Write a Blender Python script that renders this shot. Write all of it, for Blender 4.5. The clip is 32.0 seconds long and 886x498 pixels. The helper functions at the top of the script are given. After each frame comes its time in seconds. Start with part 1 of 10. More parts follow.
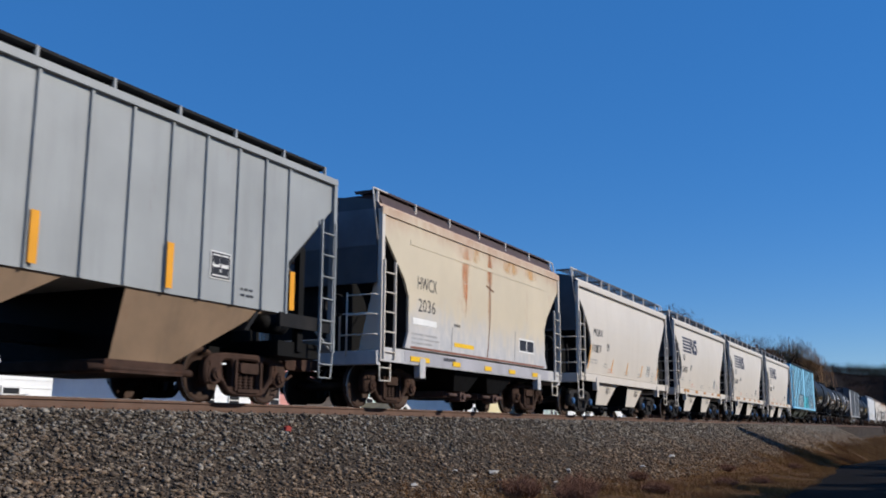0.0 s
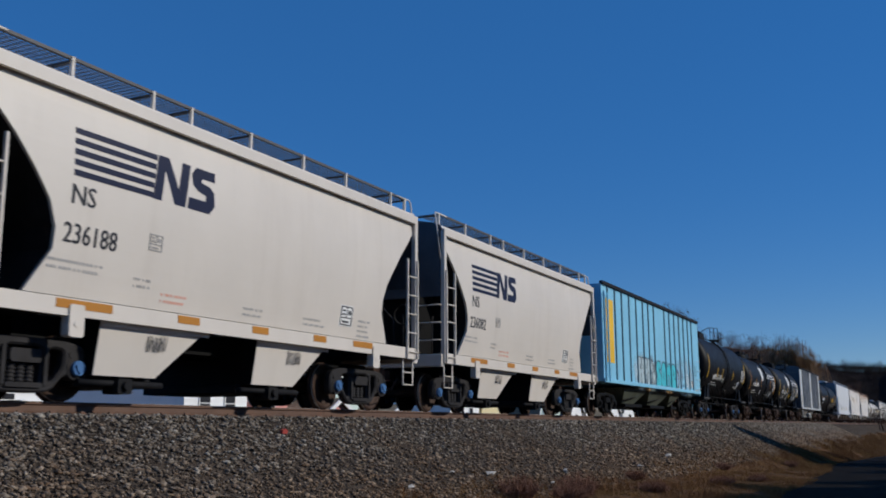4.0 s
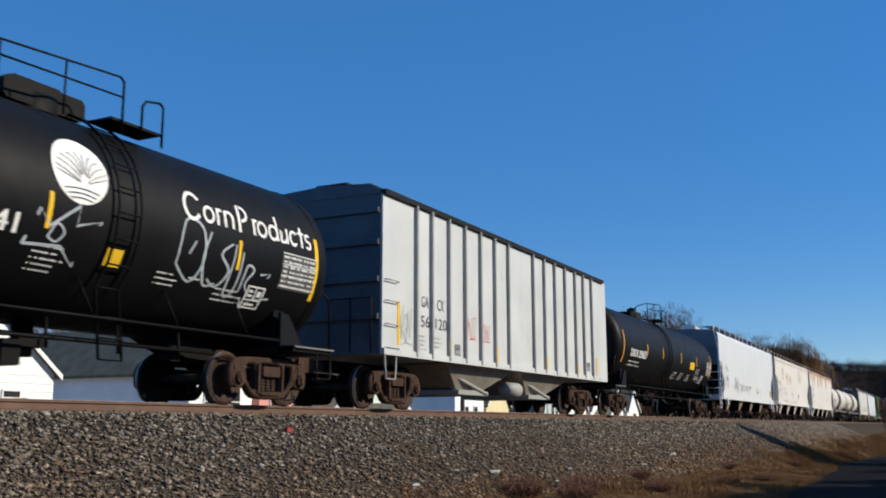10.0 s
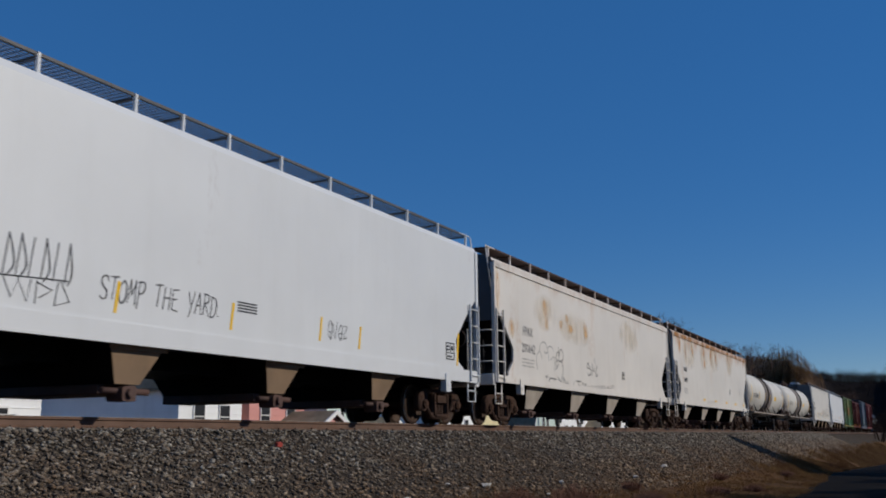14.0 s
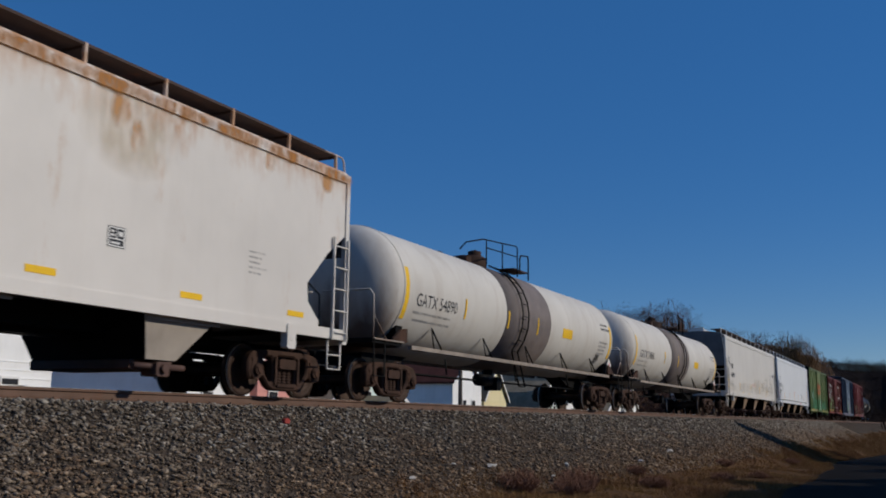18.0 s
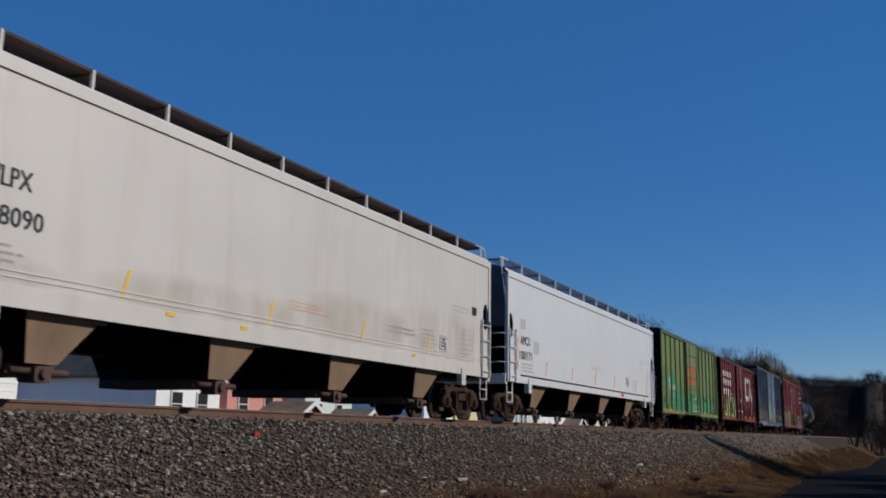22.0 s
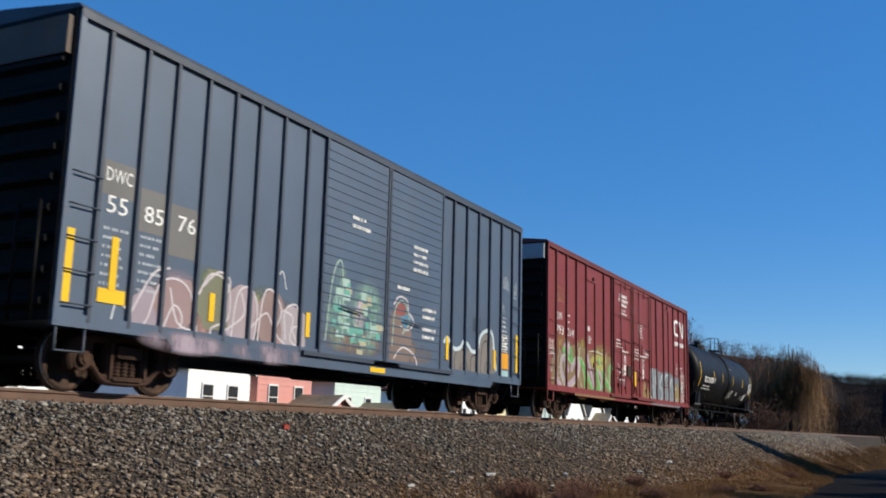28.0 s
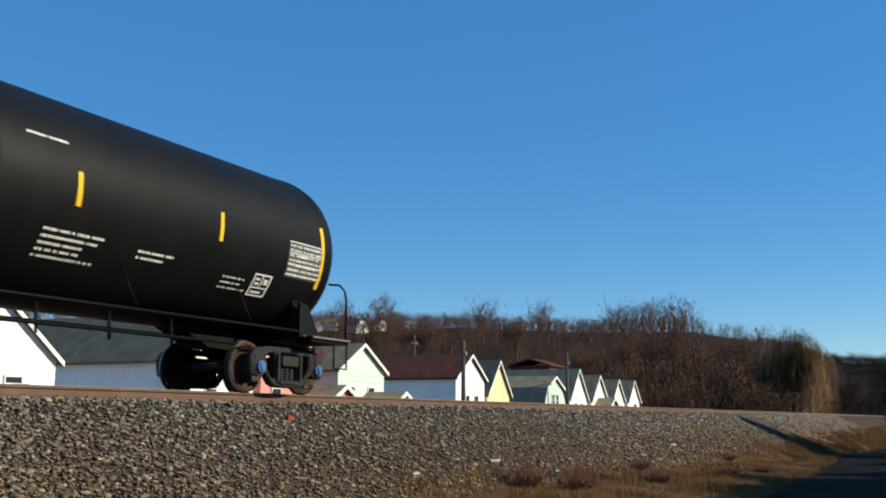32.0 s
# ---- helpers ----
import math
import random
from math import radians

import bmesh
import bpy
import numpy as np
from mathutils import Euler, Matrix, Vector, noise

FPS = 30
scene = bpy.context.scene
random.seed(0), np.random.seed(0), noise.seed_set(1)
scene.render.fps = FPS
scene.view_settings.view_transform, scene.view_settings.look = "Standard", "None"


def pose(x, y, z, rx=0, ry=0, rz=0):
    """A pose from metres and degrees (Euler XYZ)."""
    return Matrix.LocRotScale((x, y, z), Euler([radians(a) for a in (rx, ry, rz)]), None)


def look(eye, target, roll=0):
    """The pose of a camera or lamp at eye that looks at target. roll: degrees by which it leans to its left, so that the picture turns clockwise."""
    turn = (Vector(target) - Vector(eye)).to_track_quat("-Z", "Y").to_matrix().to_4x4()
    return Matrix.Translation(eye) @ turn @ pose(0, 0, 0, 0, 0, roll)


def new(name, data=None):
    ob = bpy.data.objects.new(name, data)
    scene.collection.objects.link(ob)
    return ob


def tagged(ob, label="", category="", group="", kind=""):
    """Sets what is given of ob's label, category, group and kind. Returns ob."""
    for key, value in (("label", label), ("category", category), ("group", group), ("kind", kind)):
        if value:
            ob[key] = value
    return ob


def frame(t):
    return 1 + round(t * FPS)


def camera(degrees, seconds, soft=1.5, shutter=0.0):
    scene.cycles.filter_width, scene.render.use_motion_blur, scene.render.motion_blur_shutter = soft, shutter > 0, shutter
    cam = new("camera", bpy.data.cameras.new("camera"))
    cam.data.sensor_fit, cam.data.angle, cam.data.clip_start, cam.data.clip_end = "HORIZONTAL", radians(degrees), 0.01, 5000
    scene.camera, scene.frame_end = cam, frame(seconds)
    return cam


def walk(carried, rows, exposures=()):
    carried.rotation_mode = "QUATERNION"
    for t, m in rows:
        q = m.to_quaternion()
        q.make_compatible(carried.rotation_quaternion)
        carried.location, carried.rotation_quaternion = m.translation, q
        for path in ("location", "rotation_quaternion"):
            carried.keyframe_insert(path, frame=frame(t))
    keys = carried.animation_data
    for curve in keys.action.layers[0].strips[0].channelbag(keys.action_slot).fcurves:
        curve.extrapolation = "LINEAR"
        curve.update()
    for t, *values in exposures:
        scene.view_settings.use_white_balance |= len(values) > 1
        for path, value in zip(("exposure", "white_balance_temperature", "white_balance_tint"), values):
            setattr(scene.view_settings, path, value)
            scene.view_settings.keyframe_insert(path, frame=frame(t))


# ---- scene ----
EXPOSURES = [(0.0, -0.22, 6150, 9), (1.0, -0.43, 6080, 9), (2.0, -0.72, 5980, 8), (3.0, -0.68, 5980, 8), (4.0, -0.65, 5960, 8), (6.5, -0.72, 6030, 10), (7.0, -0.72, 6100, 10), (8.0, -0.30, 6300, 9), (9.0, 0.10, 6650, 5), (10.0, 0.00, 6620, 5), (11.0, -0.42, 6533, 6), (12.0, -0.50, 6516, 6), (13.0, -0.28, 6420, 7), (14.0, -0.78, 6280, 8), (15.0, -1.03, 6260, 9), (18.0, -0.80, 6330, 9), (19.0, -0.45, 6400, 9), (21.0, -0.45, 6400, 9), (22.0, -0.69, 6320, 9), (23.0, -0.85, 6320, 9), (24.0, -0.98, 6320, 9), (26.5, -0.24, 6460, 7), (27.0, -0.19, 6475, 7), (28.0, 0.05, 6550, 5), (30.0, 0.12, 6850, 0), (31.0, 0.2, 7000, -1), (32.0, 0.25, 7250, -2)]
cam = camera(49.0, 32.0, 1.85, 0.12)
EYE = (0.0, 0.0, -0.37)

# seconds, heading from the track's line, tilt and lean of the handheld camera, in degrees
TURNS = [
    (0.0, 26.77, 10.30, 0.33), (0.5, 26.61, 10.25, 0.15), (1.0, 26.50, 10.26, -0.01), (1.5, 26.34, 10.17, -0.10), (2.0, 26.24, 10.26, -0.03),
    (2.5, 26.10, 10.51, 0.09), (3.0, 26.08, 10.74, -0.11), (3.5, 26.27, 10.74, -0.36), (4.0, 26.47, 10.38, -0.23), (4.5, 26.56, 10.30, -0.16),
    (6.5, 26.54, 10.87, -0.39), (7.0, 26.86, 10.83, -0.64), (7.5, 27.01, 10.74, -0.72), (8.0, 27.03, 10.79, -0.69), (8.5, 26.96, 10.89, -0.52),
    (9.0, 26.96, 10.94, -0.27), (9.5, 26.93, 10.75, -0.15), (10.0, 26.75, 10.30, -0.12), (10.5, 26.65, 9.92, -0.08), (11.0, 26.80, 9.68, -0.07),
    (11.5, 26.82, 9.67, -0.05), (12.0, 26.69, 9.82, -0.06), (12.5, 26.61, 10.01, -0.27), (13.0, 26.29, 10.57, -0.54), (13.5, 26.13, 10.91, -0.66),
    (14.0, 26.13, 11.06, -0.60), (14.5, 26.24, 11.19, -0.44), (15.0, 26.65, 11.10, -0.18), (15.5, 26.76, 10.54, 0.27), (17.5, 26.75, 10.01, 0.51),
    (18.0, 26.74, 9.92, 0.67), (18.5, 26.45, 9.98, 0.79), (19.0, 26.16, 10.06, 0.95), (19.5, 25.97, 10.18, 1.22), (20.0, 25.54, 10.09, 1.35),
    (20.5, 24.92, 10.24, 1.11), (21.0, 24.81, 10.44, 0.91), (21.5, 25.04, 10.37, 0.93), (22.0, 25.11, 10.72, 0.87), (22.5, 25.15, 10.55, 0.76),
    (23.0, 25.33, 10.26, 0.75), (23.5, 25.41, 9.95, 0.78), (24.0, 25.18, 10.01, 0.72), (24.5, 25.13, 10.13, 0.73), (26.5, 25.78, 10.87, 1.07),
    (27.0, 26.15, 10.69, 1.16), (27.5, 26.52, 10.52, 1.29), (28.0, 26.86, 10.38, 1.47), (28.5, 27.02, 10.25, 1.63), (29.0, 26.71, 10.13, 1.55),
    (29.5, 26.15, 10.11, 1.35), (30.0, 25.70, 9.95, 1.09), (30.5, 25.46, 9.98, 0.72), (31.0, 25.64, 9.72, 0.37), (31.5, 26.25, 9.66, 0.19),
    (32.0, 26.87, 9.68, 0.34),
]


def view(yaw, tilt, lean):
    return pose(*EYE, 90 + tilt, 0, yaw - 90) @ pose(0, 0, 0, 0, 0, lean)


walk(cam, [(t, view(a, b, c)) for t, a, b, c in TURNS], EXPOSURES)

# metres that the train has rolled, by seconds
ROLLED = [(0.0, 0.00), (3.0, 36.44), (6.5, 78.86), (9.5, 115.56), (12.5, 152.35), (15.5, 188.87), (19.0, 231.60), (22.0, 268.08), (24.5, 298.21), (28.0, 340.49), (30.0, 364.50), (32.0, 388.49)]

# ---- light ----
SUN_FROM = Vector((math.sin(radians(24)) * math.cos(radians(29)), -math.cos(radians(24)) * math.cos(radians(29)), math.sin(radians(29))))
world = bpy.data.worlds.new("sky")
scene.world = world
world.use_nodes = True
wn = world.node_tree.nodes
sky = wn.new("ShaderNodeTexSky")
sky.sky_type, sky.sun_disc = "NISHITA", False
sky.sun_elevation, sky.sun_rotation = radians(29), math.atan2(SUN_FROM.x, SUN_FROM.y)
sky.air_density, sky.dust_density, sky.ozone_density = 1.0, 0.0, 2.4
sky.altitude = 1200
deep = wn.new("ShaderNodeHueSaturation")
deep.inputs["Saturation"].default_value, deep.inputs["Hue"].default_value = 1.42, 0.511
wn["Background"].inputs[1].default_value = 0.14
world.node_tree.links.new(sky.outputs[0], deep.inputs["Color"])
even = wn.new("ShaderNodeMix")
even.data_type = "RGBA"
even.inputs[0].default_value, even.inputs[7].default_value = 0.52, (0.58, 1.82, 4.4, 1)
world.node_tree.links.new(deep.outputs[0], even.inputs[6])
world.node_tree.links.new(even.outputs[2], wn["Background"].inputs[0])
sun = new("sun", bpy.data.lights.new("sun", "SUN"))
sun.data.energy, sun.data.angle, sun.data.color = 4.9, radians(0.5), (1.0, 0.9, 0.76)
sun.matrix_world = look(SUN_FROM * 50, (0, 0, 0))


# ---- materials ----
def link(nt, a, b):
    nt.links.new(a, b)


def noise_node(nt, coord, scale, detail=4.0, stretch=None, rough=0.55):
    n = nt.nodes.new("ShaderNodeTexNoise")
    n.inputs["Scale"].default_value, n.inputs["Detail"].default_value, n.inputs["Roughness"].default_value = scale, detail, rough
    if stretch:
        m = nt.nodes.new("ShaderNodeMapping")
        m.inputs["Scale"].default_value = stretch
        link(nt, coord, m.inputs[0])
        coord = m.outputs[0]
    link(nt, coord, n.inputs["Vector"])
    return n.outputs["Fac"]


def ramp(nt, fac, lo, hi):
    n = nt.nodes.new("ShaderNodeMapRange")
    n.inputs[1].default_value, n.inputs[2].default_value = lo, hi
    link(nt, fac, n.inputs[0])
    return n.outputs[0]


def times_(nt, a, k):
    n = nt.nodes.new("ShaderNodeMath")
    n.operation = "MULTIPLY"
    link(nt, a, n.inputs[0])
    if isinstance(k, (int, float)):
        n.inputs[1].default_value = k
    else:
        link(nt, k, n.inputs[1])
    return n.outputs[0]


def blend(nt, fac, a, b):
    n = nt.nodes.new("ShaderNodeMix")
    n.data_type = "RGBA"
    link(nt, fac, n.inputs[0])
    for sock, c in ((n.inputs[6], a), (n.inputs[7], b)):
        if isinstance(c, tuple):
            sock.default_value = (*c[:3], 1)
        else:
            link(nt, c, sock)
    return n.outputs[2]


def paint(name, col, rough=0.5, metal=0.0, vary=0.25, patch=1.2, rust=0.0, rust_col=(0.16, 0.05, 0.018), grime=0.3, grime_col=(0.06, 0.05, 0.04),
          bump=0.15, fine=40.0, per_object=0.0, streak=(1.6, 1.6, 0.16)):
    """A worn surface: tone patches, vertical streaks of grime and rust, fine grain."""
    m = bpy.data.materials.new(name)
    m.use_nodes = True
    nt = m.node_tree
    b = nt.nodes["Principled BSDF"]
    co = nt.nodes.new("ShaderNodeTexCoord").outputs["Object"]
    dark = tuple(c * (1 - vary) for c in col)
    c = blend(nt, ramp(nt, noise_node(nt, co, patch, 5), 0.3, 0.7), dark, tuple(min(1, x * (1 + vary * 0.4)) for x in col))
    if per_object:
        info = nt.nodes.new("ShaderNodeObjectInfo")
        c = blend(nt, times_(nt, info.outputs["Random"], per_object), c, tuple(x * 0.45 for x in col))
    if grime:
        g = ramp(nt, noise_node(nt, co, 1.0, 6, streak, 0.65), 0.5, 0.8)
        c = blend(nt, times_(nt, g, grime), c, grime_col)
    if rust:
        a = ramp(nt, noise_node(nt, co, 0.8, 6, (1.3, 1.3, 0.35), 0.7), 0.66 - 0.22 * rust, 0.8 - 0.1 * rust)
        s = ramp(nt, noise_node(nt, co, 7, 3), 0.35, 0.6)
        c = blend(nt, times_(nt, times_(nt, a, s), min(1.0, 0.5 + rust)), c, rust_col)
    link(nt, c, b.inputs["Base Color"])
    r = nt.nodes.new("ShaderNodeMapRange")
    r.inputs[3].default_value, r.inputs[4].default_value = max(0.05, rough - 0.12), min(1, rough + 0.15)
    link(nt, noise_node(nt, co, patch * 3, 4), r.inputs[0])
    link(nt, r.outputs[0], b.inputs["Roughness"])
    b.inputs["Metallic"].default_value = metal
    if bump:
        n = nt.nodes.new("ShaderNodeBump")
        n.inputs["Strength"].default_value, n.inputs["Distance"].default_value = bump, 0.01
        link(nt, noise_node(nt, co, fine, 4), n.inputs["Height"])
        link(nt, n.outputs[0], b.inputs["Normal"])
    return m


def plain(name, col, rough=0.5, metal=0.0):
    m = paint(name, col, rough, metal, vary=0.12, grime=0.1, bump=0.05)
    m.node_tree.nodes["Principled BSDF"].inputs["Specular IOR Level"].default_value = 0.15
    return m


def islands(name, cols, rough=0.9, fine=60.0, bump=0.4):
    """Loose pieces of one mesh, each with its own tone."""
    m = bpy.data.materials.new(name)
    m.use_nodes = True
    nt = m.node_tree
    b = nt.nodes["Principled BSDF"]
    geo = nt.nodes.new("ShaderNodeNewGeometry")
    cr = nt.nodes.new("ShaderNodeValToRGB")
    cr.color_ramp.elements[0].color, cr.color_ramp.elements[-1].color = (*cols[0], 1), (*cols[-1], 1)
    for i, c in enumerate(cols[1:-1]):
        cr.color_ramp.elements.new((i + 1) / (len(cols) - 1)).color = (*c, 1)
    link(nt, geo.outputs["Random Per Island"], cr.inputs[0])
    co = nt.nodes.new("ShaderNodeTexCoord").outputs["Object"]
    c = blend(nt, ramp(nt, noise_node(nt, co, 9.0, 3), 0.3, 0.75), cr.outputs[0], tuple(x * 0.5 for x in cols[len(cols) // 2]))
    link(nt, c, b.inputs["Base Color"])
    b.inputs["Roughness"].default_value = rough
    n = nt.nodes.new("ShaderNodeBump")
    n.inputs["Strength"].default_value, n.inputs["Distance"].default_value = bump, 0.01
    link(nt, noise_node(nt, co, fine, 3), n.inputs["Height"])
    link(nt, n.outputs[0], b.inputs["Normal"])
    return m


RUST = paint("rusty_steel", (0.06, 0.034, 0.025), 0.75, 0.0, 0.45, 3, 0.6, (0.115, 0.05, 0.028), 0.3, bump=0.4)
OXIDE = paint("red_oxide_gates", (0.085, 0.042, 0.032), 0.75, 0, 0.3, 3, 0.4, grime=0.4, bump=0.2)
# Near-black for sooty gear; on bay slopes it stands in for deep shade.
BLACK = paint("soot_and_shade_black", (0.0045, 0.0043, 0.0045), 0.6, 0.0, 0.4, 2, 0.25, (0.012, 0.008, 0.006), 0.2, (0.010, 0.009, 0.008))
GREYST = paint("grey_truck_steel", (0.034, 0.032, 0.033), 0.6, 0.0, 0.4, 3, 0.35, (0.12, 0.07, 0.045), 0.3, bump=0.3)
WHEEL = paint("wheel_steel", (0.058, 0.036, 0.027), 0.6, 0.2, 0.4, 4, 0.5, (0.1, 0.05, 0.03), 0.3, bump=0.3)
for dull in (RUST, BLACK, GREYST, WHEEL):
    dull.node_tree.nodes["Principled BSDF"].inputs["Specular IOR Level"].default_value = 0.12
TREAD = plain("bright_tread", (0.62, 0.59, 0.55), 0.4, 0.35)
# Paler rust: sunlight on rail and platform edges is put into the colour.
PALERUST = paint("dusty_worn_rust", (0.30, 0.25, 0.21), 0.75, 0, 0.35, 2, 0.5)
EDGE = plain("worn_grey_edge", (0.16, 0.155, 0.15), 0.6)
CAP = plain("blue_bearing_cap", (0.07, 0.16, 0.34), 0.45)
WHITE = plain("white_lettering", (0.82, 0.81, 0.78), 0.5)
INK = plain("dark_lettering", (0.03, 0.032, 0.04), 0.5)
GREYINK = plain("faded_lettering", (0.36, 0.35, 0.34), 0.6)
YELLOW = plain("yellow_reflector", (0.85, 0.52, 0.03), 0.4)
ORANGE = plain("orange_reflector", (0.80, 0.36, 0.03), 0.4)
RED = plain("red_marking", (0.6, 0.06, 0.04), 0.5)
PINK = plain("pale_red_marking", (0.72, 0.36, 0.27), 0.6)


# ---- meshes ----
class M:
    """Collects pieces of one mesh."""

    def __init__(self):
        self.v, self.f, self.s = [], [], []

    def add(self, vs, fs, smooth=False):
        k = len(self.v)
        self.v += [tuple(v) for v in vs]
        self.f += [tuple(i + k for i in f) for f in fs]
        self.s += [smooth] * len(fs)
        return self

    def box(self, x0, x1, y0, y1, z0, z1, bev=0.0):
        if bev:
            b = bev
            p = [(x0 + b, z0), (x1 - b, z0), (x1, z0 + b), (x1, z1 - b), (x1 - b, z1), (x0 + b, z1), (x0, z1 - b), (x0, z0 + b)]
            return self.prism(p, y0, y1)
        v = [(x, y, z) for x in (x0, x1) for y in (y0, y1) for z in (z0, z1)]
        return self.add(v, [(0, 1, 3, 2), (4, 6, 7, 5), (0, 4, 5, 1), (2, 3, 7, 6), (0, 2, 6, 4), (1, 5, 7, 3)])

    def prism(self, pts, a, b, axis="y", smooth=False):
        n = len(pts)
        put = {"y": lambda p, h: (p[0], h, p[1]), "x": lambda p, h: (h, p[0], p[1]), "z": lambda p, h: (p[0], p[1], h)}[axis]
        k = len(self.v)
        self.v += [put(p, a) for p in pts] + [put(p, b) for p in pts]
        fs = [tuple(range(k, k + n)), tuple(range(k + 2 * n - 1, k + n - 1, -1))]
        self.f += fs
        self.s += [False, False]
        for i in range(n):
            j = (i + 1) % n
            self.f.append((k + i, k + n + i, k + n + j, k + j))
            self.s.append(smooth)
        return self

    def cyl(self, p, q, r, n=8, r2=None, caps=True):
        p, q = Vector(p), Vector(q)
        d = (q - p).normalized()
        a = d.orthogonal().normalized()
        b = d.cross(a)
        r2 = r if r2 is None else r2
        ring = [a * math.cos(2 * math.pi * i / n) + b * math.sin(2 * math.pi * i / n) for i in range(n)]
        k = len(self.v)
        self.v += [tuple(p + c * r) for c in ring] + [tuple(q + c * r2) for c in ring]
        for i in range(n):
            j = (i + 1) % n
            self.f.append((k + i, k + j, k + n + j, k + n + i))
            self.s.append(n > 5)
        if caps:
            self.f += [tuple(range(k + n - 1, k - 1, -1)), tuple(range(k + n, k + 2 * n))]
            self.s += [False, False]
        return self

    def tube(self, pts, r, n=6):
        """A bent round bar, in one piece."""
        p = [Vector(q) for q in pts]
        k0, last = len(self.v), len(p) - 1
        a = None
        for i, c in enumerate(p):
            d = ((p[min(i + 1, last)] - c).normalized() + (c - p[max(i - 1, 0)]).normalized()).normalized()
            a = d.orthogonal().normalized() if a is None else (a - d * a.dot(d)).normalized()
            b = d.cross(a)
            self.v += [tuple(c + (a * math.cos(2 * math.pi * j / n) + b * math.sin(2 * math.pi * j / n)) * r) for j in range(n)]
        for i in range(last):
            for j in range(n):
                u, w = k0 + i * n + j, k0 + i * n + (j + 1) % n
                self.f.append((u, w, w + n, u + n))
                self.s.append(True)
        self.f += [tuple(range(k0 + n - 1, k0 - 1, -1)), tuple(range(k0 + last * n, k0 + last * n + n))]
        self.s += [False, False]
        return self

    def lathe(self, prof, cy, cz, n=32, axis="x", smooth=True, cx=0.0):
        """prof: (along, radius) pairs turned about an axis through (cx, cy, cz)."""
        k = len(self.v)
        for h, r in prof:
            for i in range(n):
                u, w = r * math.cos(2 * math.pi * i / n), r * math.sin(2 * math.pi * i / n)
                self.v.append((cx + h, cy + u, cz + w) if axis == "x" else (cx + u, cy + h, cz + w) if axis == "y" else (cx + u, cy + w, cz + h))
        for a in range(len(prof) - 1):
            for i in range(n):
                j = (i + 1) % n
                self.f.append((k + a * n + i, k + a * n + j, k + (a + 1) * n + j, k + (a + 1) * n + i))
                self.s.append(smooth)
        return self

    def mesh(self, name, mats, normals=True):
        me = bpy.data.meshes.new(name)
        me.from_pydata(self.v, [], self.f)
        me.polygons.foreach_set("use_smooth", self.s)
        for m in mats if isinstance(mats, (list, tuple)) else [mats]:
            me.materials.append(m)
        if normals:
            bm = bmesh.new()
            bm.from_mesh(me)
            bmesh.ops.recalc_face_normals(bm, faces=bm.faces)
            bm.to_mesh(me)
            bm.free()
        me.update()
        return me


def part(name, m, material, parent=None, label=""):
    me = m if isinstance(m, bpy.types.Mesh) else m.mesh(name, material)
    ob = new(name, me)
    ob.parent = parent
    return tagged(ob, label) if label else ob


# ---- lettering ----
WORDS = ["HWCX", "2036", "MQRX", "110877", "NS", "236128", "236188", "236082", "SHPX 210745", "UTLX 600900", "SHPX 203341", "GA", "CX", "56", "120",
         "DBUX 250423", "UTCX", "46645", "FPAX", "200642", "GATX 54890", "GATX 54886", "WLPX", "458090", "AMCX", "108171", "BN", "217", "628",
         "CNA", "40", "50", "11", "DWC", "55", "85", "76", "DW", "C", "793", "014", "CLOSE AND LOCK", "BOTH DOORS BEFORE", "MOVING CAR", "TILX 270658", "CNA 405011"]


def letter_meshes():
    made = []
    for w in WORDS:
        cu = bpy.data.curves.new("word", "FONT")
        cu.body, cu.resolution_u = w, 2
        made.append((w, new("word", cu)))
    dg = bpy.context.evaluated_depsgraph_get()
    out = {}
    for w, ob in made:
        me = bpy.data.meshes.new_from_object(ob.evaluated_get(dg))
        co = np.empty(len(me.vertices) * 3)
        me.vertices.foreach_get("co", co)
        co = co.reshape(-1, 3)[:, :2]
        co -= co.min(0)
        out[w] = (co / co.max(0), [tuple(p.vertices) for p in me.polygons])
        bpy.data.objects.remove(ob)
    return out


GLYPHS = letter_meshes()


def word(car, text, x, z, wide, high, mat, y=-1.553, wrap=None, bold=0.0, name="lettering"):
    """Lettering that starts at x, on the flat side or round a tank (wrap: centre height, radius)."""
    uv, faces = GLYPHS[text]
    m = M()
    for dx in ((0.0,) if not bold else (-bold, 0.0, bold)):
        vs = []
        for u, v in uv:
            px, pz = x + u * wide + dx, z + v * high
            if wrap:
                th = (pz - wrap[0]) / wrap[1]
                vs.append((px, -(wrap[1] + 0.0045 + 0.05 * (dx + bold)) * math.cos(th), wrap[0] + (wrap[1] + 0.0045 + 0.05 * (dx + bold)) * math.sin(th)))
            else:
                vs.append((px, y - (dx + bold) * 0.06, pz))
        m.add(vs, faces)
    return part(name, m.mesh(name, mat, False), None, car)


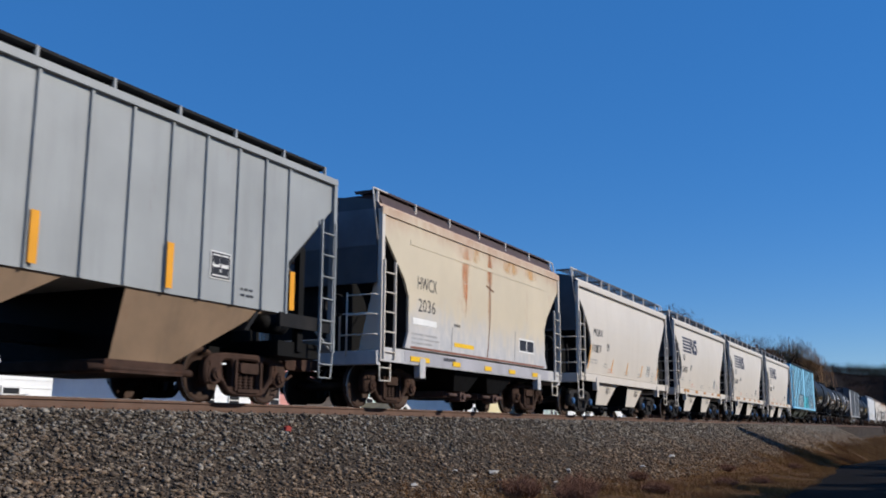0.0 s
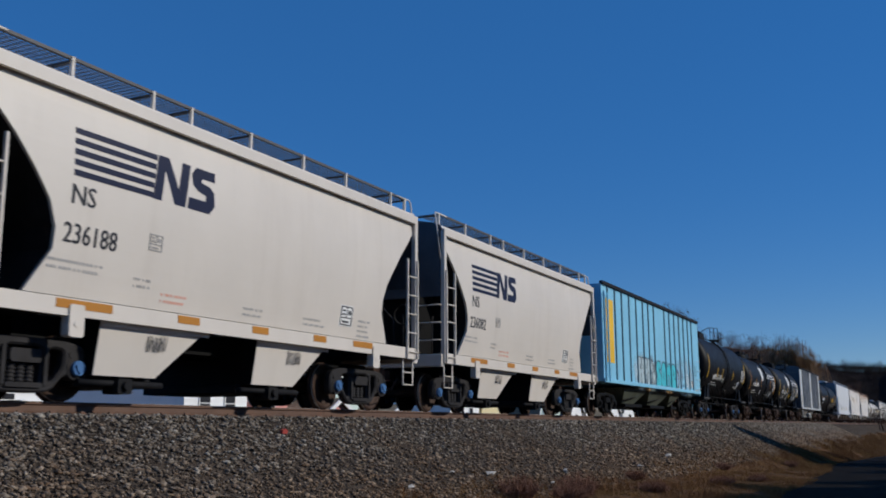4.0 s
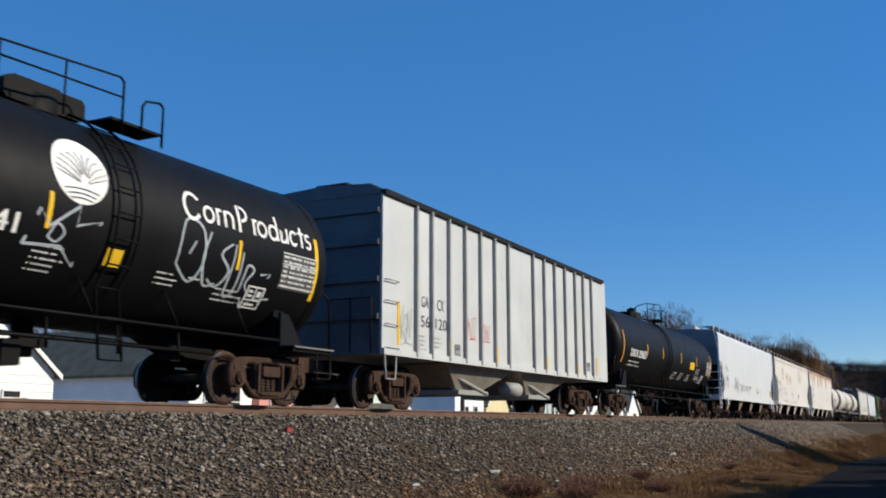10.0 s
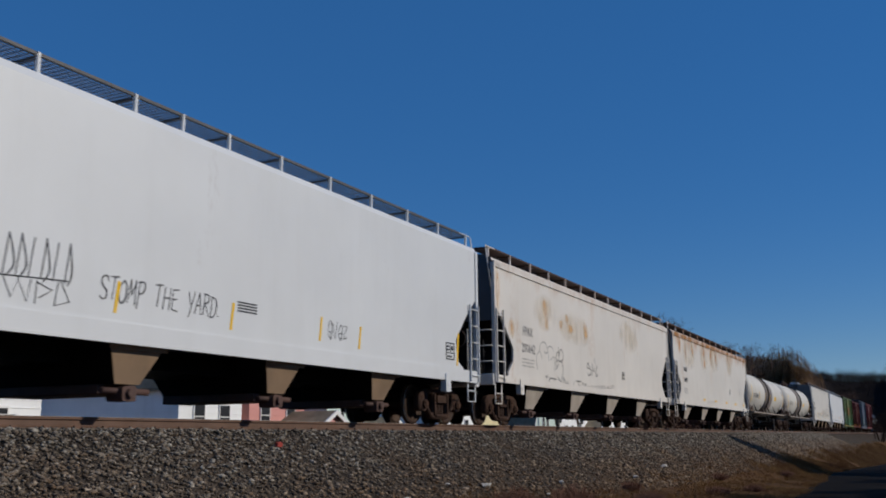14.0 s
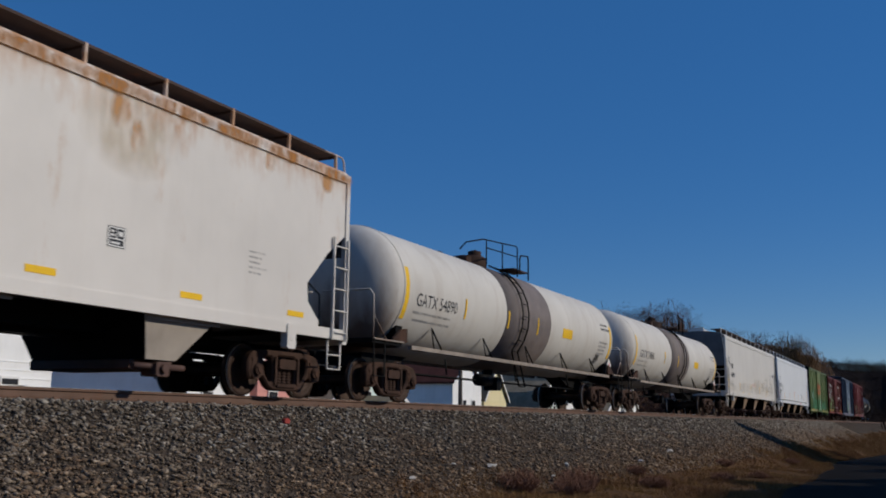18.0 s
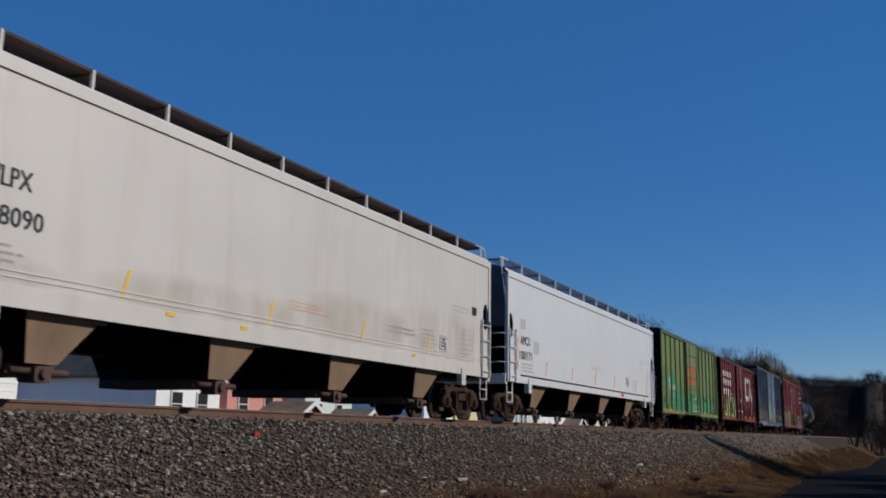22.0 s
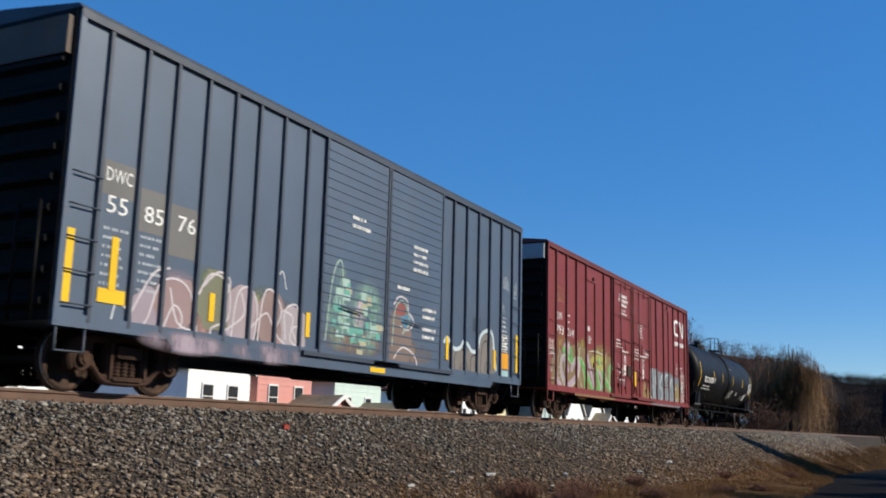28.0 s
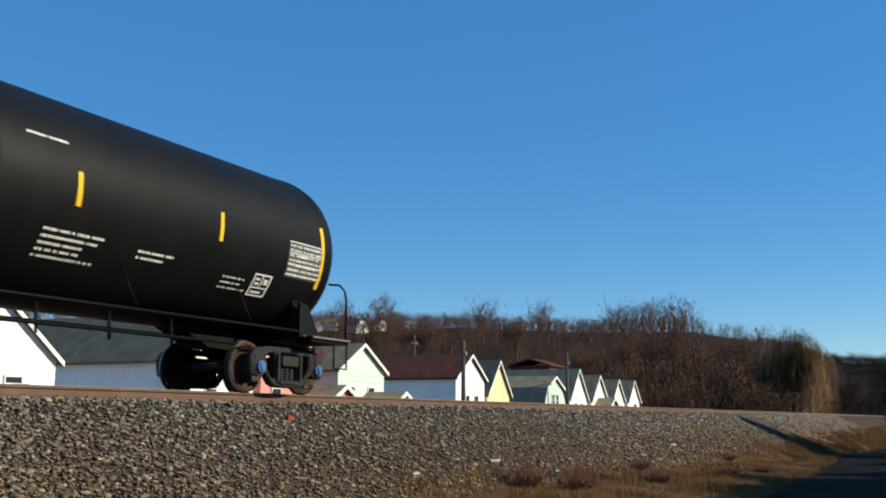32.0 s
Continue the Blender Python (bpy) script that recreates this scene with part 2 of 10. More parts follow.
def patch(car, name, x0, x1, z0, z1, mat, wrap=None, y=-1.556, lean=0.0, label=""):
    """A thin plate or strip of tape on the side."""
    m = M()
    if wrap:
        zc, r = wrap
        n = 6
        vs = []
        for i in range(n + 1):
            th = (z0 + (z1 - z0) * i / n - zc) / r
            for rr in (r + 0.007, r + 0.001):
                for x in (x0 + lean * i / n, x1 + lean * i / n):
                    vs.append((x, -rr * math.cos(th), zc + rr * math.sin(th)))
        fs = []
        for i in range(n):
            a = i * 4
            fs += [(a, a + 1, a + 5, a + 4), (a + 2, a + 6, a + 7, a + 3), (a, a + 4, a + 6, a + 2), (a + 1, a + 3, a + 7, a + 5)]
        m.add(vs, fs)
    else:
        m.prism([(x0, z0), (x1, z0), (x1 + lean, z1), (x0 + lean, z1)], y, y + 0.012)
    return part(name, m, mat, car, label)


def bars(car, x, z, wide, rows, mat, step=0.1, high=0.05, wrap=None, seed=1, y=-1.5535, name="small_lettering"):
    """Unreadable small print: rows of short bars."""
    rg = random.Random(seed)
    m = M()
    for k in range(rows):
        zz = z - k * step
        high_ = high * 0.8
        u = 0.0
        stop = wide * rg.uniform(0.65, 1.0)
        while u < stop:
            w = rg.uniform(0.02, 0.055)
            if wrap:
                zc, r = wrap
                q = []
                for px, pz in ((x + u, zz), (x + u + w, zz), (x + u + w, zz + high_), (x + u, zz + high_)):
                    th = (pz - zc) / r
                    q.append((px, -(r + 0.004) * math.cos(th), zc + (r + 0.004) * math.sin(th)))
                m.add(q, [(0, 1, 2, 3)])
            else:
                m.add([(x + u, y, zz), (x + u + w, y, zz), (x + u + w, y, zz + high_), (x + u, y, zz + high_)], [(0, 1, 2, 3)])
            u += w + (rg.uniform(0.012, 0.02) if rg.random() < 0.75 else 0.05)
    return tagged(part(name, m.mesh(name, mat, False), None, car), kind="stuff")


# ---- running gear ----
def rounded_loop(pts, r=0.3, n=3):
    """Rounds the corners of a closed outline."""
    out = []
    for i, b in enumerate(pts):
        a, c = pts[i - 1], pts[(i + 1) % len(pts)]
        p = [b[k] + (a[k] - b[k]) * r for k in (0, 1)]
        q = [b[k] + (c[k] - b[k]) * r for k in (0, 1)]
        for j in range(n + 1):
            t = j / n
            out.append(tuple((1 - t) ** 2 * p[k] + 2 * t * (1 - t) * b[k] + t * t * q[k] for k in (0, 1)))
    return out


def cast_plate(outer, holes, half, bevel):
    """A plate with rounded openings and softened edges, as M pieces."""
    bm = bmesh.new()
    edges = []
    for loop in [outer] + holes:
        vs = [bm.verts.new((x, -half, z)) for x, z in loop]
        edges += [bm.edges.new((vs[i], vs[(i + 1) % len(vs)])) for i in range(len(vs))]
    bmesh.ops.triangle_fill(bm, use_beauty=True, use_dissolve=False, edges=edges)
    made = bmesh.ops.extrude_face_region(bm, geom=bm.faces[:])["geom"]
    bmesh.ops.translate(bm, vec=(0, 2 * half, 0), verts=[g for g in made if isinstance(g, bmesh.types.BMVert)])
    bmesh.ops.recalc_face_normals(bm, faces=bm.faces[:])
    rims = [e for e in bm.edges if len(e.link_faces) == 2 and e.calc_face_angle(0) > 1.2 and abs(e.verts[0].co.y - e.verts[1].co.y) < 0.01]
    bmesh.ops.bevel(bm, geom=rims, offset=bevel, segments=1, affect="EDGES", profile=0.5)
    bm.verts.index_update()
    m = M().add([v.co[:] for v in bm.verts], [tuple(v.index for v in f.verts) for f in bm.faces], False)
    bm.free()
    return m


def truck_meshes():
    out = {}
    m = M().box(-0.22, 0.22, -0.95, 0.95, 0.42, 0.66, 0.04).cyl((0, 0, 0.66), (0, 0, 0.78), 0.22, 14)
    m.box(-0.62, 0.62, -0.06, 0.06, 0.38, 0.5)
    for s in (-1, 1):
        m.box(s * 0.52 - 0.05, s * 0.52 + 0.05, -0.78, 0.78, 0.36, 0.46)
    out["truck"] = m
    # cast side frame: a bar with two windows and a spring opening
    half_out = [(1.13, 0.62), (1.13, 0.40), (1.08, 0.29), (1.0, 0.30), (0.98, 0.5), (0.80, 0.5), (0.77, 0.34), (0.68, 0.34), (0.46, 0.10)]
    outer = [(-0.62, 0.84), (0.62, 0.84), (1.0, 0.78)] + half_out + [(-x, z) for x, z in reversed(half_out)] + [(-1.0, 0.78)]
    side_hole = [(0.68, 0.70), (0.41, 0.72), (0.39, 0.26), (0.50, 0.26), (0.66, 0.46)]
    holes = [rounded_loop(side_hole), rounded_loop([(-x, z) for x, z in reversed(side_hole)]), rounded_loop([(-0.29, 0.73), (0.29, 0.73), (0.29, 0.21), (-0.29, 0.21)], 0.14)]
    m = cast_plate(rounded_loop(outer, 0.28, 2), holes, 0.085, 0.03)
    for s in (-1, 1):
        m.cyl((s * 0.889, -0.1, 0.46), (s * 0.889, 0.1, 0.46), 0.17, 16)
        m.box(s * 0.889 - 0.14, s * 0.889 + 0.14, -0.1, 0.1, 0.6, 0.68, 0.02)
        m.box(s * 0.345 - 0.03, s * 0.345 + 0.03, -0.12, -0.07, 0.2, 0.72, 0.01)
    m.box(-0.3, 0.3, -0.12, 0.12, 0.17, 0.235, 0.02)
    m.box(-0.25, 0.25, -0.13, 0.08, 0.50, 0.68, 0.03)
    out["side_frame"] = m
    m = M()
    prof = []
    for k in range(5):
        prof += [(0.235 + 0.052 * k, 0.05), (0.25 + 0.052 * k, 0.07), (0.275 + 0.052 * k, 0.07)]
    m.lathe([(0.232, 0.0)] + prof + [(0.5, 0.0)], 0, 0, 9, "z")
    out["spring"] = m
    m = M().cyl((0, -0.05, 0), (0, 0.03, 0), 0.105, 14).cyl((0, -0.07, 0), (0, -0.05, 0), 0.06, 8)
    for k in range(3):
        a = 2.09 * k + 0.5
        m.cyl((0.065 * math.cos(a), -0.075, 0.065 * math.sin(a)), (0.065 * math.cos(a), -0.04, 0.065 * math.sin(a)), 0.018, 6)
    out["bearing_cap"] = m
    # wheel pair with axle; the tread is bright
    m = M()
    m.cyl((0, -0.98, 0), (0, 0.98, 0), 0.085, 12)
    for s in (-1, 1):
        prof = [(s * 0.82, 0.0), (s * 0.85, 0.10), (s * 0.80, 0.16), (s * 0.775, 0.36), (s * 0.83, 0.375), (s * 0.835, 0.44), (s * 0.82, 0.456)]
        m.lathe(prof, 0, 0, 28, "y")
        m.lathe([(s * 0.79, 0.4575), (s * 0.745, 0.46), (s * 0.735, 0.483), (s * 0.715, 0.486), (s * 0.70, 0.40), (s * 0.745, 0.36), (s * 0.76, 0.15), (s * 0.74, 0.0)], 0, 0, 28, "y")
    out["wheelset"] = m
    m = M()
    for s in (-1, 1):
        m.lathe([(s * 0.82, 0.456), (s * 0.79, 0.4575)], 0, 0, 28, "y")
    out["tread"] = m
    return out


TRUCK = truck_meshes()
TRUCK_ME = {}
WHEELS = []


def truck_mesh(kind, mat):
    key = (kind, mat.name)
    if key not in TRUCK_ME:
        if kind == "wheelset":
            t = M().add(TRUCK["wheelset"].v, TRUCK["wheelset"].f, True)
            n = len(t.f)
            t.add(TRUCK["tread"].v, TRUCK["tread"].f, True)
            me = t.mesh(kind, [mat, TREAD])
            for p in me.polygons[n:]:
                p.material_index = 1
            TRUCK_ME[key] = me
        else:
            TRUCK_ME[key] = TRUCK[kind].mesh(kind, mat)
    return TRUCK_ME[key]


def truck(car, x, mat=RUST, cap=None):
    base = part("truck", truck_mesh("truck", mat), None, car)
    base.location = (x, 0, 0)
    for s in (-1, 1):
        f = part("side_frame", truck_mesh("side_frame", mat), None, base)
        f.location = (0, s * 1.02, 0)
        for x in (-0.15, 0.0, 0.15):
            part("spring", truck_mesh("spring", mat), None, base).location = (x, s * 1.02, 0)
        for e in (-1, 1):
            c = part("bearing_cap", truck_mesh("bearing_cap", cap or mat), None, base)
            c.location = (e * 0.889, s * 1.13, 0.46)
            c.rotation_euler = (0, 0, 0 if s < 0 else math.pi)
    for e in (-1, 1):
        w = part("wheelset", truck_mesh("wheelset", WHEEL), None, base)
        w.location = (e * 0.889, 0, 0.457)
        WHEELS.append((e, w))


def coupler(car, x, s):
    m = M().box(min(x, x + s * 0.75), max(x, x + s * 0.75), -0.09, 0.09, 0.78, 0.98, 0.03)
    m.box(min(x + s * 0.45, x + s * 0.8), max(x + s * 0.45, x + s * 0.8), -0.17, 0.17, 0.72, 1.02, 0.05)
    m.tube([(x, -0.3, 0.8), (x + s * 0.3, -0.28, 0.5), (x + s * 0.6, -0.2, 0.6)], 0.03)
    return part("coupler", m, RUST, car)


CARS = []


def new_car(name, label, category, x0, x1, trucks, gear=RUST, cap=None, stubs=False):
    """An empty at the middle of the car, on the rails; returns it and half its length."""
    car = new(name)
    car.empty_display_size = 0.5
    tagged(car, label, category, "cars of the freight train")
    mid = (x0 + x1) / 2
    CARS.append((car, mid))
    for t in trucks:
        truck(car, t - mid, gear, cap)
    h = (x1 - x0) / 2
    coupler(car, -h, -1), coupler(car, h, 1)
    for a, b in ((-h, -h + 3.2), (h - 3.2, h)) if stubs else ((-h, h),):
        part("centre_sill", M().box(a, b, -0.2, 0.2, 0.78, 1.02), BLACK, car)
    return car, h, mid


def ladder(car, x0, x1, z0, z1, mat, y=-1.6, step=0.42, low=0.0, name="ladder"):
    m = M()
    for x in (x0, x1):
        m.box(x - 0.019, x + 0.019, y - 0.025, y + 0.025, z0, z1)
    if low:
        m.tube([(x0, y, z0), (x0 + 0.03, y + 0.02, low), (x1 - 0.03, y + 0.02, low), (x1, y, z0)], 0.02)
    lad = part(name, m, mat, car)
    rungs = [z0 + 0.15 + step * k for k in range(int((z1 - z0 - 0.15) / step) + 1)] + ([(z0 + low) / 2] if low else [])
    rung = M().cyl((x0, y, 0), (x1, y, 0), 0.016, 6).mesh("rung", mat)
    for z in rungs:
        part("rung", rung, None, lad).location.z = z
    return lad


def grabs(car, x0, x1, zs, mat, y=-1.6):
    for z in zs:
        part("grab_iron", M().tube([(x0, y + 0.06, z), (x0, y - 0.03, z), (x1, y - 0.03, z), (x1, y + 0.06, z)], 0.014), mat, car)


def running_board(car, h, z, posts, mat, rail, y=-1.32, width=0.55, rise=0.32, open_=False):
    """Roof walk along the near edge on short posts, with its mirror on the far side."""
    for s in (-1, 1):
        m = M()
        yy = abs(y) * s
        top = z + rise
        if open_:
            # see-through walkway of long flats and cross bars
            for k in range(8):
                v = yy - s * width * (k + 1) / 8
                m.box(-h, h, v - 0.009, v + 0.009, top - 0.008, top)
            for k in range(int(2 * h / 0.11)):
                x = -h + 0.05 + 0.11 * k
                m.box(x - 0.009, x + 0.009, min(yy, yy - s * width), max(yy, yy - s * width), top - 0.013, top - 0.006)
            tagged(part("board_grating", m.mesh("board_grating", mat, False), None, car), kind="stuff")
            m = M()
        else:
            m.box(-h, h, min(yy, yy - s * width), max(yy, yy - s * width), top - 0.02, top)
        m.box(-h, h, yy - 0.02, yy + 0.02, top - 0.025, top + 0.02)
        part("running_board", m, mat, car)
        for u in ([k / (posts - 1) for k in range(posts)] if isinstance(posts, int) else posts):
            x = -h + 2 * h * u
            x = max(-h + 0.04, min(h - 0.04, x))
            part("board_bracket", M().box(x - 0.02, x + 0.02, min(yy, yy - s * width), max(yy, yy - s * width), top - 0.06, top - 0.022), mat, car)
            part("board_support", M().box(x - 0.022, x + 0.022, yy - 0.02 - 0.012 * (s < 0), yy + 0.02, z - 0.02, z + rise + 0.02), rail, car)


# Blue-grey holds the skylit shade of the car ends, and some dirt.
ENDTOP = paint("shaded_end_top", (0.075, 0.085, 0.10), 0.65, 0, 0.3, 1.5, 0.2)


def hopper_car(name, label, x0, x1, trucks, body, end_mat, z_top, z_sill, cut, bays, board, posts, gear=RUST, cap=None, sill_high=0.28, bay_mat=None,
               rim=True, roof=0.34, bay_low=0.32, post_mat=None, bay_drop=0.3, rise=0.42, end_top=None):
    """A covered hopper. cut: (inset, height) points down the sloping end; bays: (left, right, floor left, floor right)."""
    car, h, mid = new_car(name, label, "railcar", x0, x1, trucks, gear, cap)
    pm = post_mat or body
    out = [(-h, z_top), (h, z_top)] + [(h - i, z) for i, z in cut] + [(-h + i, z) for i, z in reversed(cut)]
    part("body", M().prism(out, -1.55, 1.55), body, car)
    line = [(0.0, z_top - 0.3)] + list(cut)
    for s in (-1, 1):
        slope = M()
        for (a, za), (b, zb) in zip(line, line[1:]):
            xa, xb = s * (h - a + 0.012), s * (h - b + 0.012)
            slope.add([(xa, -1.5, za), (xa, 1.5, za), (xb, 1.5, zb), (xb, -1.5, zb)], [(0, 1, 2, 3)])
        # A dark end_mat puts the shade of the sloping end into this sheet.
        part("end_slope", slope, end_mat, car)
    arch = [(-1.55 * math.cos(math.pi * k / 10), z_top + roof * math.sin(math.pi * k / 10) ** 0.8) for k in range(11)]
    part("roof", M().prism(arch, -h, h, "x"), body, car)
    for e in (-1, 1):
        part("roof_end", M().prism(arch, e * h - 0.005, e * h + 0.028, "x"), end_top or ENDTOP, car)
    if len(bays) > 3:
        part("trough_hatch", M().box(-h + 0.2, h - 0.2, -0.34, 0.34, z_top + roof - 0.03, z_top + roof + 0.13, 0.03), body, car)
        part("hatch_end", M().prism([(-0.42, z_top + roof), (0.42, z_top + roof), (0.36, z_top + roof + 0.2), (-0.36, z_top + roof + 0.2)], -h + 0.1, -h + 0.3, "x"), body, car)
    # grab rails across the leading end
    for z in (zs_ + 0.55 for zs_ in (z_sill, z_sill + 0.42, z_sill + 0.84)):
        part("end_grab", M().tube([(-h - 0.02, -1.5, z), (-h - 0.1, -1.48, z), (-h - 0.1, -0.8, z)], 0.016), pm, car)
    part("end_grab_post", M().tube([(-h - 0.1, -0.8, z_sill + 0.1), (-h - 0.1, -0.8, z_sill + 1.45)], 0.018), pm, car)
    if rim:
        for s in (-1, 1):
            part("top_chord", M().box(-h, h, s * 1.55 - 0.035, s * 1.55 + 0.035, z_top - 0.12, z_top + 0.05, 0.02), body, car)
    zs = z_sill
    for s in (-1, 1):
        part("side_sill", M().box(-h, h, s * 1.53 - 0.04, s * 1.53 + 0.04, zs, zs + sill_high, 0.02), body, car)
    for e in (-1, 1):
        part("end_platform", M().box(min(e * h, e * (h - 1.5)), max(e * h, e * (h - 1.5)), -1.5, 1.5, zs + 0.02, zs + 0.12), end_mat, car)
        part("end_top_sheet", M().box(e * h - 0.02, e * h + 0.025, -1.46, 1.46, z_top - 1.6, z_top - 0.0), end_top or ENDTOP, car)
        part("end_beam", M().box(e * h - 0.08, e * h + 0.08, -1.53, 1.53, zs - 0.08, zs + 0.22, 0.02), body, car)
        for s in (-1, 1):
            part("corner_post", M().box(e * (h - 0.06) - 0.06, e * (h - 0.06) + 0.06, s * 1.53 - 0.05, s * 1.53 + 0.05, zs, z_top + 0.02, 0.01), pm, car)
            part("step", M().tube([(e * (h - 0.55), s * 1.5, zs), (e * (h - 0.55), s * 1.5, 0.55), (e * (h - 0.1), s * 1.5, 0.55), (e * (h - 0.1), s * 1.5, zs)], 0.02).cyl((e * (h - 0.55), s * 1.5, 0.82), (e * (h - 0.1), s * 1.5, 0.82), 0.016), pm, car)
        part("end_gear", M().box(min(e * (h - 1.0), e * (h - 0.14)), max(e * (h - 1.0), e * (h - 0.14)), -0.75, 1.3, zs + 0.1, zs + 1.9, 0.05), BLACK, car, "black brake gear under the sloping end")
        part("brake_pipe", M().tube([(e * (h - 0.25), -1.1, zs + 0.1), (e * (h - 0.28), -1.1, zs + 0.9), (e * (h - 0.6), -0.95, zs + 1.2)], 0.02), GREYST, car)
        for y in (-0.7, 0.7):
            part("end_brace", M().box(e * (h - 0.3) - 0.04, e * (h - 0.3) + 0.04, y - 0.04, y + 0.04, zs, z_top - 1.0), end_mat, car)
        # Dark backing plate added to stand for the far side's gear and ladders.
        part("far_side_sheet", M().prism([(e * (h - 0.1), z_top - 0.4), (e * (h - 1.5), z_top - 0.4), (e * (h - 1.5), zs + 0.1), (e * (h - 0.1), zs + 0.1)], 1.3, 1.36), end_mat, car)
        part("jacking_pad", M().box(e * (h - 1.85) - 0.13, e * (h - 1.85) + 0.13, -1.6, -1.45, zs - 0.28, zs + 0.16, 0.03).cyl((e * (h - 1.85), -1.61, zs - 0.1), (e * (h - 1.85), -1.59, zs - 0.1), 0.05, 10), body, car)
    part("brake_reservoir", M().lathe([(-0.45, 0.0), (-0.42, 0.18), (0.42, 0.18), (0.45, 0.0)], 0.3, zs + 0.42, 14, "x", cx=-h + 0.95), end_mat, car)
    part("brake_wheel", M().lathe([(-0.02, 0.24), (0.02, 0.26), (0.02, 0.22), (-0.02, 0.24)], -0.5, zs + 1.2, 18, "x", cx=-h - 0.1).cyl((-h - 0.1, -0.5, zs + 0.2), (-h - 0.1, -0.5, zs + 1.2), 0.02), end_mat, car)
    # Black box added in place of the shade under the floor.
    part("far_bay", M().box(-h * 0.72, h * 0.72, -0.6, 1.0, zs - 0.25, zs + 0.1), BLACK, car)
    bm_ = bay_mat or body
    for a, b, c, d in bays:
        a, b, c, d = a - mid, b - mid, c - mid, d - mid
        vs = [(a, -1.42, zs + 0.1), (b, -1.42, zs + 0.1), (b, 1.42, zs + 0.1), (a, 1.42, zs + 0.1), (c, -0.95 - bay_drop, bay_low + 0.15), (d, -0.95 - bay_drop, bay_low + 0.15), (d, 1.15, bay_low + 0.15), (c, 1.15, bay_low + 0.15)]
        # Slope sheets in black hold their shade; bay_side keeps the bay's paint.
        bay = part("hopper_bay", M().add(vs, [(3, 2, 1, 0), (4, 5, 6, 7), (0, 1, 5, 4), (1, 2, 6, 5), (2, 3, 7, 6), (3, 0, 4, 7)]), BLACK, car, "hopper bay, deep shade in its black slope sheets")
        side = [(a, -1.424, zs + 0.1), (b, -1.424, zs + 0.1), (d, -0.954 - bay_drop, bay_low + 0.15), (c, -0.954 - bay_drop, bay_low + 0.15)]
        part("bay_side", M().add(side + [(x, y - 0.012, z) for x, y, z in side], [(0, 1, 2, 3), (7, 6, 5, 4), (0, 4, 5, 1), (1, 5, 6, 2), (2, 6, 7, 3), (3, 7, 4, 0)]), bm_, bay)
        part("bay_rim", M().box(a, b, -1.445, -1.43, zs - 0.06, zs + 0.0), bm_, bay)
        part("outlet_gate", M().box(c - 0.12, d + 0.16, -1.05, 1.05, bay_low, bay_low + 0.15, 0.02).cyl((c - 0.2, -1.2, bay_low + 0.05), (d + 0.25, -1.2, bay_low + 0.05), 0.05, 8).box((c + d) / 2 - 0.14, (c + d) / 2 + 0.14, -1.32, -1.0, bay_low - 0.1, bay_low + 0.12, 0.03).cyl(((c + d) / 2, -1.38, bay_low + 0.02), ((c + d) / 2, -1.3, bay_low + 0.02), 0.07, 10), end_mat if bay_mat is None else OXIDE, car)
    running_board(car, h - 0.15, z_top + 0.05, posts, board, pm, rise=rise, open_=board is GRATE)
    for e in (-1, 1):
        part("walk_end_rail", M().tube([(e * (h - 0.6), -1.34, z_top + 0.05 + rise), (e * (h + 0.02), -1.34, z_top + 0.05 + rise), (e * (h + 0.05), -1.36, z_top + rise - 0.02), (e * (h + 0.05), -1.5, z_top - 0.7)], 0.018), pm, car)
    for k in range(4):
        x = -h * 0.75 + h * 1.5 * k / 3
        part("roof_hatch", M().lathe([(0, 0.36), (0.1, 0.36), (0.14, 0.28), (0.16, 0.0)], 0.0, z_top + roof, 18, "z", cx=x), body, car)
    return car, h, mid


def bow_sides(car, z0, z1, belly, low, high):
    """Curves the side sheets, and what is painted on them, inward below and above the belly."""
    for o in car.children:
        if not o.name.startswith(("body", "end_slope", "lettering", "small_lettering", "stencil", "emblem", "graffiti", "reflector", "rust", "scratch", "blank", "yellow", "pale")) or abs(o.location.y) > 0.1:
            continue
        bm = bmesh.new()
        bm.from_mesh(o.data)
        if min(v.co.z for v in bm.verts) < z0 - 0.05 and not o.name.startswith(("body", "end_slope")):
            bm.free()
            continue
        for k in range(1, 14):
            bmesh.ops.bisect_plane(bm, geom=bm.verts[:] + bm.edges[:] + bm.faces[:], plane_co=(0, 0, z0 + (z1 - z0) * k / 14), plane_no=(0, 0, 1))
        for v in bm.verts:
            z = v.co.z
            d = low * ((belly - z) / (belly - z0)) ** 2 if z < belly else high * ((z - belly) / (z1 - belly)) ** 2
            if abs(v.co.y) > 1.2:
                v.co.y -= math.copysign(d, v.co.y)
        bm.to_mesh(o.data)
        bm.free()


# ---- ground ----
def road_edge(x):
    """The verge side of the road, which draws nearer to the bank as it goes."""
    return 3.3 + min(2.6, max(0.0, x - 22) * 0.056) + 0.18 * math.sin(x * 0.11) + 0.1 * math.sin(x * 0.53)


def fall(x):
    """How far the road has dropped below the track's level line."""
    return min(1.3, max(0.0, x - 15) * 0.0135)


def smooth(a, b, t):
    t = max(0.0, min(1.0, (t - a) / (b - a)))
    return t * t * (3 - 2 * t)


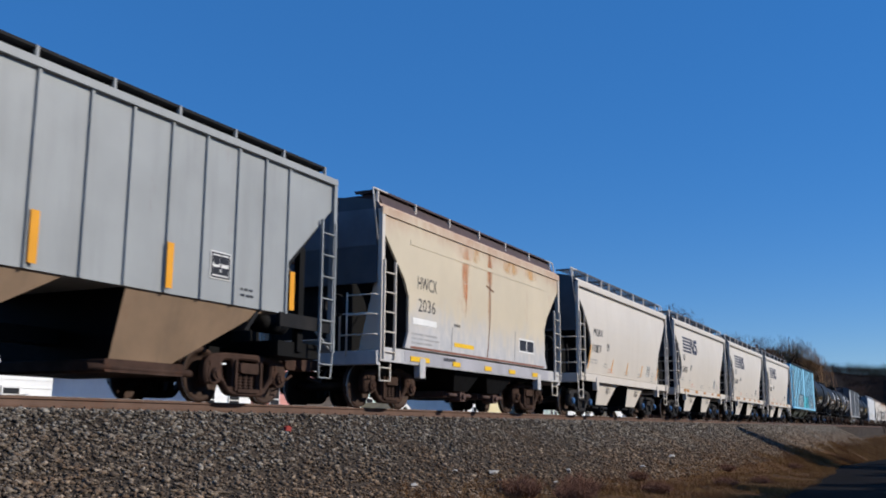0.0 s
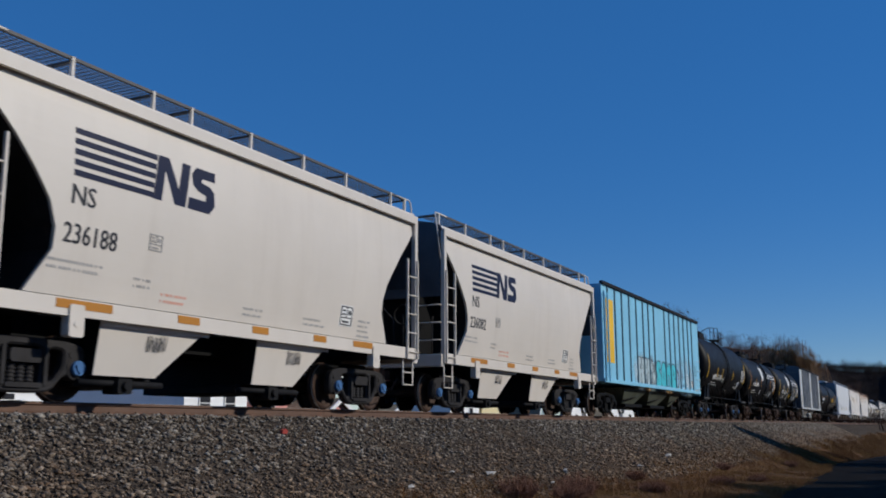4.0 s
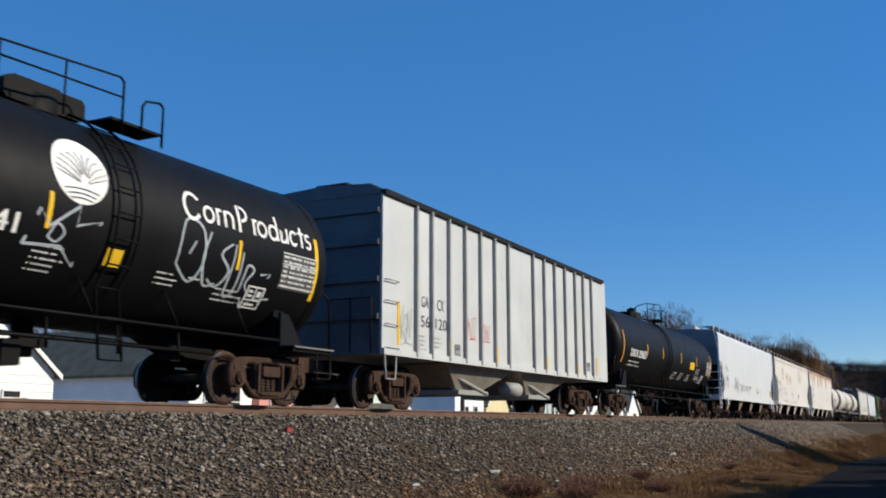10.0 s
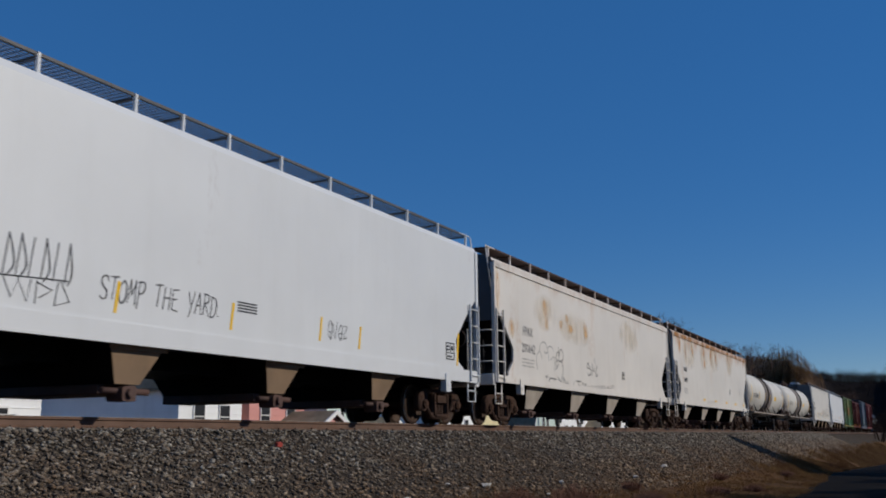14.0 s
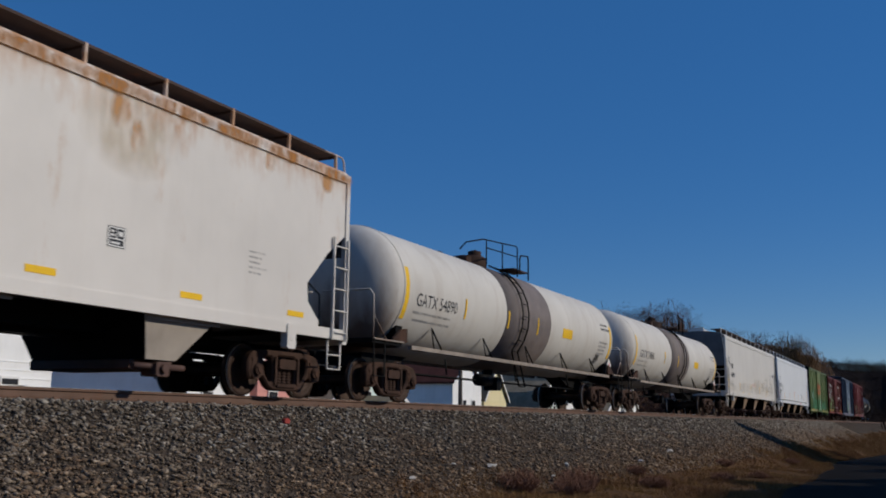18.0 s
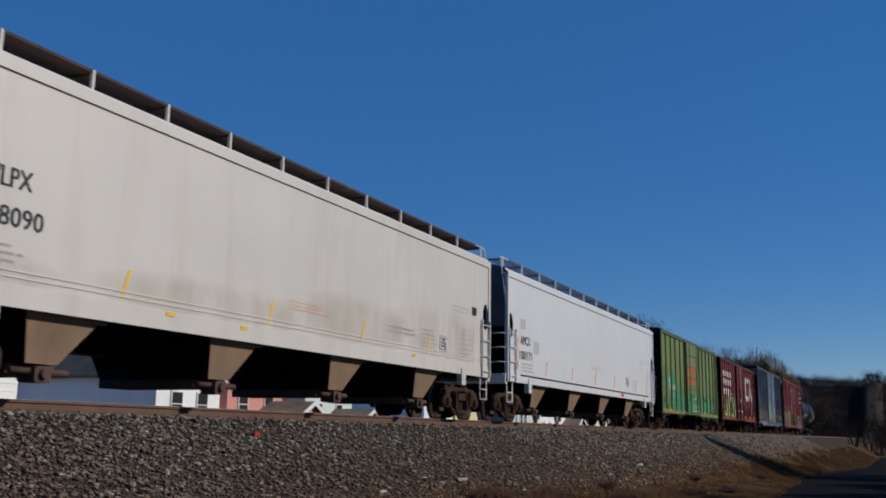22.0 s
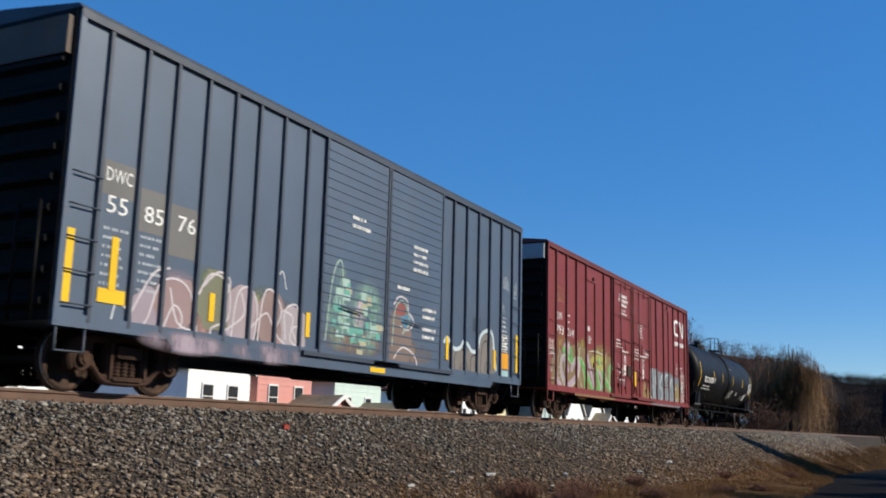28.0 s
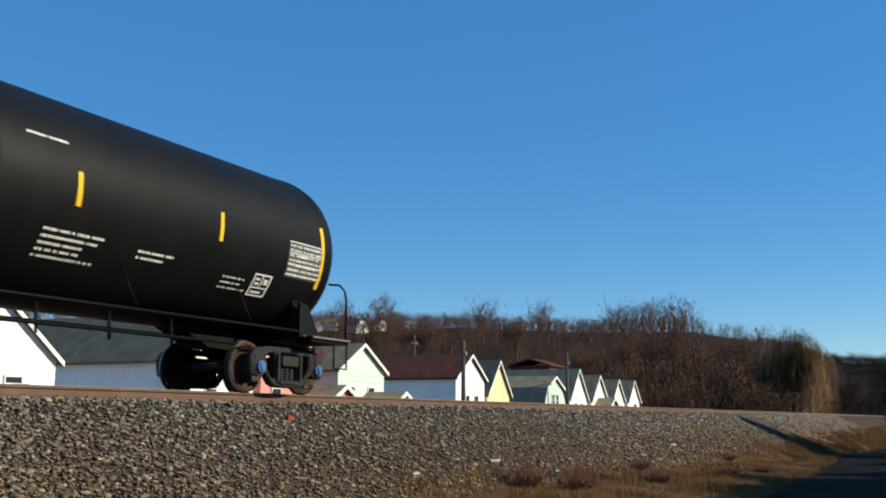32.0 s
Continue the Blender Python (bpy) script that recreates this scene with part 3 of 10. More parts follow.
def ridge(az):
    """Height of the wooded ridge as a slope of sight, by heading in degrees."""
    pts = [(-180, 3.0), (-20, 3.0), (2.6, 3.35), (5.0, 3.5), (6.2, 3.85), (7.2, 4.2), (10, 4.5), (13.8, 5.1), (17, 4.9), (20, 5.0), (24, 5.2), (30, 5.3), (36, 5.2), (60, 5.0), (120, 3.5), (180, 3.0)]
    for (a, u), (b, w) in zip(pts, pts[1:]):
        if a <= az <= b:
            return math.tan(radians(u + (w - u) * smooth(a, b, az)))
    return 0.04


def ground_z(x, y):
    e, d = road_edge(x), fall(x)
    if y < 9.95:
        z = -1.87 - d
        if y > e:
            z += 0.19 * smooth(e, e + 3.4, y) + 0.1 * smooth(e, e + 1, y) * (0.3 + noise.noise(Vector((x * 0.5, y * 0.9, 0))))
        z = max(z, -1.68 + 1.46 * (y - 6.9) / 3.05)
    elif y < 13.75:
        z = -0.22
    elif y < 17:
        z = -0.22 - 3.2 * smooth(13.75, 17, y)
    else:
        z = -3.42
    r = math.hypot(x, y)
    if r > 190:
        up = ridge(math.degrees(math.atan2(y, x))) * 520
        z += smooth(190, 520, r) * up * max(smooth(20, 60, abs(y)), smooth(430, 520, x)) * (1.0 if r < 700 else max(0.0, 1 - (r - 700) / 2500))
    return z


def ground_sheet():
    xs = [-3000, -1500, -700, -350, -180, -100, -60, -40, -25, -15] + [-10 + 1.0 * k for k in range(71)] + [61.5 + 1.5 * k for k in range(46)] + [132, 140, 158, 180, 205, 235, 270, 310, 355, 400, 450, 500, 560, 650, 800, 1100, 1700, 3000]
    ys = [-3000, -1200, -500, -220, -100, -45, -20, -12, -8, -6, -4, -3, -2, -1, 0, 0.7, 1.4, 2.1, 2.8, 3.4, 4.0, 4.6, 4.9, 5.2, 5.5, 5.8, 6.1, 6.4, 6.65, 6.9, 7.2, 7.5, 7.8, 8.2, 8.8, 9.4, 9.95, 10.6, 11.3, 12.0, 12.8, 13.75, 14.4, 15.2, 16, 17, 20, 25, 30, 40, 55, 75, 100, 130, 165, 205, 250, 300, 360, 420, 480, 540, 620, 760, 1000, 1600, 3000]
    m = M()
    m.v = [(x, y, ground_z(x, y)) for x in xs for y in ys]
    n = len(ys)
    m.f = [(i * n + j, (i + 1) * n + j, (i + 1) * n + j + 1, i * n + j + 1) for i in range(len(xs) - 1) for j in range(n - 1)]
    m.s = [True] * len(m.f)
    return m


def ground_material():
    """Dry grass, with crushed stone on the railway bank."""
    m = bpy.data.materials.new("dry_grass_and_ballast")
    m.use_nodes = True
    nt = m.node_tree
    b = nt.nodes["Principled BSDF"]
    co = nt.nodes.new("ShaderNodeTexCoord").outputs["Object"]
    grass = blend(nt, ramp(nt, noise_node(nt, co, 0.9, 6, None, 0.7), 0.35, 0.65), (0.085, 0.04, 0.02), (0.17, 0.095, 0.04))
    grass = blend(nt, ramp(nt, noise_node(nt, co, 6, 4), 0.45, 0.7), grass, (0.06, 0.036, 0.02))
    vor = nt.nodes.new("ShaderNodeTexVoronoi")
    vor.inputs["Scale"].default_value = 20
    link(nt, co, vor.inputs["Vector"])
    sep = nt.nodes.new("ShaderNodeSeparateColor")
    link(nt, vor.outputs["Color"], sep.inputs[0])
    stone = blend(nt, sep.outputs[0], (0.028, 0.022, 0.018), (0.095, 0.076, 0.06))
    stone = blend(nt, times_(nt, ramp(nt, noise_node(nt, co, 0.5, 3), 0.45, 0.65), 0.5), stone, (0.085, 0.06, 0.042))
    xyz = nt.nodes.new("ShaderNodeSeparateXYZ")
    link(nt, co, xyz.inputs[0])
    wob = nt.nodes.new("ShaderNodeMath")
    wob.operation = "ADD"
    link(nt, xyz.outputs[1], wob.inputs[0])
    link(nt, times_(nt, noise_node(nt, co, 1.2, 4), 1.4), wob.inputs[1])
    low = ramp(nt, wob.outputs[0], 7.6, 8.3)
    high = ramp(nt, wob.outputs[0], 16.5, 15.5)
    litter = blend(nt, noise_node(nt, co, 0.3, 5), (0.045, 0.024, 0.016), (0.075, 0.042, 0.028))
    far = nt.nodes.new("ShaderNodeMath")
    far.operation = "MAXIMUM"
    link(nt, ramp(nt, xyz.outputs[1], 42, 60), far.inputs[0])
    link(nt, ramp(nt, xyz.outputs[0], 425, 445), far.inputs[1])
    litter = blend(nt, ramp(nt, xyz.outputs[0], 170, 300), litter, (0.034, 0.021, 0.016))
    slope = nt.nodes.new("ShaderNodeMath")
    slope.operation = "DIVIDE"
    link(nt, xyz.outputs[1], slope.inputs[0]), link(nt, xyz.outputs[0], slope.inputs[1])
    # shade of the slope that closes the valley, put into the litter's colour
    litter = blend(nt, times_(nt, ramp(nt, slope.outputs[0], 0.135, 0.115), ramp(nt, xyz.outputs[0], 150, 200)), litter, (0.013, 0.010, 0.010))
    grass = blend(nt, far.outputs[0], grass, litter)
    link(nt, blend(nt, times_(nt, low, high), grass, stone), b.inputs["Base Color"])
    b.inputs["Roughness"].default_value, b.inputs["Specular IOR Level"].default_value = 0.95, 0.06
    n = nt.nodes.new("ShaderNodeBump")
    n.inputs["Strength"].default_value, n.inputs["Distance"].default_value = 0.9, 0.05
    link(nt, vor.outputs["Distance"], n.inputs["Height"])
    link(nt, n.outputs[0], b.inputs["Normal"])
    return m


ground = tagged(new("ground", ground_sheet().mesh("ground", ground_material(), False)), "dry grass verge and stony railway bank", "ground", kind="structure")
ASPHALT = paint("asphalt", (0.012, 0.0098, 0.0082), 0.85, 0, 0.3, 0.6, 0, grime=0.4, grime_col=(0.022, 0.018, 0.015), bump=0.5, fine=120, streak=(0.4, 1.5, 1))
m = M()
for k in range(115):
    x0, x1 = -60 + 2 * k, -58 + 2 * k
    a, b = -fall(x0), -fall(x1)
    m.add([(x0, -3.2, a - 1.866), (x1, -3.2, b - 1.866), (x1, road_edge(x1) - 0.1, b - 1.85), (x0, road_edge(x0) - 0.1, a - 1.85)], [(0, 1, 2, 3)])
ASPHALT.node_tree.nodes["Principled BSDF"].inputs["Specular IOR Level"].default_value = 0.03
tagged(new("road", m.mesh("road", ASPHALT, False)), "worn dark asphalt road beside the bank", "road", kind="structure")

# ---- track ----
RAILRUST = paint("rail_rust", (0.13, 0.07, 0.045), 0.7, 0.1, 0.3, 2, 0.4, bump=0.2)
track = tagged(new("track"), "rusty steel rails on timber ties in crushed stone", "railway track", kind="structure")
for s in (-1, 1):
    y = 11.85 + s * 0.755
    prof = [(y - 0.075, -0.172), (y + 0.075, -0.172), (y + 0.075, -0.16), (y + 0.012, -0.13), (y + 0.01, -0.05), (y + 0.036, -0.038), (y + 0.036, -0.004), (y + 0.03, 0.0), (y - 0.03, 0.0), (y - 0.036, -0.004), (y - 0.036, -0.038), (y - 0.01, -0.05), (y - 0.012, -0.13), (y - 0.075, -0.16)]
    part("rail", M().prism(prof, -150, 430, "x"), RAILRUST, track)
    part("rail_head", M().box(-150, 430, y - 0.028, y + 0.028, 0.0, 0.003), TREAD, track)
TIE = paint("tarred_timber", (0.045, 0.035, 0.028), 0.9, 0, 0.4, 3, bump=0.4)
tie_me = M().box(-0.11, 0.11, -1.3, 1.3, -0.09, 0.09, 0.01).mesh("tie", TIE)
for k in range(150):
    part("tie", tie_me, None, track).location = (2 + 0.55 * k, 11.85, -0.27)
PLATE = M().box(-0.09, 0.09, -0.18, 0.18, -0.012, 0.012).box(-0.05, 0.05, -0.12, -0.09, 0.0, 0.04).box(-0.05, 0.05, 0.09, 0.12, 0.0, 0.04).mesh("tie_plate", RAILRUST)
for k in range(80):
    part("tie_plate", PLATE, None, track).location = (6 + 0.55 * k, 11.095, -0.168)


# ---- crushed stone ----
def stone_shapes(rg, count):
    out = []
    base = np.array([(1, 0, 0), (-1, 0, 0), (0, 1, 0), (0, -1, 0), (0, 0, 1), (0, 0, -1), (.6, .6, .5), (-.6, .5, .6), (.5, -.6, .6), (-.6, -.6, .4)], float)
    for _ in range(count):
        bm = bmesh.new()
        for p in base * rg.uniform(0.6, 1.2, (len(base), 1)) * np.array([1.25 * rg.uniform(0.8, 1.3), 0.8, 0.5 * rg.uniform(0.7, 1.3)]):
            bm.verts.new(p)
        bmesh.ops.convex_hull(bm, input=bm.verts)
        bm.verts.ensure_lookup_table()
        used = [v for v in bm.verts if v.link_faces]
        idx = {v: i for i, v in enumerate(used)}
        out.append((np.array([v.co[:] for v in used]), np.array([[idx[v] for v in f.verts] for f in bm.faces])))
        bm.free()
    return out


def scatter(name, shapes, pos, size, rg, mat, tilt=3.14):
    """Joins many turned copies of a few shapes into one mesh."""
    vs, fs, k = [], [], 0
    kinds = rg.integers(0, len(shapes), len(pos))
    for i, (v, f) in enumerate(shapes):
        sel = np.where(kinds == i)[0]
        if not len(sel):
            continue
        n = len(sel)
        a, b = rg.uniform(0, 6.283, n), rg.uniform(-tilt, tilt, n)
        ca, sa, cb, sb = np.cos(a), np.sin(a), np.cos(b), np.sin(b)
        z0 = np.zeros(n)
        rot = np.stack([np.stack([ca, -sa * cb, sa * sb], -1), np.stack([sa, ca * cb, -ca * sb], -1), np.stack([z0, sb, cb], -1)], 1)
        w = np.einsum("nij,vj->nvi", rot, v) * size[sel][:, None, None] + pos[sel][:, None, :]
        vs.append(w.reshape(-1, 3))
        fs.append((f[None] + (k + np.arange(n) * len(v))[:, None, None]).reshape(-1, f.shape[1]))
        k += n * len(v)
    me = bpy.data.meshes.new(name)
    v, f = np.concatenate(vs), np.concatenate(fs)
    me.vertices.add(len(v))
    me.vertices.foreach_set("co", v.ravel())
    me.loops.add(f.size)
    me.loops.foreach_set("vertex_index", f.ravel())
    me.polygons.add(len(f))
    me.polygons.foreach_set("loop_start", np.arange(0, f.size, f.shape[1]))
    me.update(calc_edges=True)
    me.materials.append(mat)
    return me


rg = np.random.default_rng(7)


def bank_z(x, y):
    drop = np.clip((x - 15) * 0.0135, 0, 1.3)
    return np.minimum(-0.22, np.maximum(-1.72 - drop, -1.68 + 1.46 * (y - 6.9) / 3.05))


n = 60000
sx = 5.5 + 105 * rg.random(n) ** 1.75
foot = np.full(n, 6.65)
sy = foot + (10.75 - foot) * rg.random(n) ** 0.9
STONE = islands("crushed_stone", [(0.05, 0.042, 0.036), (0.14, 0.122, 0.10), (0.23, 0.198, 0.16), (0.17, 0.118, 0.08), (0.30, 0.265, 0.22), (0.46, 0.41, 0.35)])
# brown dirt among the lower stones, a greener grey above
nt = STONE.node_tree
bs = nt.nodes["Principled BSDF"]
co = nt.nodes.new("ShaderNodeTexCoord").outputs["Object"]
old = bs.inputs["Base Color"].links[0].from_socket
foot_ = nt.nodes.new("ShaderNodeSeparateXYZ")
link(nt, co, foot_.inputs[0])
lift = nt.nodes.new("ShaderNodeMath")
lift.operation = "ADD"
link(nt, foot_.outputs[1], lift.inputs[0])
link(nt, times_(nt, noise_node(nt, co, 0.55, 5, None, 0.65), 5.0), lift.inputs[1])
tone = blend(nt, ramp(nt, lift.outputs[0], 11.8, 10.2), (0.98, 1.0, 1.0), (0.95, 0.77, 0.60))
mul = nt.nodes.new("ShaderNodeMix")
mul.data_type, mul.blend_type = "RGBA", "MULTIPLY"
mul.inputs[0].default_value = 1.0
link(nt, old, mul.inputs[6]), link(nt, tone, mul.inputs[7])
link(nt, mul.outputs[2], bs.inputs["Base Color"])
size = (0.016 + 0.036 * rg.random(n) ** 1.8) * (1 + 0.35 * (sx > 25) + 0.5 * (sx > 60))
pos = np.stack([sx, sy, bank_z(sx, sy) + 0.008 + 0.02 * rg.random(n)], -1)
tagged(new("ballast_stones", scatter("ballast_stones", stone_shapes(rg, 14), pos, size, rg, STONE)), "grey and brown crushed stone on the railway bank", "ballast", kind="stuff")
PALESTONE = paint("pale_stone", (0.45, 0.42, 0.38), 0.9, 0, 0.2, 8, bump=0.4)
for x, y, s in ((17.45, 7.68, 0.13), (19.5, 7.2, 0.09), (21.2, 7.5, 0.1), (26.6, 7.3, 0.14), (31.0, 7.6, 0.15), (16.2, 7.9, 0.08), (14.1, 7.6, 0.08)):
    v, f = stone_shapes(rg, 1)[0]
    ob = new("stone", M().add(v * s, [tuple(q) for q in f]).mesh("stone", PALESTONE))
    ob.location = (x, y, float(bank_z(x, np.array(y))) + s * 0.35)
    tagged(ob, "pale loose stone on the bank", "stone", "pale stones on the bank")
ob = new("red_scrap", M().prism([(-0.07, -0.03), (0.06, -0.04), (0.08, 0.02), (0.01, 0.05), (-0.06, 0.03)], -0.03, 0.03).mesh("red_scrap", plain("red_scrap_paint", (0.3, 0.05, 0.04), 0.6)))
ob.location = (13.1, 9.4, float(bank_z(13.1, np.array(9.4))) + 0.05)
tagged(ob, "small red scrap among the ballast stones", "scrap")


# ---- grass and weeds ----
def tuft_shapes(rg, count, blades, spread=0.35):
    out = []
    for _ in range(count):
        v, f = [], []
        for b in range(blades):
            a, l, d = rg.uniform(0, 6.28), rg.uniform(0.5, 1.0), rg.uniform(0.05, spread)
            bx, by = rg.uniform(-0.22, 0.22), rg.uniform(-0.22, 0.22)
            w = 0.022
            tx, ty = bx + math.cos(a) * d * l, by + math.sin(a) * d * l
            px, py = -math.sin(a) * w, math.cos(a) * w
            k = len(v)
            v += [(bx - px, by - py, 0), (bx + px, by + py, 0), (tx, ty, l)]
            f.append((k, k + 1, k + 2))
        out.append((np.array(v), np.array(f)))
    return out


DRY = islands("dry_grass", [(0.145, 0.068, 0.024), (0.25, 0.132, 0.044), (0.35, 0.205, 0.07), (0.19, 0.093, 0.032), (0.42, 0.29, 0.12)], 0.9, 30, 0.1)
n = 32000
gx = 11 + 150 * rg.random(n) ** 1.6
t = rg.random(n)
ge = np.array([min(road_edge(a), 6.85 - (0.17 + fall(a)) / 0.4787) for a in gx])
edge = np.array([7.3 + 0.9 * noise.noise(Vector((a * 0.16, 1.5, 8.0))) + 0.5 * noise.noise(Vector((a * 0.9, 4.5, 2.0))) for a in gx])
gy = ge - 0.25 + (edge + rg.normal(0, 0.2, n) - ge) * t
keep = (gx > 14) | (gy > 6.0)
gx, gy, ge = gx[keep], gy[keep], ge[keep]
gz = np.array([ground_z(a, b) for a, b in zip(gx, gy)])
patchy = np.array([noise.noise(Vector((a * 0.35, b * 0.7, 3.0))) for a, b in zip(gx, gy)])
pos = np.stack([gx, gy, gz - 0.02], -1)[patchy > -0.32]
size = (rg.uniform(0.06, 0.17, len(gx)) * (1 + 0.9 * np.clip(patchy, 0, 1)) * (1 + 0.5 * (gx > 45)))[patchy > -0.32]
tagged(new("dry_grass", scatter("dry_grass", tuft_shapes(rg, 6, 11, 0.6), pos, size, rg, DRY, tilt=0.12)), "tufts of dry straw-coloured grass on the verge", "grass", kind="stuff")

nt = DRY.node_tree
bs = nt.nodes["Principled BSDF"]
co = nt.nodes.new("ShaderNodeTexCoord").outputs["Object"]
tone = blend(nt, ramp(nt, noise_node(nt, co, 0.5, 5, None, 0.65), 0.38, 0.62), (0.6, 0.44, 0.34), (1.0, 0.94, 0.76))
mul = nt.nodes.new("ShaderNodeMix")
mul.data_type, mul.blend_type = "RGBA", "MULTIPLY"
mul.inputs[0].default_value = 1.0
link(nt, bs.inputs["Base Color"].links[0].from_socket, mul.inputs[6]), link(nt, tone, mul.inputs[7])
link(nt, mul.outputs[2], bs.inputs["Base Color"])
WEED = islands("dead_weed", [(0.16, 0.07, 0.042), (0.24, 0.11, 0.065), (0.19, 0.088, 0.053)], 0.95, 30, 0.1)


def weed_clump(rg, r, high, count):
    m = M()
    for _ in range(count):
        a, u = rg.uniform(0, 6.28), rg.uniform(0, 1) ** 0.6
        bx, by = r * u * math.cos(a) * 0.5, r * u * math.sin(a) * 0.5
        tx, ty = bx * 2 + rg.uniform(-0.1, 0.1), by * 2 + rg.uniform(-0.1, 0.1)
        h = high * rg.uniform(0.5, 1.0) * (1.1 - 0.5 * u)
        m.cyl((bx, by, 0), (tx, ty, h), 0.006, 3, 0.002, False)
        for _ in range(4):
            k = rg.uniform(0.35, 1.0)
            px, py, pz = bx + (tx - bx) * k, by + (ty - by) * k, h * k
            m.cyl((px, py, pz), (px + rg.uniform(-0.12, 0.12), py + rg.uniform(-0.12, 0.12), pz + rg.uniform(0.0, 0.14)), 0.005, 3, 0.001, False)
    return m


for k, (x, y, r, hh) in enumerate(((16.9, 6.9, 0.42, 0.5), (19.3, 6.6, 0.5, 0.5), (17.8, 6.2, 0.4, 0.36), (24.6, 6.9, 0.28, 0.2), (21.5, 5.6, 0.35, 0.24), (27.0, 5.2, 0.3, 0.22), (34.5, 6.6, 0.34, 0.22), (46.0, 5.9, 0.4, 0.3), (31.0, 4.9, 0.3, 0.2))):
    ob = new("dead_weed", weed_clump(rg, r, hh, 230).mesh("dead_weed", WEED, False))
    ob.location = (x, y, ground_z(x, y) - 0.02)
    tagged(ob, "clump of dead brown weeds on the verge", "weed", "dead weeds on the verge")


# ---- houses beyond the track ----
HW = {c: paint("siding_" + c, v, 0.65, 0, 0.08, 0.8, 0, grime=0.12, bump=0.1) for c, v in (("white", (0.88, 0.88, 0.87)), ("pink", (0.66, 0.30, 0.26)), ("mint", (0.62, 0.74, 0.68)), ("yellow", (0.78, 0.68, 0.40)), ("pale_mint", (0.58, 0.68, 0.62)), ("tan", (0.42, 0.34, 0.28)))}
ROOFS = {c: paint("shingle_" + c, v, 0.9, 0, 0.25, 1.5, 0, bump=0.5, fine=25) for c, v in (("grey", (0.26, 0.215, 0.15)), ("brown", (0.12, 0.046, 0.034)), ("dark", (0.21, 0.175, 0.125)))}
for r_ in ROOFS.values():
    r_.node_tree.nodes["Principled BSDF"].inputs["Specular IOR Level"].default_value = 0.05
TRIM = plain("white_trim", (0.82, 0.81, 0.79), 0.5)
PANE = plain("window_glass", (0.035, 0.036, 0.04), 0.2)


def window(parent, x, y, z, w, h):
    w, h = w * 0.85, h * 0.85
    f = part("window", M().box(x - w / 2 - 0.06, x + w / 2 + 0.06, y - 0.05, y + 0.02, z - 0.06, z + h + 0.06), TRIM, parent)
    for k in range(2):
        part("pane", M().box(x - w / 2, x + w / 2, y - 0.065, y - 0.05, z + h * 0.5 * k + 0.03, z + h * 0.5 * (k + 1) - 0.02), PANE, f)


def house(label, x0, x1, y, deep, eave, apex, wall, roof, wins, porch=None, chimney=None, gambrel=False, clapboards=True):
    """A gabled house whose gable faces the track; foot at -3.4."""
    ob = new("house")
    tagged(ob, label, "house", "houses along the street beyond the track")
    w, c, z0 = x1 - x0, (x0 + x1) / 2, -3.45
    ob.location = (c, y, 0)
    a, b = -w / 2, w / 2
    if gambrel:
        gable = [(a, z0), (b, z0), (b, eave), (b * 0.62, apex - (apex - eave) * 0.3), (0, apex), (a * 0.62, apex - (apex - eave) * 0.3), (a, eave)]
        edges = [(b + 0.25, eave - 0.2), (b * 0.62, apex - (apex - eave) * 0.3 + 0.05), (0, apex + 0.06), (a * 0.62, apex - (apex - eave) * 0.3 + 0.05), (a - 0.25, eave - 0.2)]
    else:
        gable = [(a, z0), (b, z0), (b, eave), (0, apex), (a, eave)]
        k = (apex - eave) / b
        edges = [(b + 0.22, eave - 0.22 * k), (0, apex + 0.06), (a - 0.22, eave - 0.22 * k)]
    front = part("wall", M().prism(gable, 0, deep), HW[wall], ob)
    for (p, q), (p2, q2) in zip(edges, edges[1:]):
        part("roof", M().prism([(p, q), (p2, q2), (p2, q2 + 0.14), (p, q + 0.14)], -0.2, deep + 0.4), ROOFS[roof], ob)
        part("verge_board", M().prism([(p, q - 0.07), (p2, q2 - 0.07), (p2, q2 + 0.13), (p, q + 0.13)], -0.24, -0.2), TRIM, ob)
    if clapboards:
        z = -1.2
        board = M().box(a - 0.02, b + 0.02, -0.022, 0.0, 0, 0.03).mesh("clapboard", HW[wall])
        while z < eave:
            part("clapboard", board, None, front).location.z = z
            z += 0.3
    for wx, wz, ww, wh in wins:
        window(ob, wx, -0.02, wz, ww, wh)
    if porch:
        px0, px1, py, pz, mat = porch
        pc, ph = (px0 + px1) / 2, (px1 - px0) / 2
        part("porch_gable", M().prism([(px0, pz - ph * 0.55), (px1, pz - ph * 0.55), (pc, pz)], -py, -py + 0.1), HW[mat], ob)
        for s in (-1, 1):
            part("porch_roof", M().prism([(pc, pz + 0.05), (pc + s * (ph + 0.25), pz - (ph + 0.25) * 0.55 + 0.05), (pc + s * (ph + 0.25), pz - (ph + 0.25) * 0.55 + 0.17), (pc, pz + 0.18)], -py - 0.2, 0.0), ROOFS["grey"], ob)
            part("porch_verge", M().prism([(pc, pz - 0.03), (pc + s * (ph + 0.25), pz - (ph + 0.25) * 0.55 - 0.03), (pc + s * (ph + 0.25), pz - (ph + 0.25) * 0.55 + 0.2), (pc, pz + 0.2)], -py - 0.27, -py - 0.2), TRIM, ob)
            part("porch_post", M().box(pc + s * ph - 0.08, pc + s * ph + 0.08, -py, -py + 0.16, z0, pz - ph * 0.5), TRIM, ob)
    if chimney:
        part("chimney", M().box(chimney - 0.3, chimney + 0.3, deep * 0.5, deep * 0.5 + 0.6, eave, apex + 0.7), RUST, ob)
    return ob


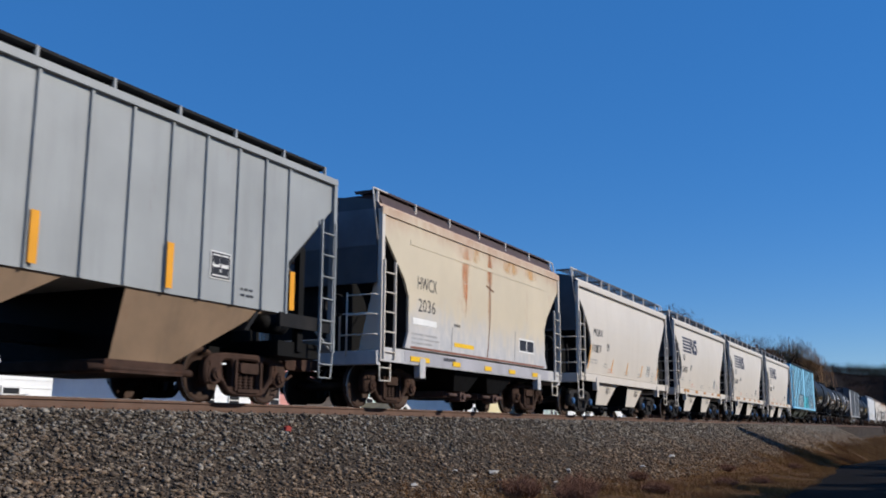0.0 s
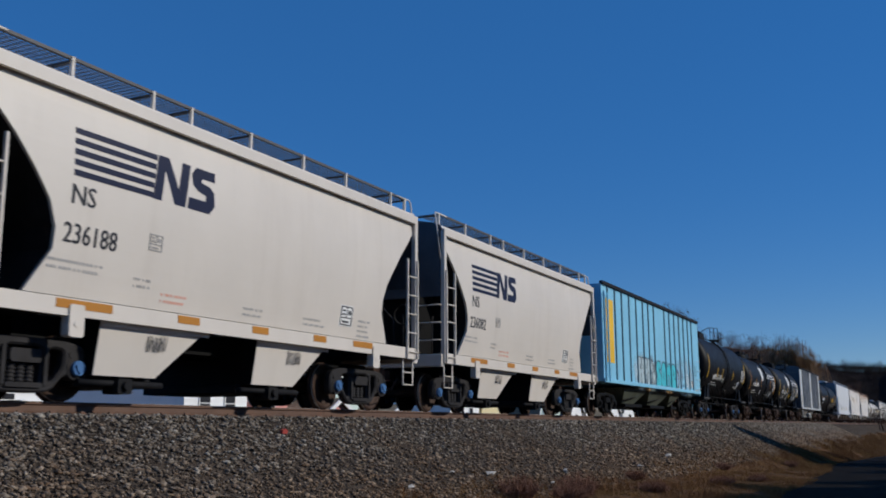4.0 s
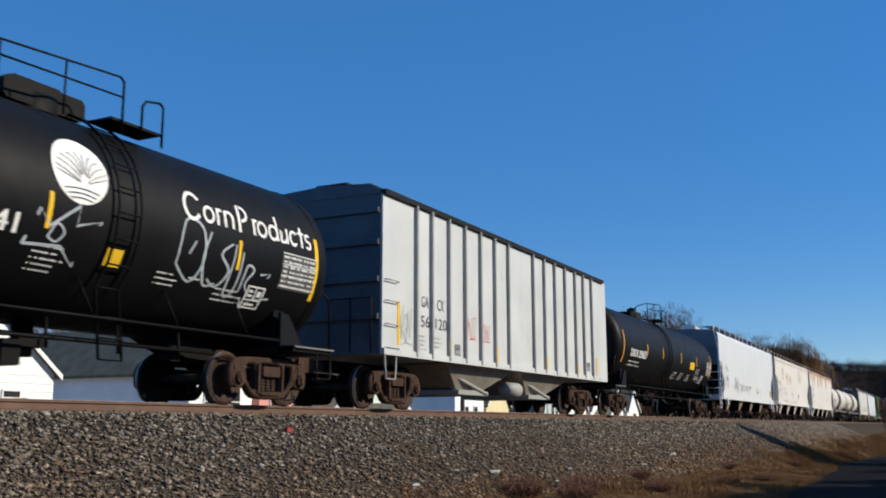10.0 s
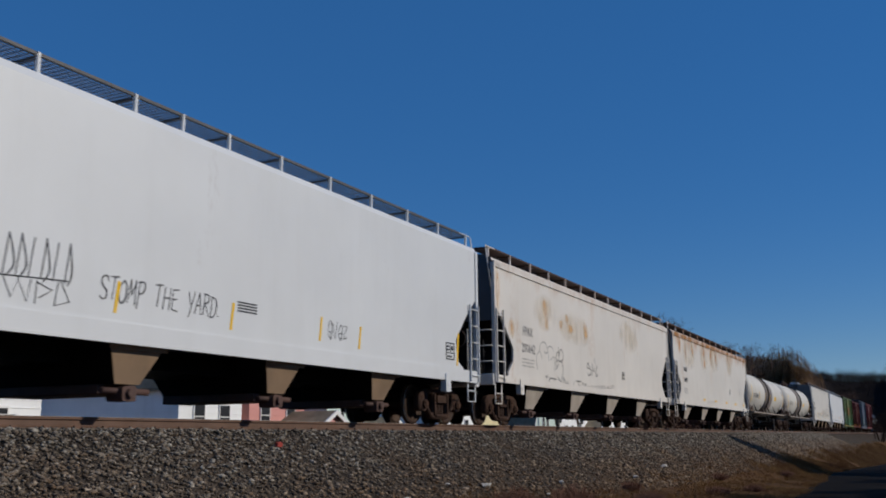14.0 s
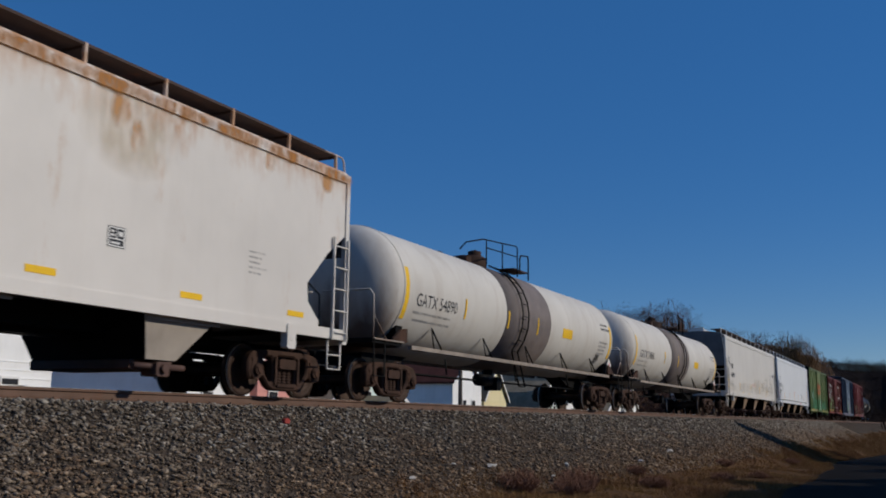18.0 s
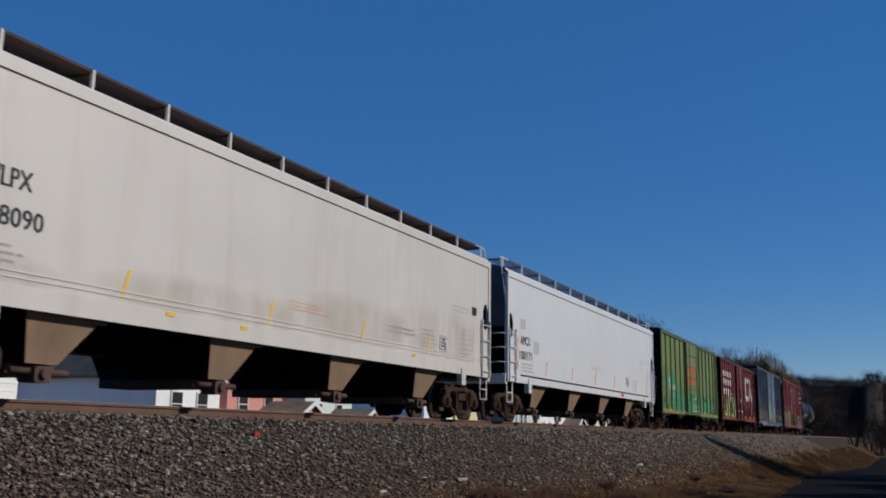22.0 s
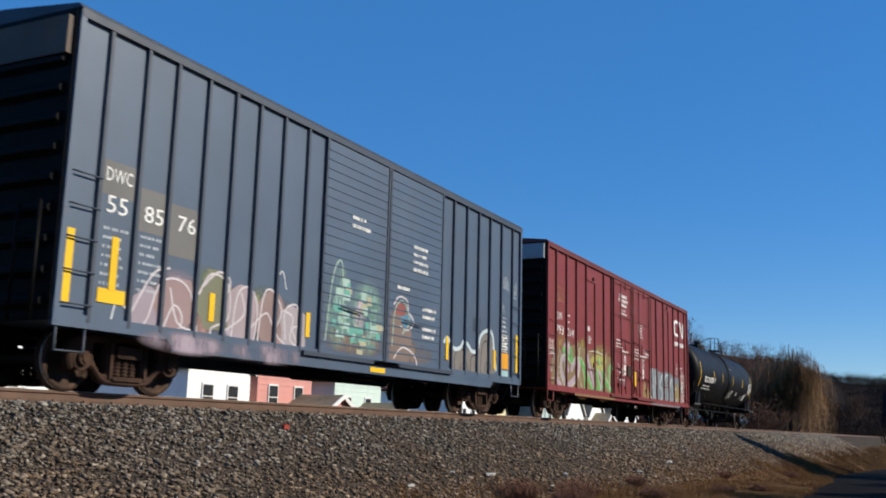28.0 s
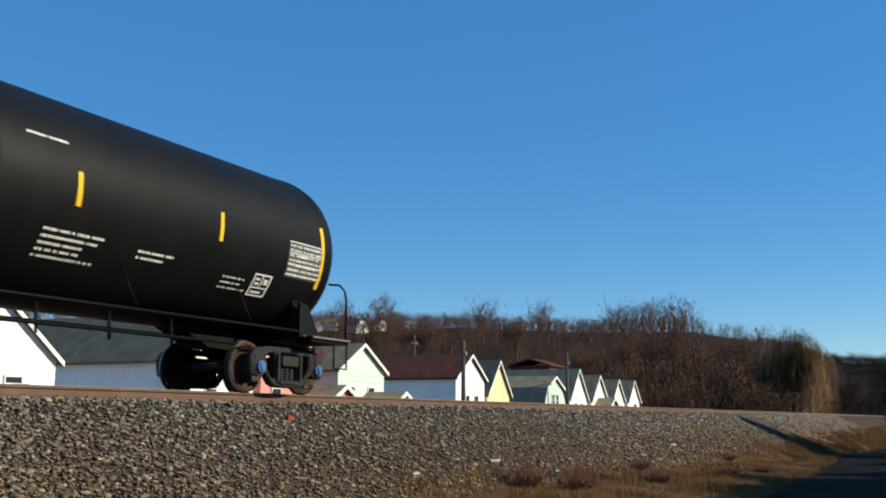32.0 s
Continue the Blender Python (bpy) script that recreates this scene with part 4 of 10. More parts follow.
house("white clapboard gabled house with grey porch roof", 19.6, 26.6, 30, 11, 1.6, 4.4, "white", "dark", [(-1.5, 0.1, 0.9, 1.5), (1.6, 0.4, 0.8, 0.6)], (-2.6, 2.6, 2.6, 0.4, "white"))
house("white gabled house with a long shaded side wall", 34.2, 38.7, 30, 12, 2.1, 4.3, "white", "dark", [(-0.9, 0.2, 0.8, 1.3), (0.9, 0.2, 0.8, 1.3)], (-1.9, 1.9, 2.4, 0.2, "white"))
house("pink clapboard house with white-trimmed windows", 39.3, 44.0, 30, 10, 2.3, 4.6, "pink", "brown", [(-1.1, 0.3, 0.8, 1.4), (1.1, 0.3, 0.8, 1.4)], (-0.2, 2.6, 2.6, 0.95, "pink"))
house("pale mint gabled house with grey porch roof", 46.3, 51.4, 30, 12, 2.1, 3.55, "mint", "dark", [(-1.2, -0.1, 0.7, 1.5), (1.0, -0.1, 0.7, 1.5)], (-0.9, 2.2, 2.4, 0.75, "mint"))
house("white house with a long brown shingle roof", 61.3, 66.1, 30, 16, 2.2, 3.75, "white", "brown", [(-0.6, -0.3, 0.6, 1.5), (0.9, -0.3, 0.6, 1.5)])
house("pale yellow gabled house with dark shuttered windows", 66.6, 70.8, 30, 11, 1.2, 3.6, "yellow", "dark", [(-1.2, -0.3, 0.5, 0.8), (-0.4, -0.3, 0.5, 0.8), (0.4, -0.3, 0.5, 0.8), (1.2, -0.3, 0.5, 0.8)])
house("pale mint barn-like house with a gambrel roof", 77.4, 84.5, 30, 20, -0.6, 2.85, "pale_mint", "grey", [(-0.5, 0.4, 0.5, 1.2), (0.5, 0.4, 0.5, 1.2)], chimney=-1.4, gambrel=True)
house("white narrow gabled house", 84.8, 89.6, 30, 12, 1.2, 3.75, "white", "grey", [(-0.8, -0.2, 0.6, 1.1), (0.9, -0.2, 0.6, 1.1)])
house("white gabled house with tan lower front", 91.0, 95.9, 30, 12, 1.1, 3.4, "white", "grey", [(0.2, 0.3, 0.8, 0.7)], (-1.6, 1.2, 1.5, 1.2, "tan"))
house("white narrow gabled house", 97.6, 101.9, 30, 12, 1.2, 3.2, "white", "grey", [(-0.6, -0.2, 0.6, 1.1), (0.8, -0.2, 0.6, 1.1)])
house("white narrow gabled house, last of the row", 103.4, 107.9, 30, 12, 1.2, 3.3, "white", "grey", [(0.4, -0.2, 0.9, 1.3)])

BARN = paint("dark_red_boards", (0.085, 0.022, 0.018), 0.85, 0, 0.3, 1.5, 0.3, bump=0.3)
barn = tagged(new("barn"), "dark red boarded barn behind the street", "barn")
barn.location = (112.6, 44, -3.45)
part("wall", M().box(-2.4, 2.4, -2.5, 2.5, 0, 9.0), BARN, barn)
for s in (-1, 1):
    part("roof", M().prism([(0, 9.7), (s * 2.8, 8.9), (s * 2.8, 9.05), (0, 9.9)], -2.7, 2.7, "x"), ROOFS["brown"], barn)
GALVCAP = plain("dull_zinc", (0.3, 0.3, 0.3), 0.6, 0.5)
WOODP = paint("grey_pole_wood", (0.07, 0.055, 0.045), 0.9, 0, 0.3, 3, bump=0.3)
for x, y, top in ((59.4, 28.5, 4.5), (80.0, 28.5, 4.9), (92.0, 50.0, 8.0), (-30.0, 28.5, 5.0)):
    ob = tagged(new("utility_pole"), "weathered wooden utility pole", "pole", "utility poles along the street")
    ob.location = (x, y, -3.5)
    part("pole", M().cyl((0, 0, 0), (0, 0, top + 3.5), 0.17, 10, 0.12), WOODP, ob)
    if top > 6:
        part("crossarm", M().box(-0.9, 0.9, -0.06, 0.06, top + 2.6, top + 2.75), WOODP, ob)
    part("pole_cap", M().cyl((0, 0, top + 3.5), (0, 0, top + 3.53), 0.13, 10), GALVCAP, ob)
    part("wire_clamp", M().box(-0.08, 0.08, -0.22, -0.13, top + 2.6, top + 2.85), GALVCAP, ob)


# ---- trees ----
BARK = paint("bare_bark", (0.13, 0.095, 0.078), 0.95, 0, 0.3, 2, bump=0.4)
TWIG = islands("bare_twigs", [(0.118, 0.062, 0.042), (0.148, 0.08, 0.054), (0.172, 0.098, 0.067), (0.132, 0.07, 0.048)], 0.95, 20, 0.1)
WILLOW = islands("willow_twigs", [(0.30, 0.165, 0.07), (0.41, 0.24, 0.095), (0.34, 0.195, 0.08), (0.23, 0.13, 0.065)], 0.9, 20, 0.1)
FIR = islands("dark_fir", [(0.012, 0.02, 0.012), (0.02, 0.035, 0.018), (0.028, 0.04, 0.022)], 0.9, 20, 0.1)


def bare_tree_mesh(rg, high, wide, twigs, droop=0.0, sides=4, limbs=11, thick=0.0028, spread=0.035):
    """Trunk and limbs, and a crown of fine twigs."""
    trunk, crown = M(), M()
    trunk.cyl((0, 0, 0), (rg.uniform(-0.3, 0.3), rg.uniform(-0.3, 0.3), high * 0.5), high * 0.022, sides + 2, high * 0.012, False)
    tips = []
    for _ in range(limbs):
        z0 = high * rg.uniform(0.25, 0.5)
        a, u = rg.uniform(0, 6.28), rg.uniform(0.3, 1.0)
        mid_ = (wide * 0.32 * u * math.cos(a), wide * 0.32 * u * math.sin(a), z0 + high * rg.uniform(0.12, 0.25))
        tip = (wide * 0.5 * u * math.cos(a + 0.3), wide * 0.5 * u * math.sin(a + 0.3), high * (0.98 - 0.4 * u * u) * rg.uniform(0.85, 1.0))
        trunk.cyl((0, 0, z0), mid_, high * 0.007, sides, high * 0.004, False)
        trunk.cyl(mid_, tip, high * 0.004, sides, high * 0.0015, False)
        tips.append((mid_, tip))
    for _ in range(twigs):
        p, q = tips[int(rg.integers(0, len(tips)))]
        k = rg.uniform(0.0, 1.0)
        b = [p[i] + (q[i] - p[i]) * k + rg.normal(0, spread * wide) for i in range(3)]
        l = high * rg.uniform(0.05, 0.14)
        d = [rg.normal(0, 0.6), rg.normal(0, 0.6), rg.uniform(0.2, 1.0) - 2.2 * droop]
        e = [b[i] + d[i] * l * (1.6 if droop else 1.0) for i in range(3)]
        w = high * thick
        crown.add([(b[0] - w, b[1], b[2]), (b[0] + w, b[1], b[2]), tuple(e)], [(0, 1, 2)])
        crown.add([(b[0], b[1] - w, b[2]), (b[0], b[1] + w, b[2]), (e[0] + l * 0.3, e[1], e[2] - l * 0.2)], [(0, 1, 2)])
    return trunk, crown


def tree(label, x, y, high, wide, twigs, crown_mat, name="bare_tree", droop=0.0):
    t, c = bare_tree_mesh(rg, high, wide, twigs, droop, 5, 14, 0.0016, 0.06)
    ob = tagged(new(name), label, "tree")
    ob.location = (x, y, ground_z(x, y) - 0.1)
    part("trunk", t.mesh("trunk", BARK, False), None, ob)
    part("crown", c.mesh("crown", crown_mat, False), None, ob)


def at(az, r):
    return r * math.cos(radians(az)), r * math.sin(radians(az))


# woods on the hill and along its foot
shapes, thin_shapes = [], []
for i in range(14):
    t, c = bare_tree_mesh(rg, 1.0, rg.uniform(0.6, 0.95), 62 if i < 9 else 36, 0.0, 3, 5 if i < 9 else 3, 0.0058 if i < 9 else 0.008, 0.085)
    k = len(t.v)
    v = np.array(t.v + c.v)
    f = [q for q in t.f] + [tuple(i + k for i in q) for q in c.f]
    tri = []
    for q in f:
        tri += [(q[0], q[1], q[2])] + ([(q[0], q[2], q[3])] if len(q) > 3 else [])
    (shapes if i < 9 else thin_shapes).append((v, np.array(tri)))
pts, sizes = [], []


far_pts, far_sizes = [], []


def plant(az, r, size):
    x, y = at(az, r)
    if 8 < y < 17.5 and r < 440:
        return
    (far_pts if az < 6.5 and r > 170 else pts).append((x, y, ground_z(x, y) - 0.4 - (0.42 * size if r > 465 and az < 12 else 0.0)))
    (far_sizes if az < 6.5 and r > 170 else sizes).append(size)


for _ in range(1450):
    az = rg.uniform(7, 54)
    plant(az, rg.uniform(215, 540), rg.uniform(7, 10.5))
for _ in range(800):
    plant(rg.uniform(2.4, 7.4), rg.uniform(215, 440), rg.uniform(6, 9))
for _ in range(900):
    # the far end of the valley, behind the train
    plant(rg.uniform(-4, 6.5), rg.uniform(300, 545), rg.uniform(7, 9.5))
for _ in range(700):
    plant(rg.uniform(-4, 9), rg.uniform(470, 560), rg.uniform(4, 6.5))
for _ in range(420):
    plant(rg.uniform(-3.5, 4.5), rg.uniform(441, 475), rg.uniform(4, 6))
for _ in range(800):
    # scrub along the crest
    plant(rg.uniform(6, 53), rg.uniform(495, 545), rg.uniform(4, 7.5))
for _ in range(600):
    plant(rg.uniform(1.0, 7.0), rg.uniform(490, 540), rg.uniform(2.6, 4.8))
for _ in range(620):
    # thicket along the foot of the hill
    az = rg.uniform(2.3, 17.5)
    plant(az, rg.uniform(165, 215) if az < 11 else rg.uniform(125, 200), rg.uniform(7, 10.5) * (0.6 if az < 5 else 1.0))
for _ in range(330):
    # taller growth before the hill
    az = rg.uniform(7.6, 16.5)
    plant(az, rg.uniform(150, 205), rg.uniform(10.5, 14.5) * (1.0 - 0.05 * max(0.0, 9.0 - az)))
for _ in range(26):
    plant(rg.uniform(7.4, 10.0), rg.uniform(126, 134), rg.uniform(6, 9.5))
for _ in range(420):
    plant(rg.uniform(14, 40), rg.uniform(400, 500), rg.uniform(6.5, 9.5))
for _ in range(110):
    # scrub past the bend of the road
    plant(rg.uniform(-1.5, 2.3), rg.uniform(176, 215), rg.uniform(3.2, 5.2))
for _ in range(110):
    plant(rg.uniform(23.5, 36), rg.uniform(385, 418), rg.uniform(7.5, 11))
for _ in range(70):
    # taller clumps along the skyline
    plant(float(rg.choice([12.4, 13.4, 14.3, 15.2, 16.6, 21.0, 24.5, 30.5, 33.0])) + rg.uniform(-0.5, 0.5), rg.uniform(480, 540), rg.uniform(15, 20))
for _ in range(160):
    plant(rg.uniform(17.5, 50), rg.uniform(75, 150), rg.uniform(4, 6))
tagged(new("woods", scatter("woods", shapes, np.array(pts), np.array(sizes), rg, TWIG, tilt=0.06)), "leafless brown woods on the hillside", "woods", kind="stuff")


# Darker than the other twigs: the far slope's shade is in the colour.
FARTWIG = islands("twigs_with_hill_shade", [(0.022, 0.014, 0.013), (0.036, 0.024, 0.021), (0.045, 0.03, 0.026), (0.028, 0.019, 0.017)], 0.95, 20, 0.1)
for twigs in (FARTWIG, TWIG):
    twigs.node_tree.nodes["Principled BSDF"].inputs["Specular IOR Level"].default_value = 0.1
tagged(new("far_woods", scatter("far_woods", thin_shapes, np.array(far_pts), np.array(far_sizes), rg, FARTWIG, tilt=0.06)), "leafless woods closing the valley behind the train, hill shade in their colour", "woods", kind="stuff")


def willow(label, x, y, high, wide, strands):
    """Trunk and limbs under a dome of long hanging strands."""
    ob = tagged(new("willow_tree"), label, "tree")
    ob.location = (x, y, ground_z(x, y) - 0.1)
    t, _ = bare_tree_mesh(rg, high, wide * 0.8, 1, 0.0, 6)
    part("trunk", t.mesh("trunk", BARK, False), None, ob)
    c = M()
    lobes = [(0, 0, 1.0)] + [(0.3 * wide * math.cos(k * 0.785), 0.3 * wide * math.sin(k * 0.785), rg.uniform(0.66, 0.98)) for k in range(8)] + [(rg.uniform(-0.3, 0.3) * wide, rg.uniform(-0.3, 0.3) * wide, rg.uniform(0.72, 0.97)) for _ in range(4)]
    for _ in range(strands):
        lx, ly, lh = lobes[int(rg.integers(0, len(lobes)))]
        a, u = rg.uniform(0, 6.283), rg.random() ** 0.5
        px, py = lx + 0.24 * wide * u * math.cos(a), ly + 0.24 * wide * u * math.sin(a)
        top = high * lh * (1 - 0.22 * u * u) * rg.uniform(0.9, 1.0)
        low = max(0.3, top - high * (rg.uniform(0.15, 0.5) if rg.random() < 0.6 else rg.uniform(0.5, 1.0)))
        w, dx, dy = 0.04, 0.06 * (px - lx) + rg.uniform(-0.2, 0.2), 0.06 * (py - ly) + rg.uniform(-0.2, 0.2)
        mid_z = top - (top - low) * 0.25
        c.add([(px - w, py, top), (px + w, py + w, top), (px + dx * 2 + w, py + dy * 2, mid_z), (px + dx * 2 - w, py + dy * 2, mid_z), (px + dx * 2.6, py + dy * 2.6, low)], [(0, 1, 2, 3), (3, 2, 4)])
    part("crown", c.mesh("crown", WILLOW, False), None, ob)


x, y = at(7.2, 140)
willow("large golden-brown weeping willow without leaves", x, y, 15.6, 10.0, 3000)
for az, r, hh in ((13.8, 190, 24), (15.8, 200, 21), (12.6, 200, 20), (10.2, 210, 21), (28.0, 300, 22), (22.5, 320, 20), (4.0, 330, 18), (18.2, 240, 20)):
    x, y = at(az, r)
    tree("tall bare grey-brown tree against the sky", x, y, hh, hh * 0.62, 2600, TWIG)


def fir(x, y, high, wide):
    ob = tagged(new("fir_tree"), "unseen evergreen tree added beside the road for its shadow", "tree")
    ob.location = (x, y, ground_z(x, y) - 0.1)
    part("trunk", M().cyl((0, 0, 0), (0, 0, high * 0.95), 0.16, 7, 0.03), BARK, ob)
    m = M()
    for _ in range(2600):
        u = rg.random() ** 0.8
        a, rr = rg.uniform(0, 6.28), wide * 0.5 * (1 - u) ** 0.6 * rg.uniform(0.3, 1.1) + 0.05
        z = high * (0.08 + 0.92 * u)
        p = (rr * math.cos(a), rr * math.sin(a), z)
        d = 0.6 * rg.uniform(0.6, 1.3)
        m.add([p, (p[0] + d * math.cos(a + 0.5), p[1] + d * math.sin(a + 0.5), z - 0.12), (p[0] + d * math.cos(a - 0.4), p[1] + d * math.sin(a - 0.4), z - 0.05), (p[0] + 0.05, p[1], z + 0.16)], [(0, 1, 3), (0, 2, 3), (1, 2, 3)])
    part("crown", m.mesh("crown", FIR, False), None, ob)


# Unseen firs, placed where the shadows on bank and road would come from.
for x, y, hh in ((60.6, -6.5, 11.7), (64.0, -6.8, 9.8), (70.5, -7.0, 8.6), (33.9, -11.5, 10.1), (32.4, -11.8, 9.6), (30.9, -11.5, 9.5), (29.3, -11.6, 9.7), (27.6, -11.5, 9.6), (25.8, -11.6, 9.4)):
    fir(x, y, hh, 7.4 if x == 60.6 else 5.6)
# A row of unseen firs added to shade more of the road.
for k in range(11):
    fir(36.5 + 2.2 * k, -12 + 0.5 * math.sin(k * 2.1), 8.3 + 0.9 * math.sin(k * 1.3), 5.6)

# small white houses high on the hill
for az, r, k, turn, low in ((34.3, 430, 0.8, 0.3, 0.2), (33.5, 436, 1.0, 1.3, -0.3), (31.9, 425, 1.25, 0.5, -0.6), (30.5, 440, 0.85, 0.2, -0.4), (28.6, 448, 0.8, 1.5, -0.9), (27.9, 445, 0.75, 1.2, -1.2), (26.9, 452, 0.6, 0.9, -1.6)):
    x, y = at(az, r)
    z = ground_z(x, y)
    ob = tagged(new("hill_house"), "small white house among the hillside trees", "house", "houses on the hill")
    ob.location, ob.rotation_euler.z, ob.scale = (x, y, z + 1.2 + low), turn - 0.9, (k, k, k)
    part("wall", M().prism([(-2.6, -7), (2.6, -7), (2.6, 1.6), (0, 3.6), (-2.6, 1.6)], -3, 4), HW["white"], ob)
    for s in (-1, 1):
        part("roof", M().prism([(0, 3.65), (s * 2.9, 1.4), (s * 2.9, 1.55), (0, 3.85)], -3.3, 4.3), ROOFS["grey"], ob)
    window(ob, 0, -3.02, 0.0, 0.9, 1.2)


def arc_plate(m, x0, x1, z0, z1, hole, y0, y1):
    """A plate with one oval hole. hole: centre x, centre z, half width, half height."""
    cx, cz, a, b = hole
    up = [(cx + a * math.cos(t * math.pi / 10), cz + b * math.sin(t * math.pi / 10)) for t in range(11)]
    dn = [(cx + a * math.cos(t * math.pi / 10), cz - b * math.sin(t * math.pi / 10)) for t in range(11)]
    m.prism([(x0, z1), (x1, z1), (x1, cz)] + up + [(x0, cz)], y0, y1)
    m.prism([(x0, z0), (x1, z0), (x1, cz)] + dn + [(x0, cz)], y0, y1)


def bend(pts, n=4):
    """A smooth line through the points."""
    out = []
    p = [pts[0]] + list(pts) + [pts[-1]]
    for a, b, c, d in zip(p, p[1:], p[2:], p[3:]):
        for k in range(n):
            t = k / n
            out.append(tuple(0.5 * (2 * b[i] + (c[i] - a[i]) * t + (2 * a[i] - 5 * b[i] + 4 * c[i] - d[i]) * t * t + (3 * b[i] - a[i] - 3 * c[i] + d[i]) * t ** 3) for i in (0, 1)))
    return out + [tuple(pts[-1])]


def ribbon(m, pts, thick, y, wrap=None, taper=0.0):
    """A painted line of even width with round ends."""
    pts = [p for i, p in enumerate(pts) if i == 0 or math.hypot(p[0] - pts[i - 1][0], p[1] - pts[i - 1][1]) > 1e-4]
    n = len(pts)
    if n < 2:
        return
    lft, rgt = [], []
    for i, (a, b) in enumerate(pts):
        (pa, pb), (qa, qb) = pts[max(0, i - 1)], pts[min(n - 1, i + 1)]
        l = math.hypot(qa - pa, qb - pb) or 1
        h = thick / 2 * (1 - taper * abs(2 * i / (n - 1) - 1))
        nx, nz = -(qb - pb) / l * h, (qa - pa) / l * h
        lft.append((a + nx, b + nz)), rgt.append((a - nx, b - nz))
    caps = []
    for (a, b), (c, d) in ((pts[0], pts[1]), (pts[-1], pts[-2])):
        t0, h = math.atan2(b - d, a - c), thick / 2 * (1 - taper)
        caps.append([(a + h * math.cos(t0 + radians(30 * k)), b + h * math.sin(t0 + radians(30 * k))) for k in range(-3, 4)])
    flat = lft + rgt + caps[0] + caps[1]

    def put(px, pz):
        if wrap:
            th = (pz - wrap[0]) / wrap[1]
            return (px, -(wrap[1] + 0.01) * math.cos(th), wrap[0] + (wrap[1] + 0.01) * math.sin(th))
        return (px, y, pz)
    m.add([put(*p) for p in flat], [(i, i + 1, n + i + 1, n + i) for i in range(n - 1)] + [tuple(range(2 * n, 2 * n + 7)), tuple(range(2 * n + 7, 2 * n + 14))])


def sprayed(car, lines, mat, thick, y=-1.497, wrap=None, smooth=True, taper=0.0, name="graffiti_line", label=""):
    m = M()
    for i, l in enumerate(lines):
        ribbon(m, bend(l) if smooth and len(l) > 2 else l, thick, y - 0.0002 * (i % 5), wrap, taper)
    return part(name, m.mesh(name, mat, False), None, car, label)


def area(car, pts, mat, y=-1.496, smooth=True, name="graffiti_fill", label=""):
    """A patch of sprayed paint with the given outline."""
    p = bend(list(pts) + [pts[0]], 3)[:-1] if smooth else pts
    return part(name, M().add([(a, y, b) for a, b in p], [tuple(range(len(p)))]).mesh(name, mat, False), None, car, label)


STROKES = {
    "S": [[(.95, .8), (.7, 1), (.25, .95), (.1, .7), (.45, .52), (.85, .38), (.9, .12), (.5, 0), (.05, .12)]], "T": [[(0, .95), (1, 1)], [(.55, 1), (.42, 0)]],
    "O": [[(.55, 1), (.1, .75), (.05, .25), (.45, 0), (.9, .25), (.9, .75), (.55, 1), (.4, .9)]], "M": [[(0, 0), (.2, 1)], [(.2, 1), (.5, .3)], [(.5, .3), (.9, 1)], [(.9, 1), (1, -.1)]],
    "P": [[(.1, -.2), (.2, 1)], [(.05, .95), (.7, 1), (.95, .75), (.6, .5), (.15, .45)]], "H": [[(.05, 0), (.1, 1)], [(.9, 0), (.95, 1)], [(.05, .5), (.95, .55)]],
    "E": [[(.9, 1), (.1, .95)], [(.1, .95), (.1, .05)], [(.1, .05), (.95, 0)], [(.1, .5), (.7, .55)]], "Y": [[(0, 1), (.45, .45)], [(1, 1.1), (.3, -.15)]],
    "A": [[(0, 0), (.5, 1)], [(.5, 1), (1, 0)], [(.2, .4), (.85, .4)]], "R": [[(.1, 0), (.15, 1)], [(.05, .95), (.75, .95), (.85, .65), (.15, .5)], [(.3, .5), (1, -.05)]],
    "D": [[(.1, 0), (.1, 1)], [(.0, 1), (.7, .9), (.95, .5), (.7, .1), (0, 0)]], "N": [[(.05, 0), (.12, 1)], [(.12, 1), (.85, 0)], [(.85, 0), (.95, 1)]], ".": [[(.1, 0), (.2, .02)]], " ": [],
    "a": [[(.85, .95), (.45, 1), (.12, .75), (.12, .3), (.45, .02), (.8, .3), (.85, .95), (.85, .3), (.98, .0)]], "n": [[(.12, 0), (.12, .95)], [(.12, .7), (.5, 1), (.85, .75), (.88, 0)]],
    "e": [[(.15, .5), (.85, .55), (.8, .85), (.45, 1), (.12, .7), (.12, .3), (.5, 0), (.9, .15)]], "w": [[(.08, 1), (.2, .1), (.45, .1), (.52, .8), (.6, .1), (.85, .15), (.92, 1)]],
}


def handwritten(car, text, x, z, wide, high, mat, thick=0.03, lean=0.0, y=-1.553):
    lines = []
    step = wide / len(text)
    for k, ch in enumerate(text):
        dz = 0.06 * high * math.sin(k * 2.3)
        for l in STROKES[ch]:
            lines.append([(x + step * (k + 0.82 * u) + lean * v * high, z + dz + v * high) for u, v in l])
    return sprayed(car, lines, mat, thick, y, taper=0.35, name="graffiti_tag")


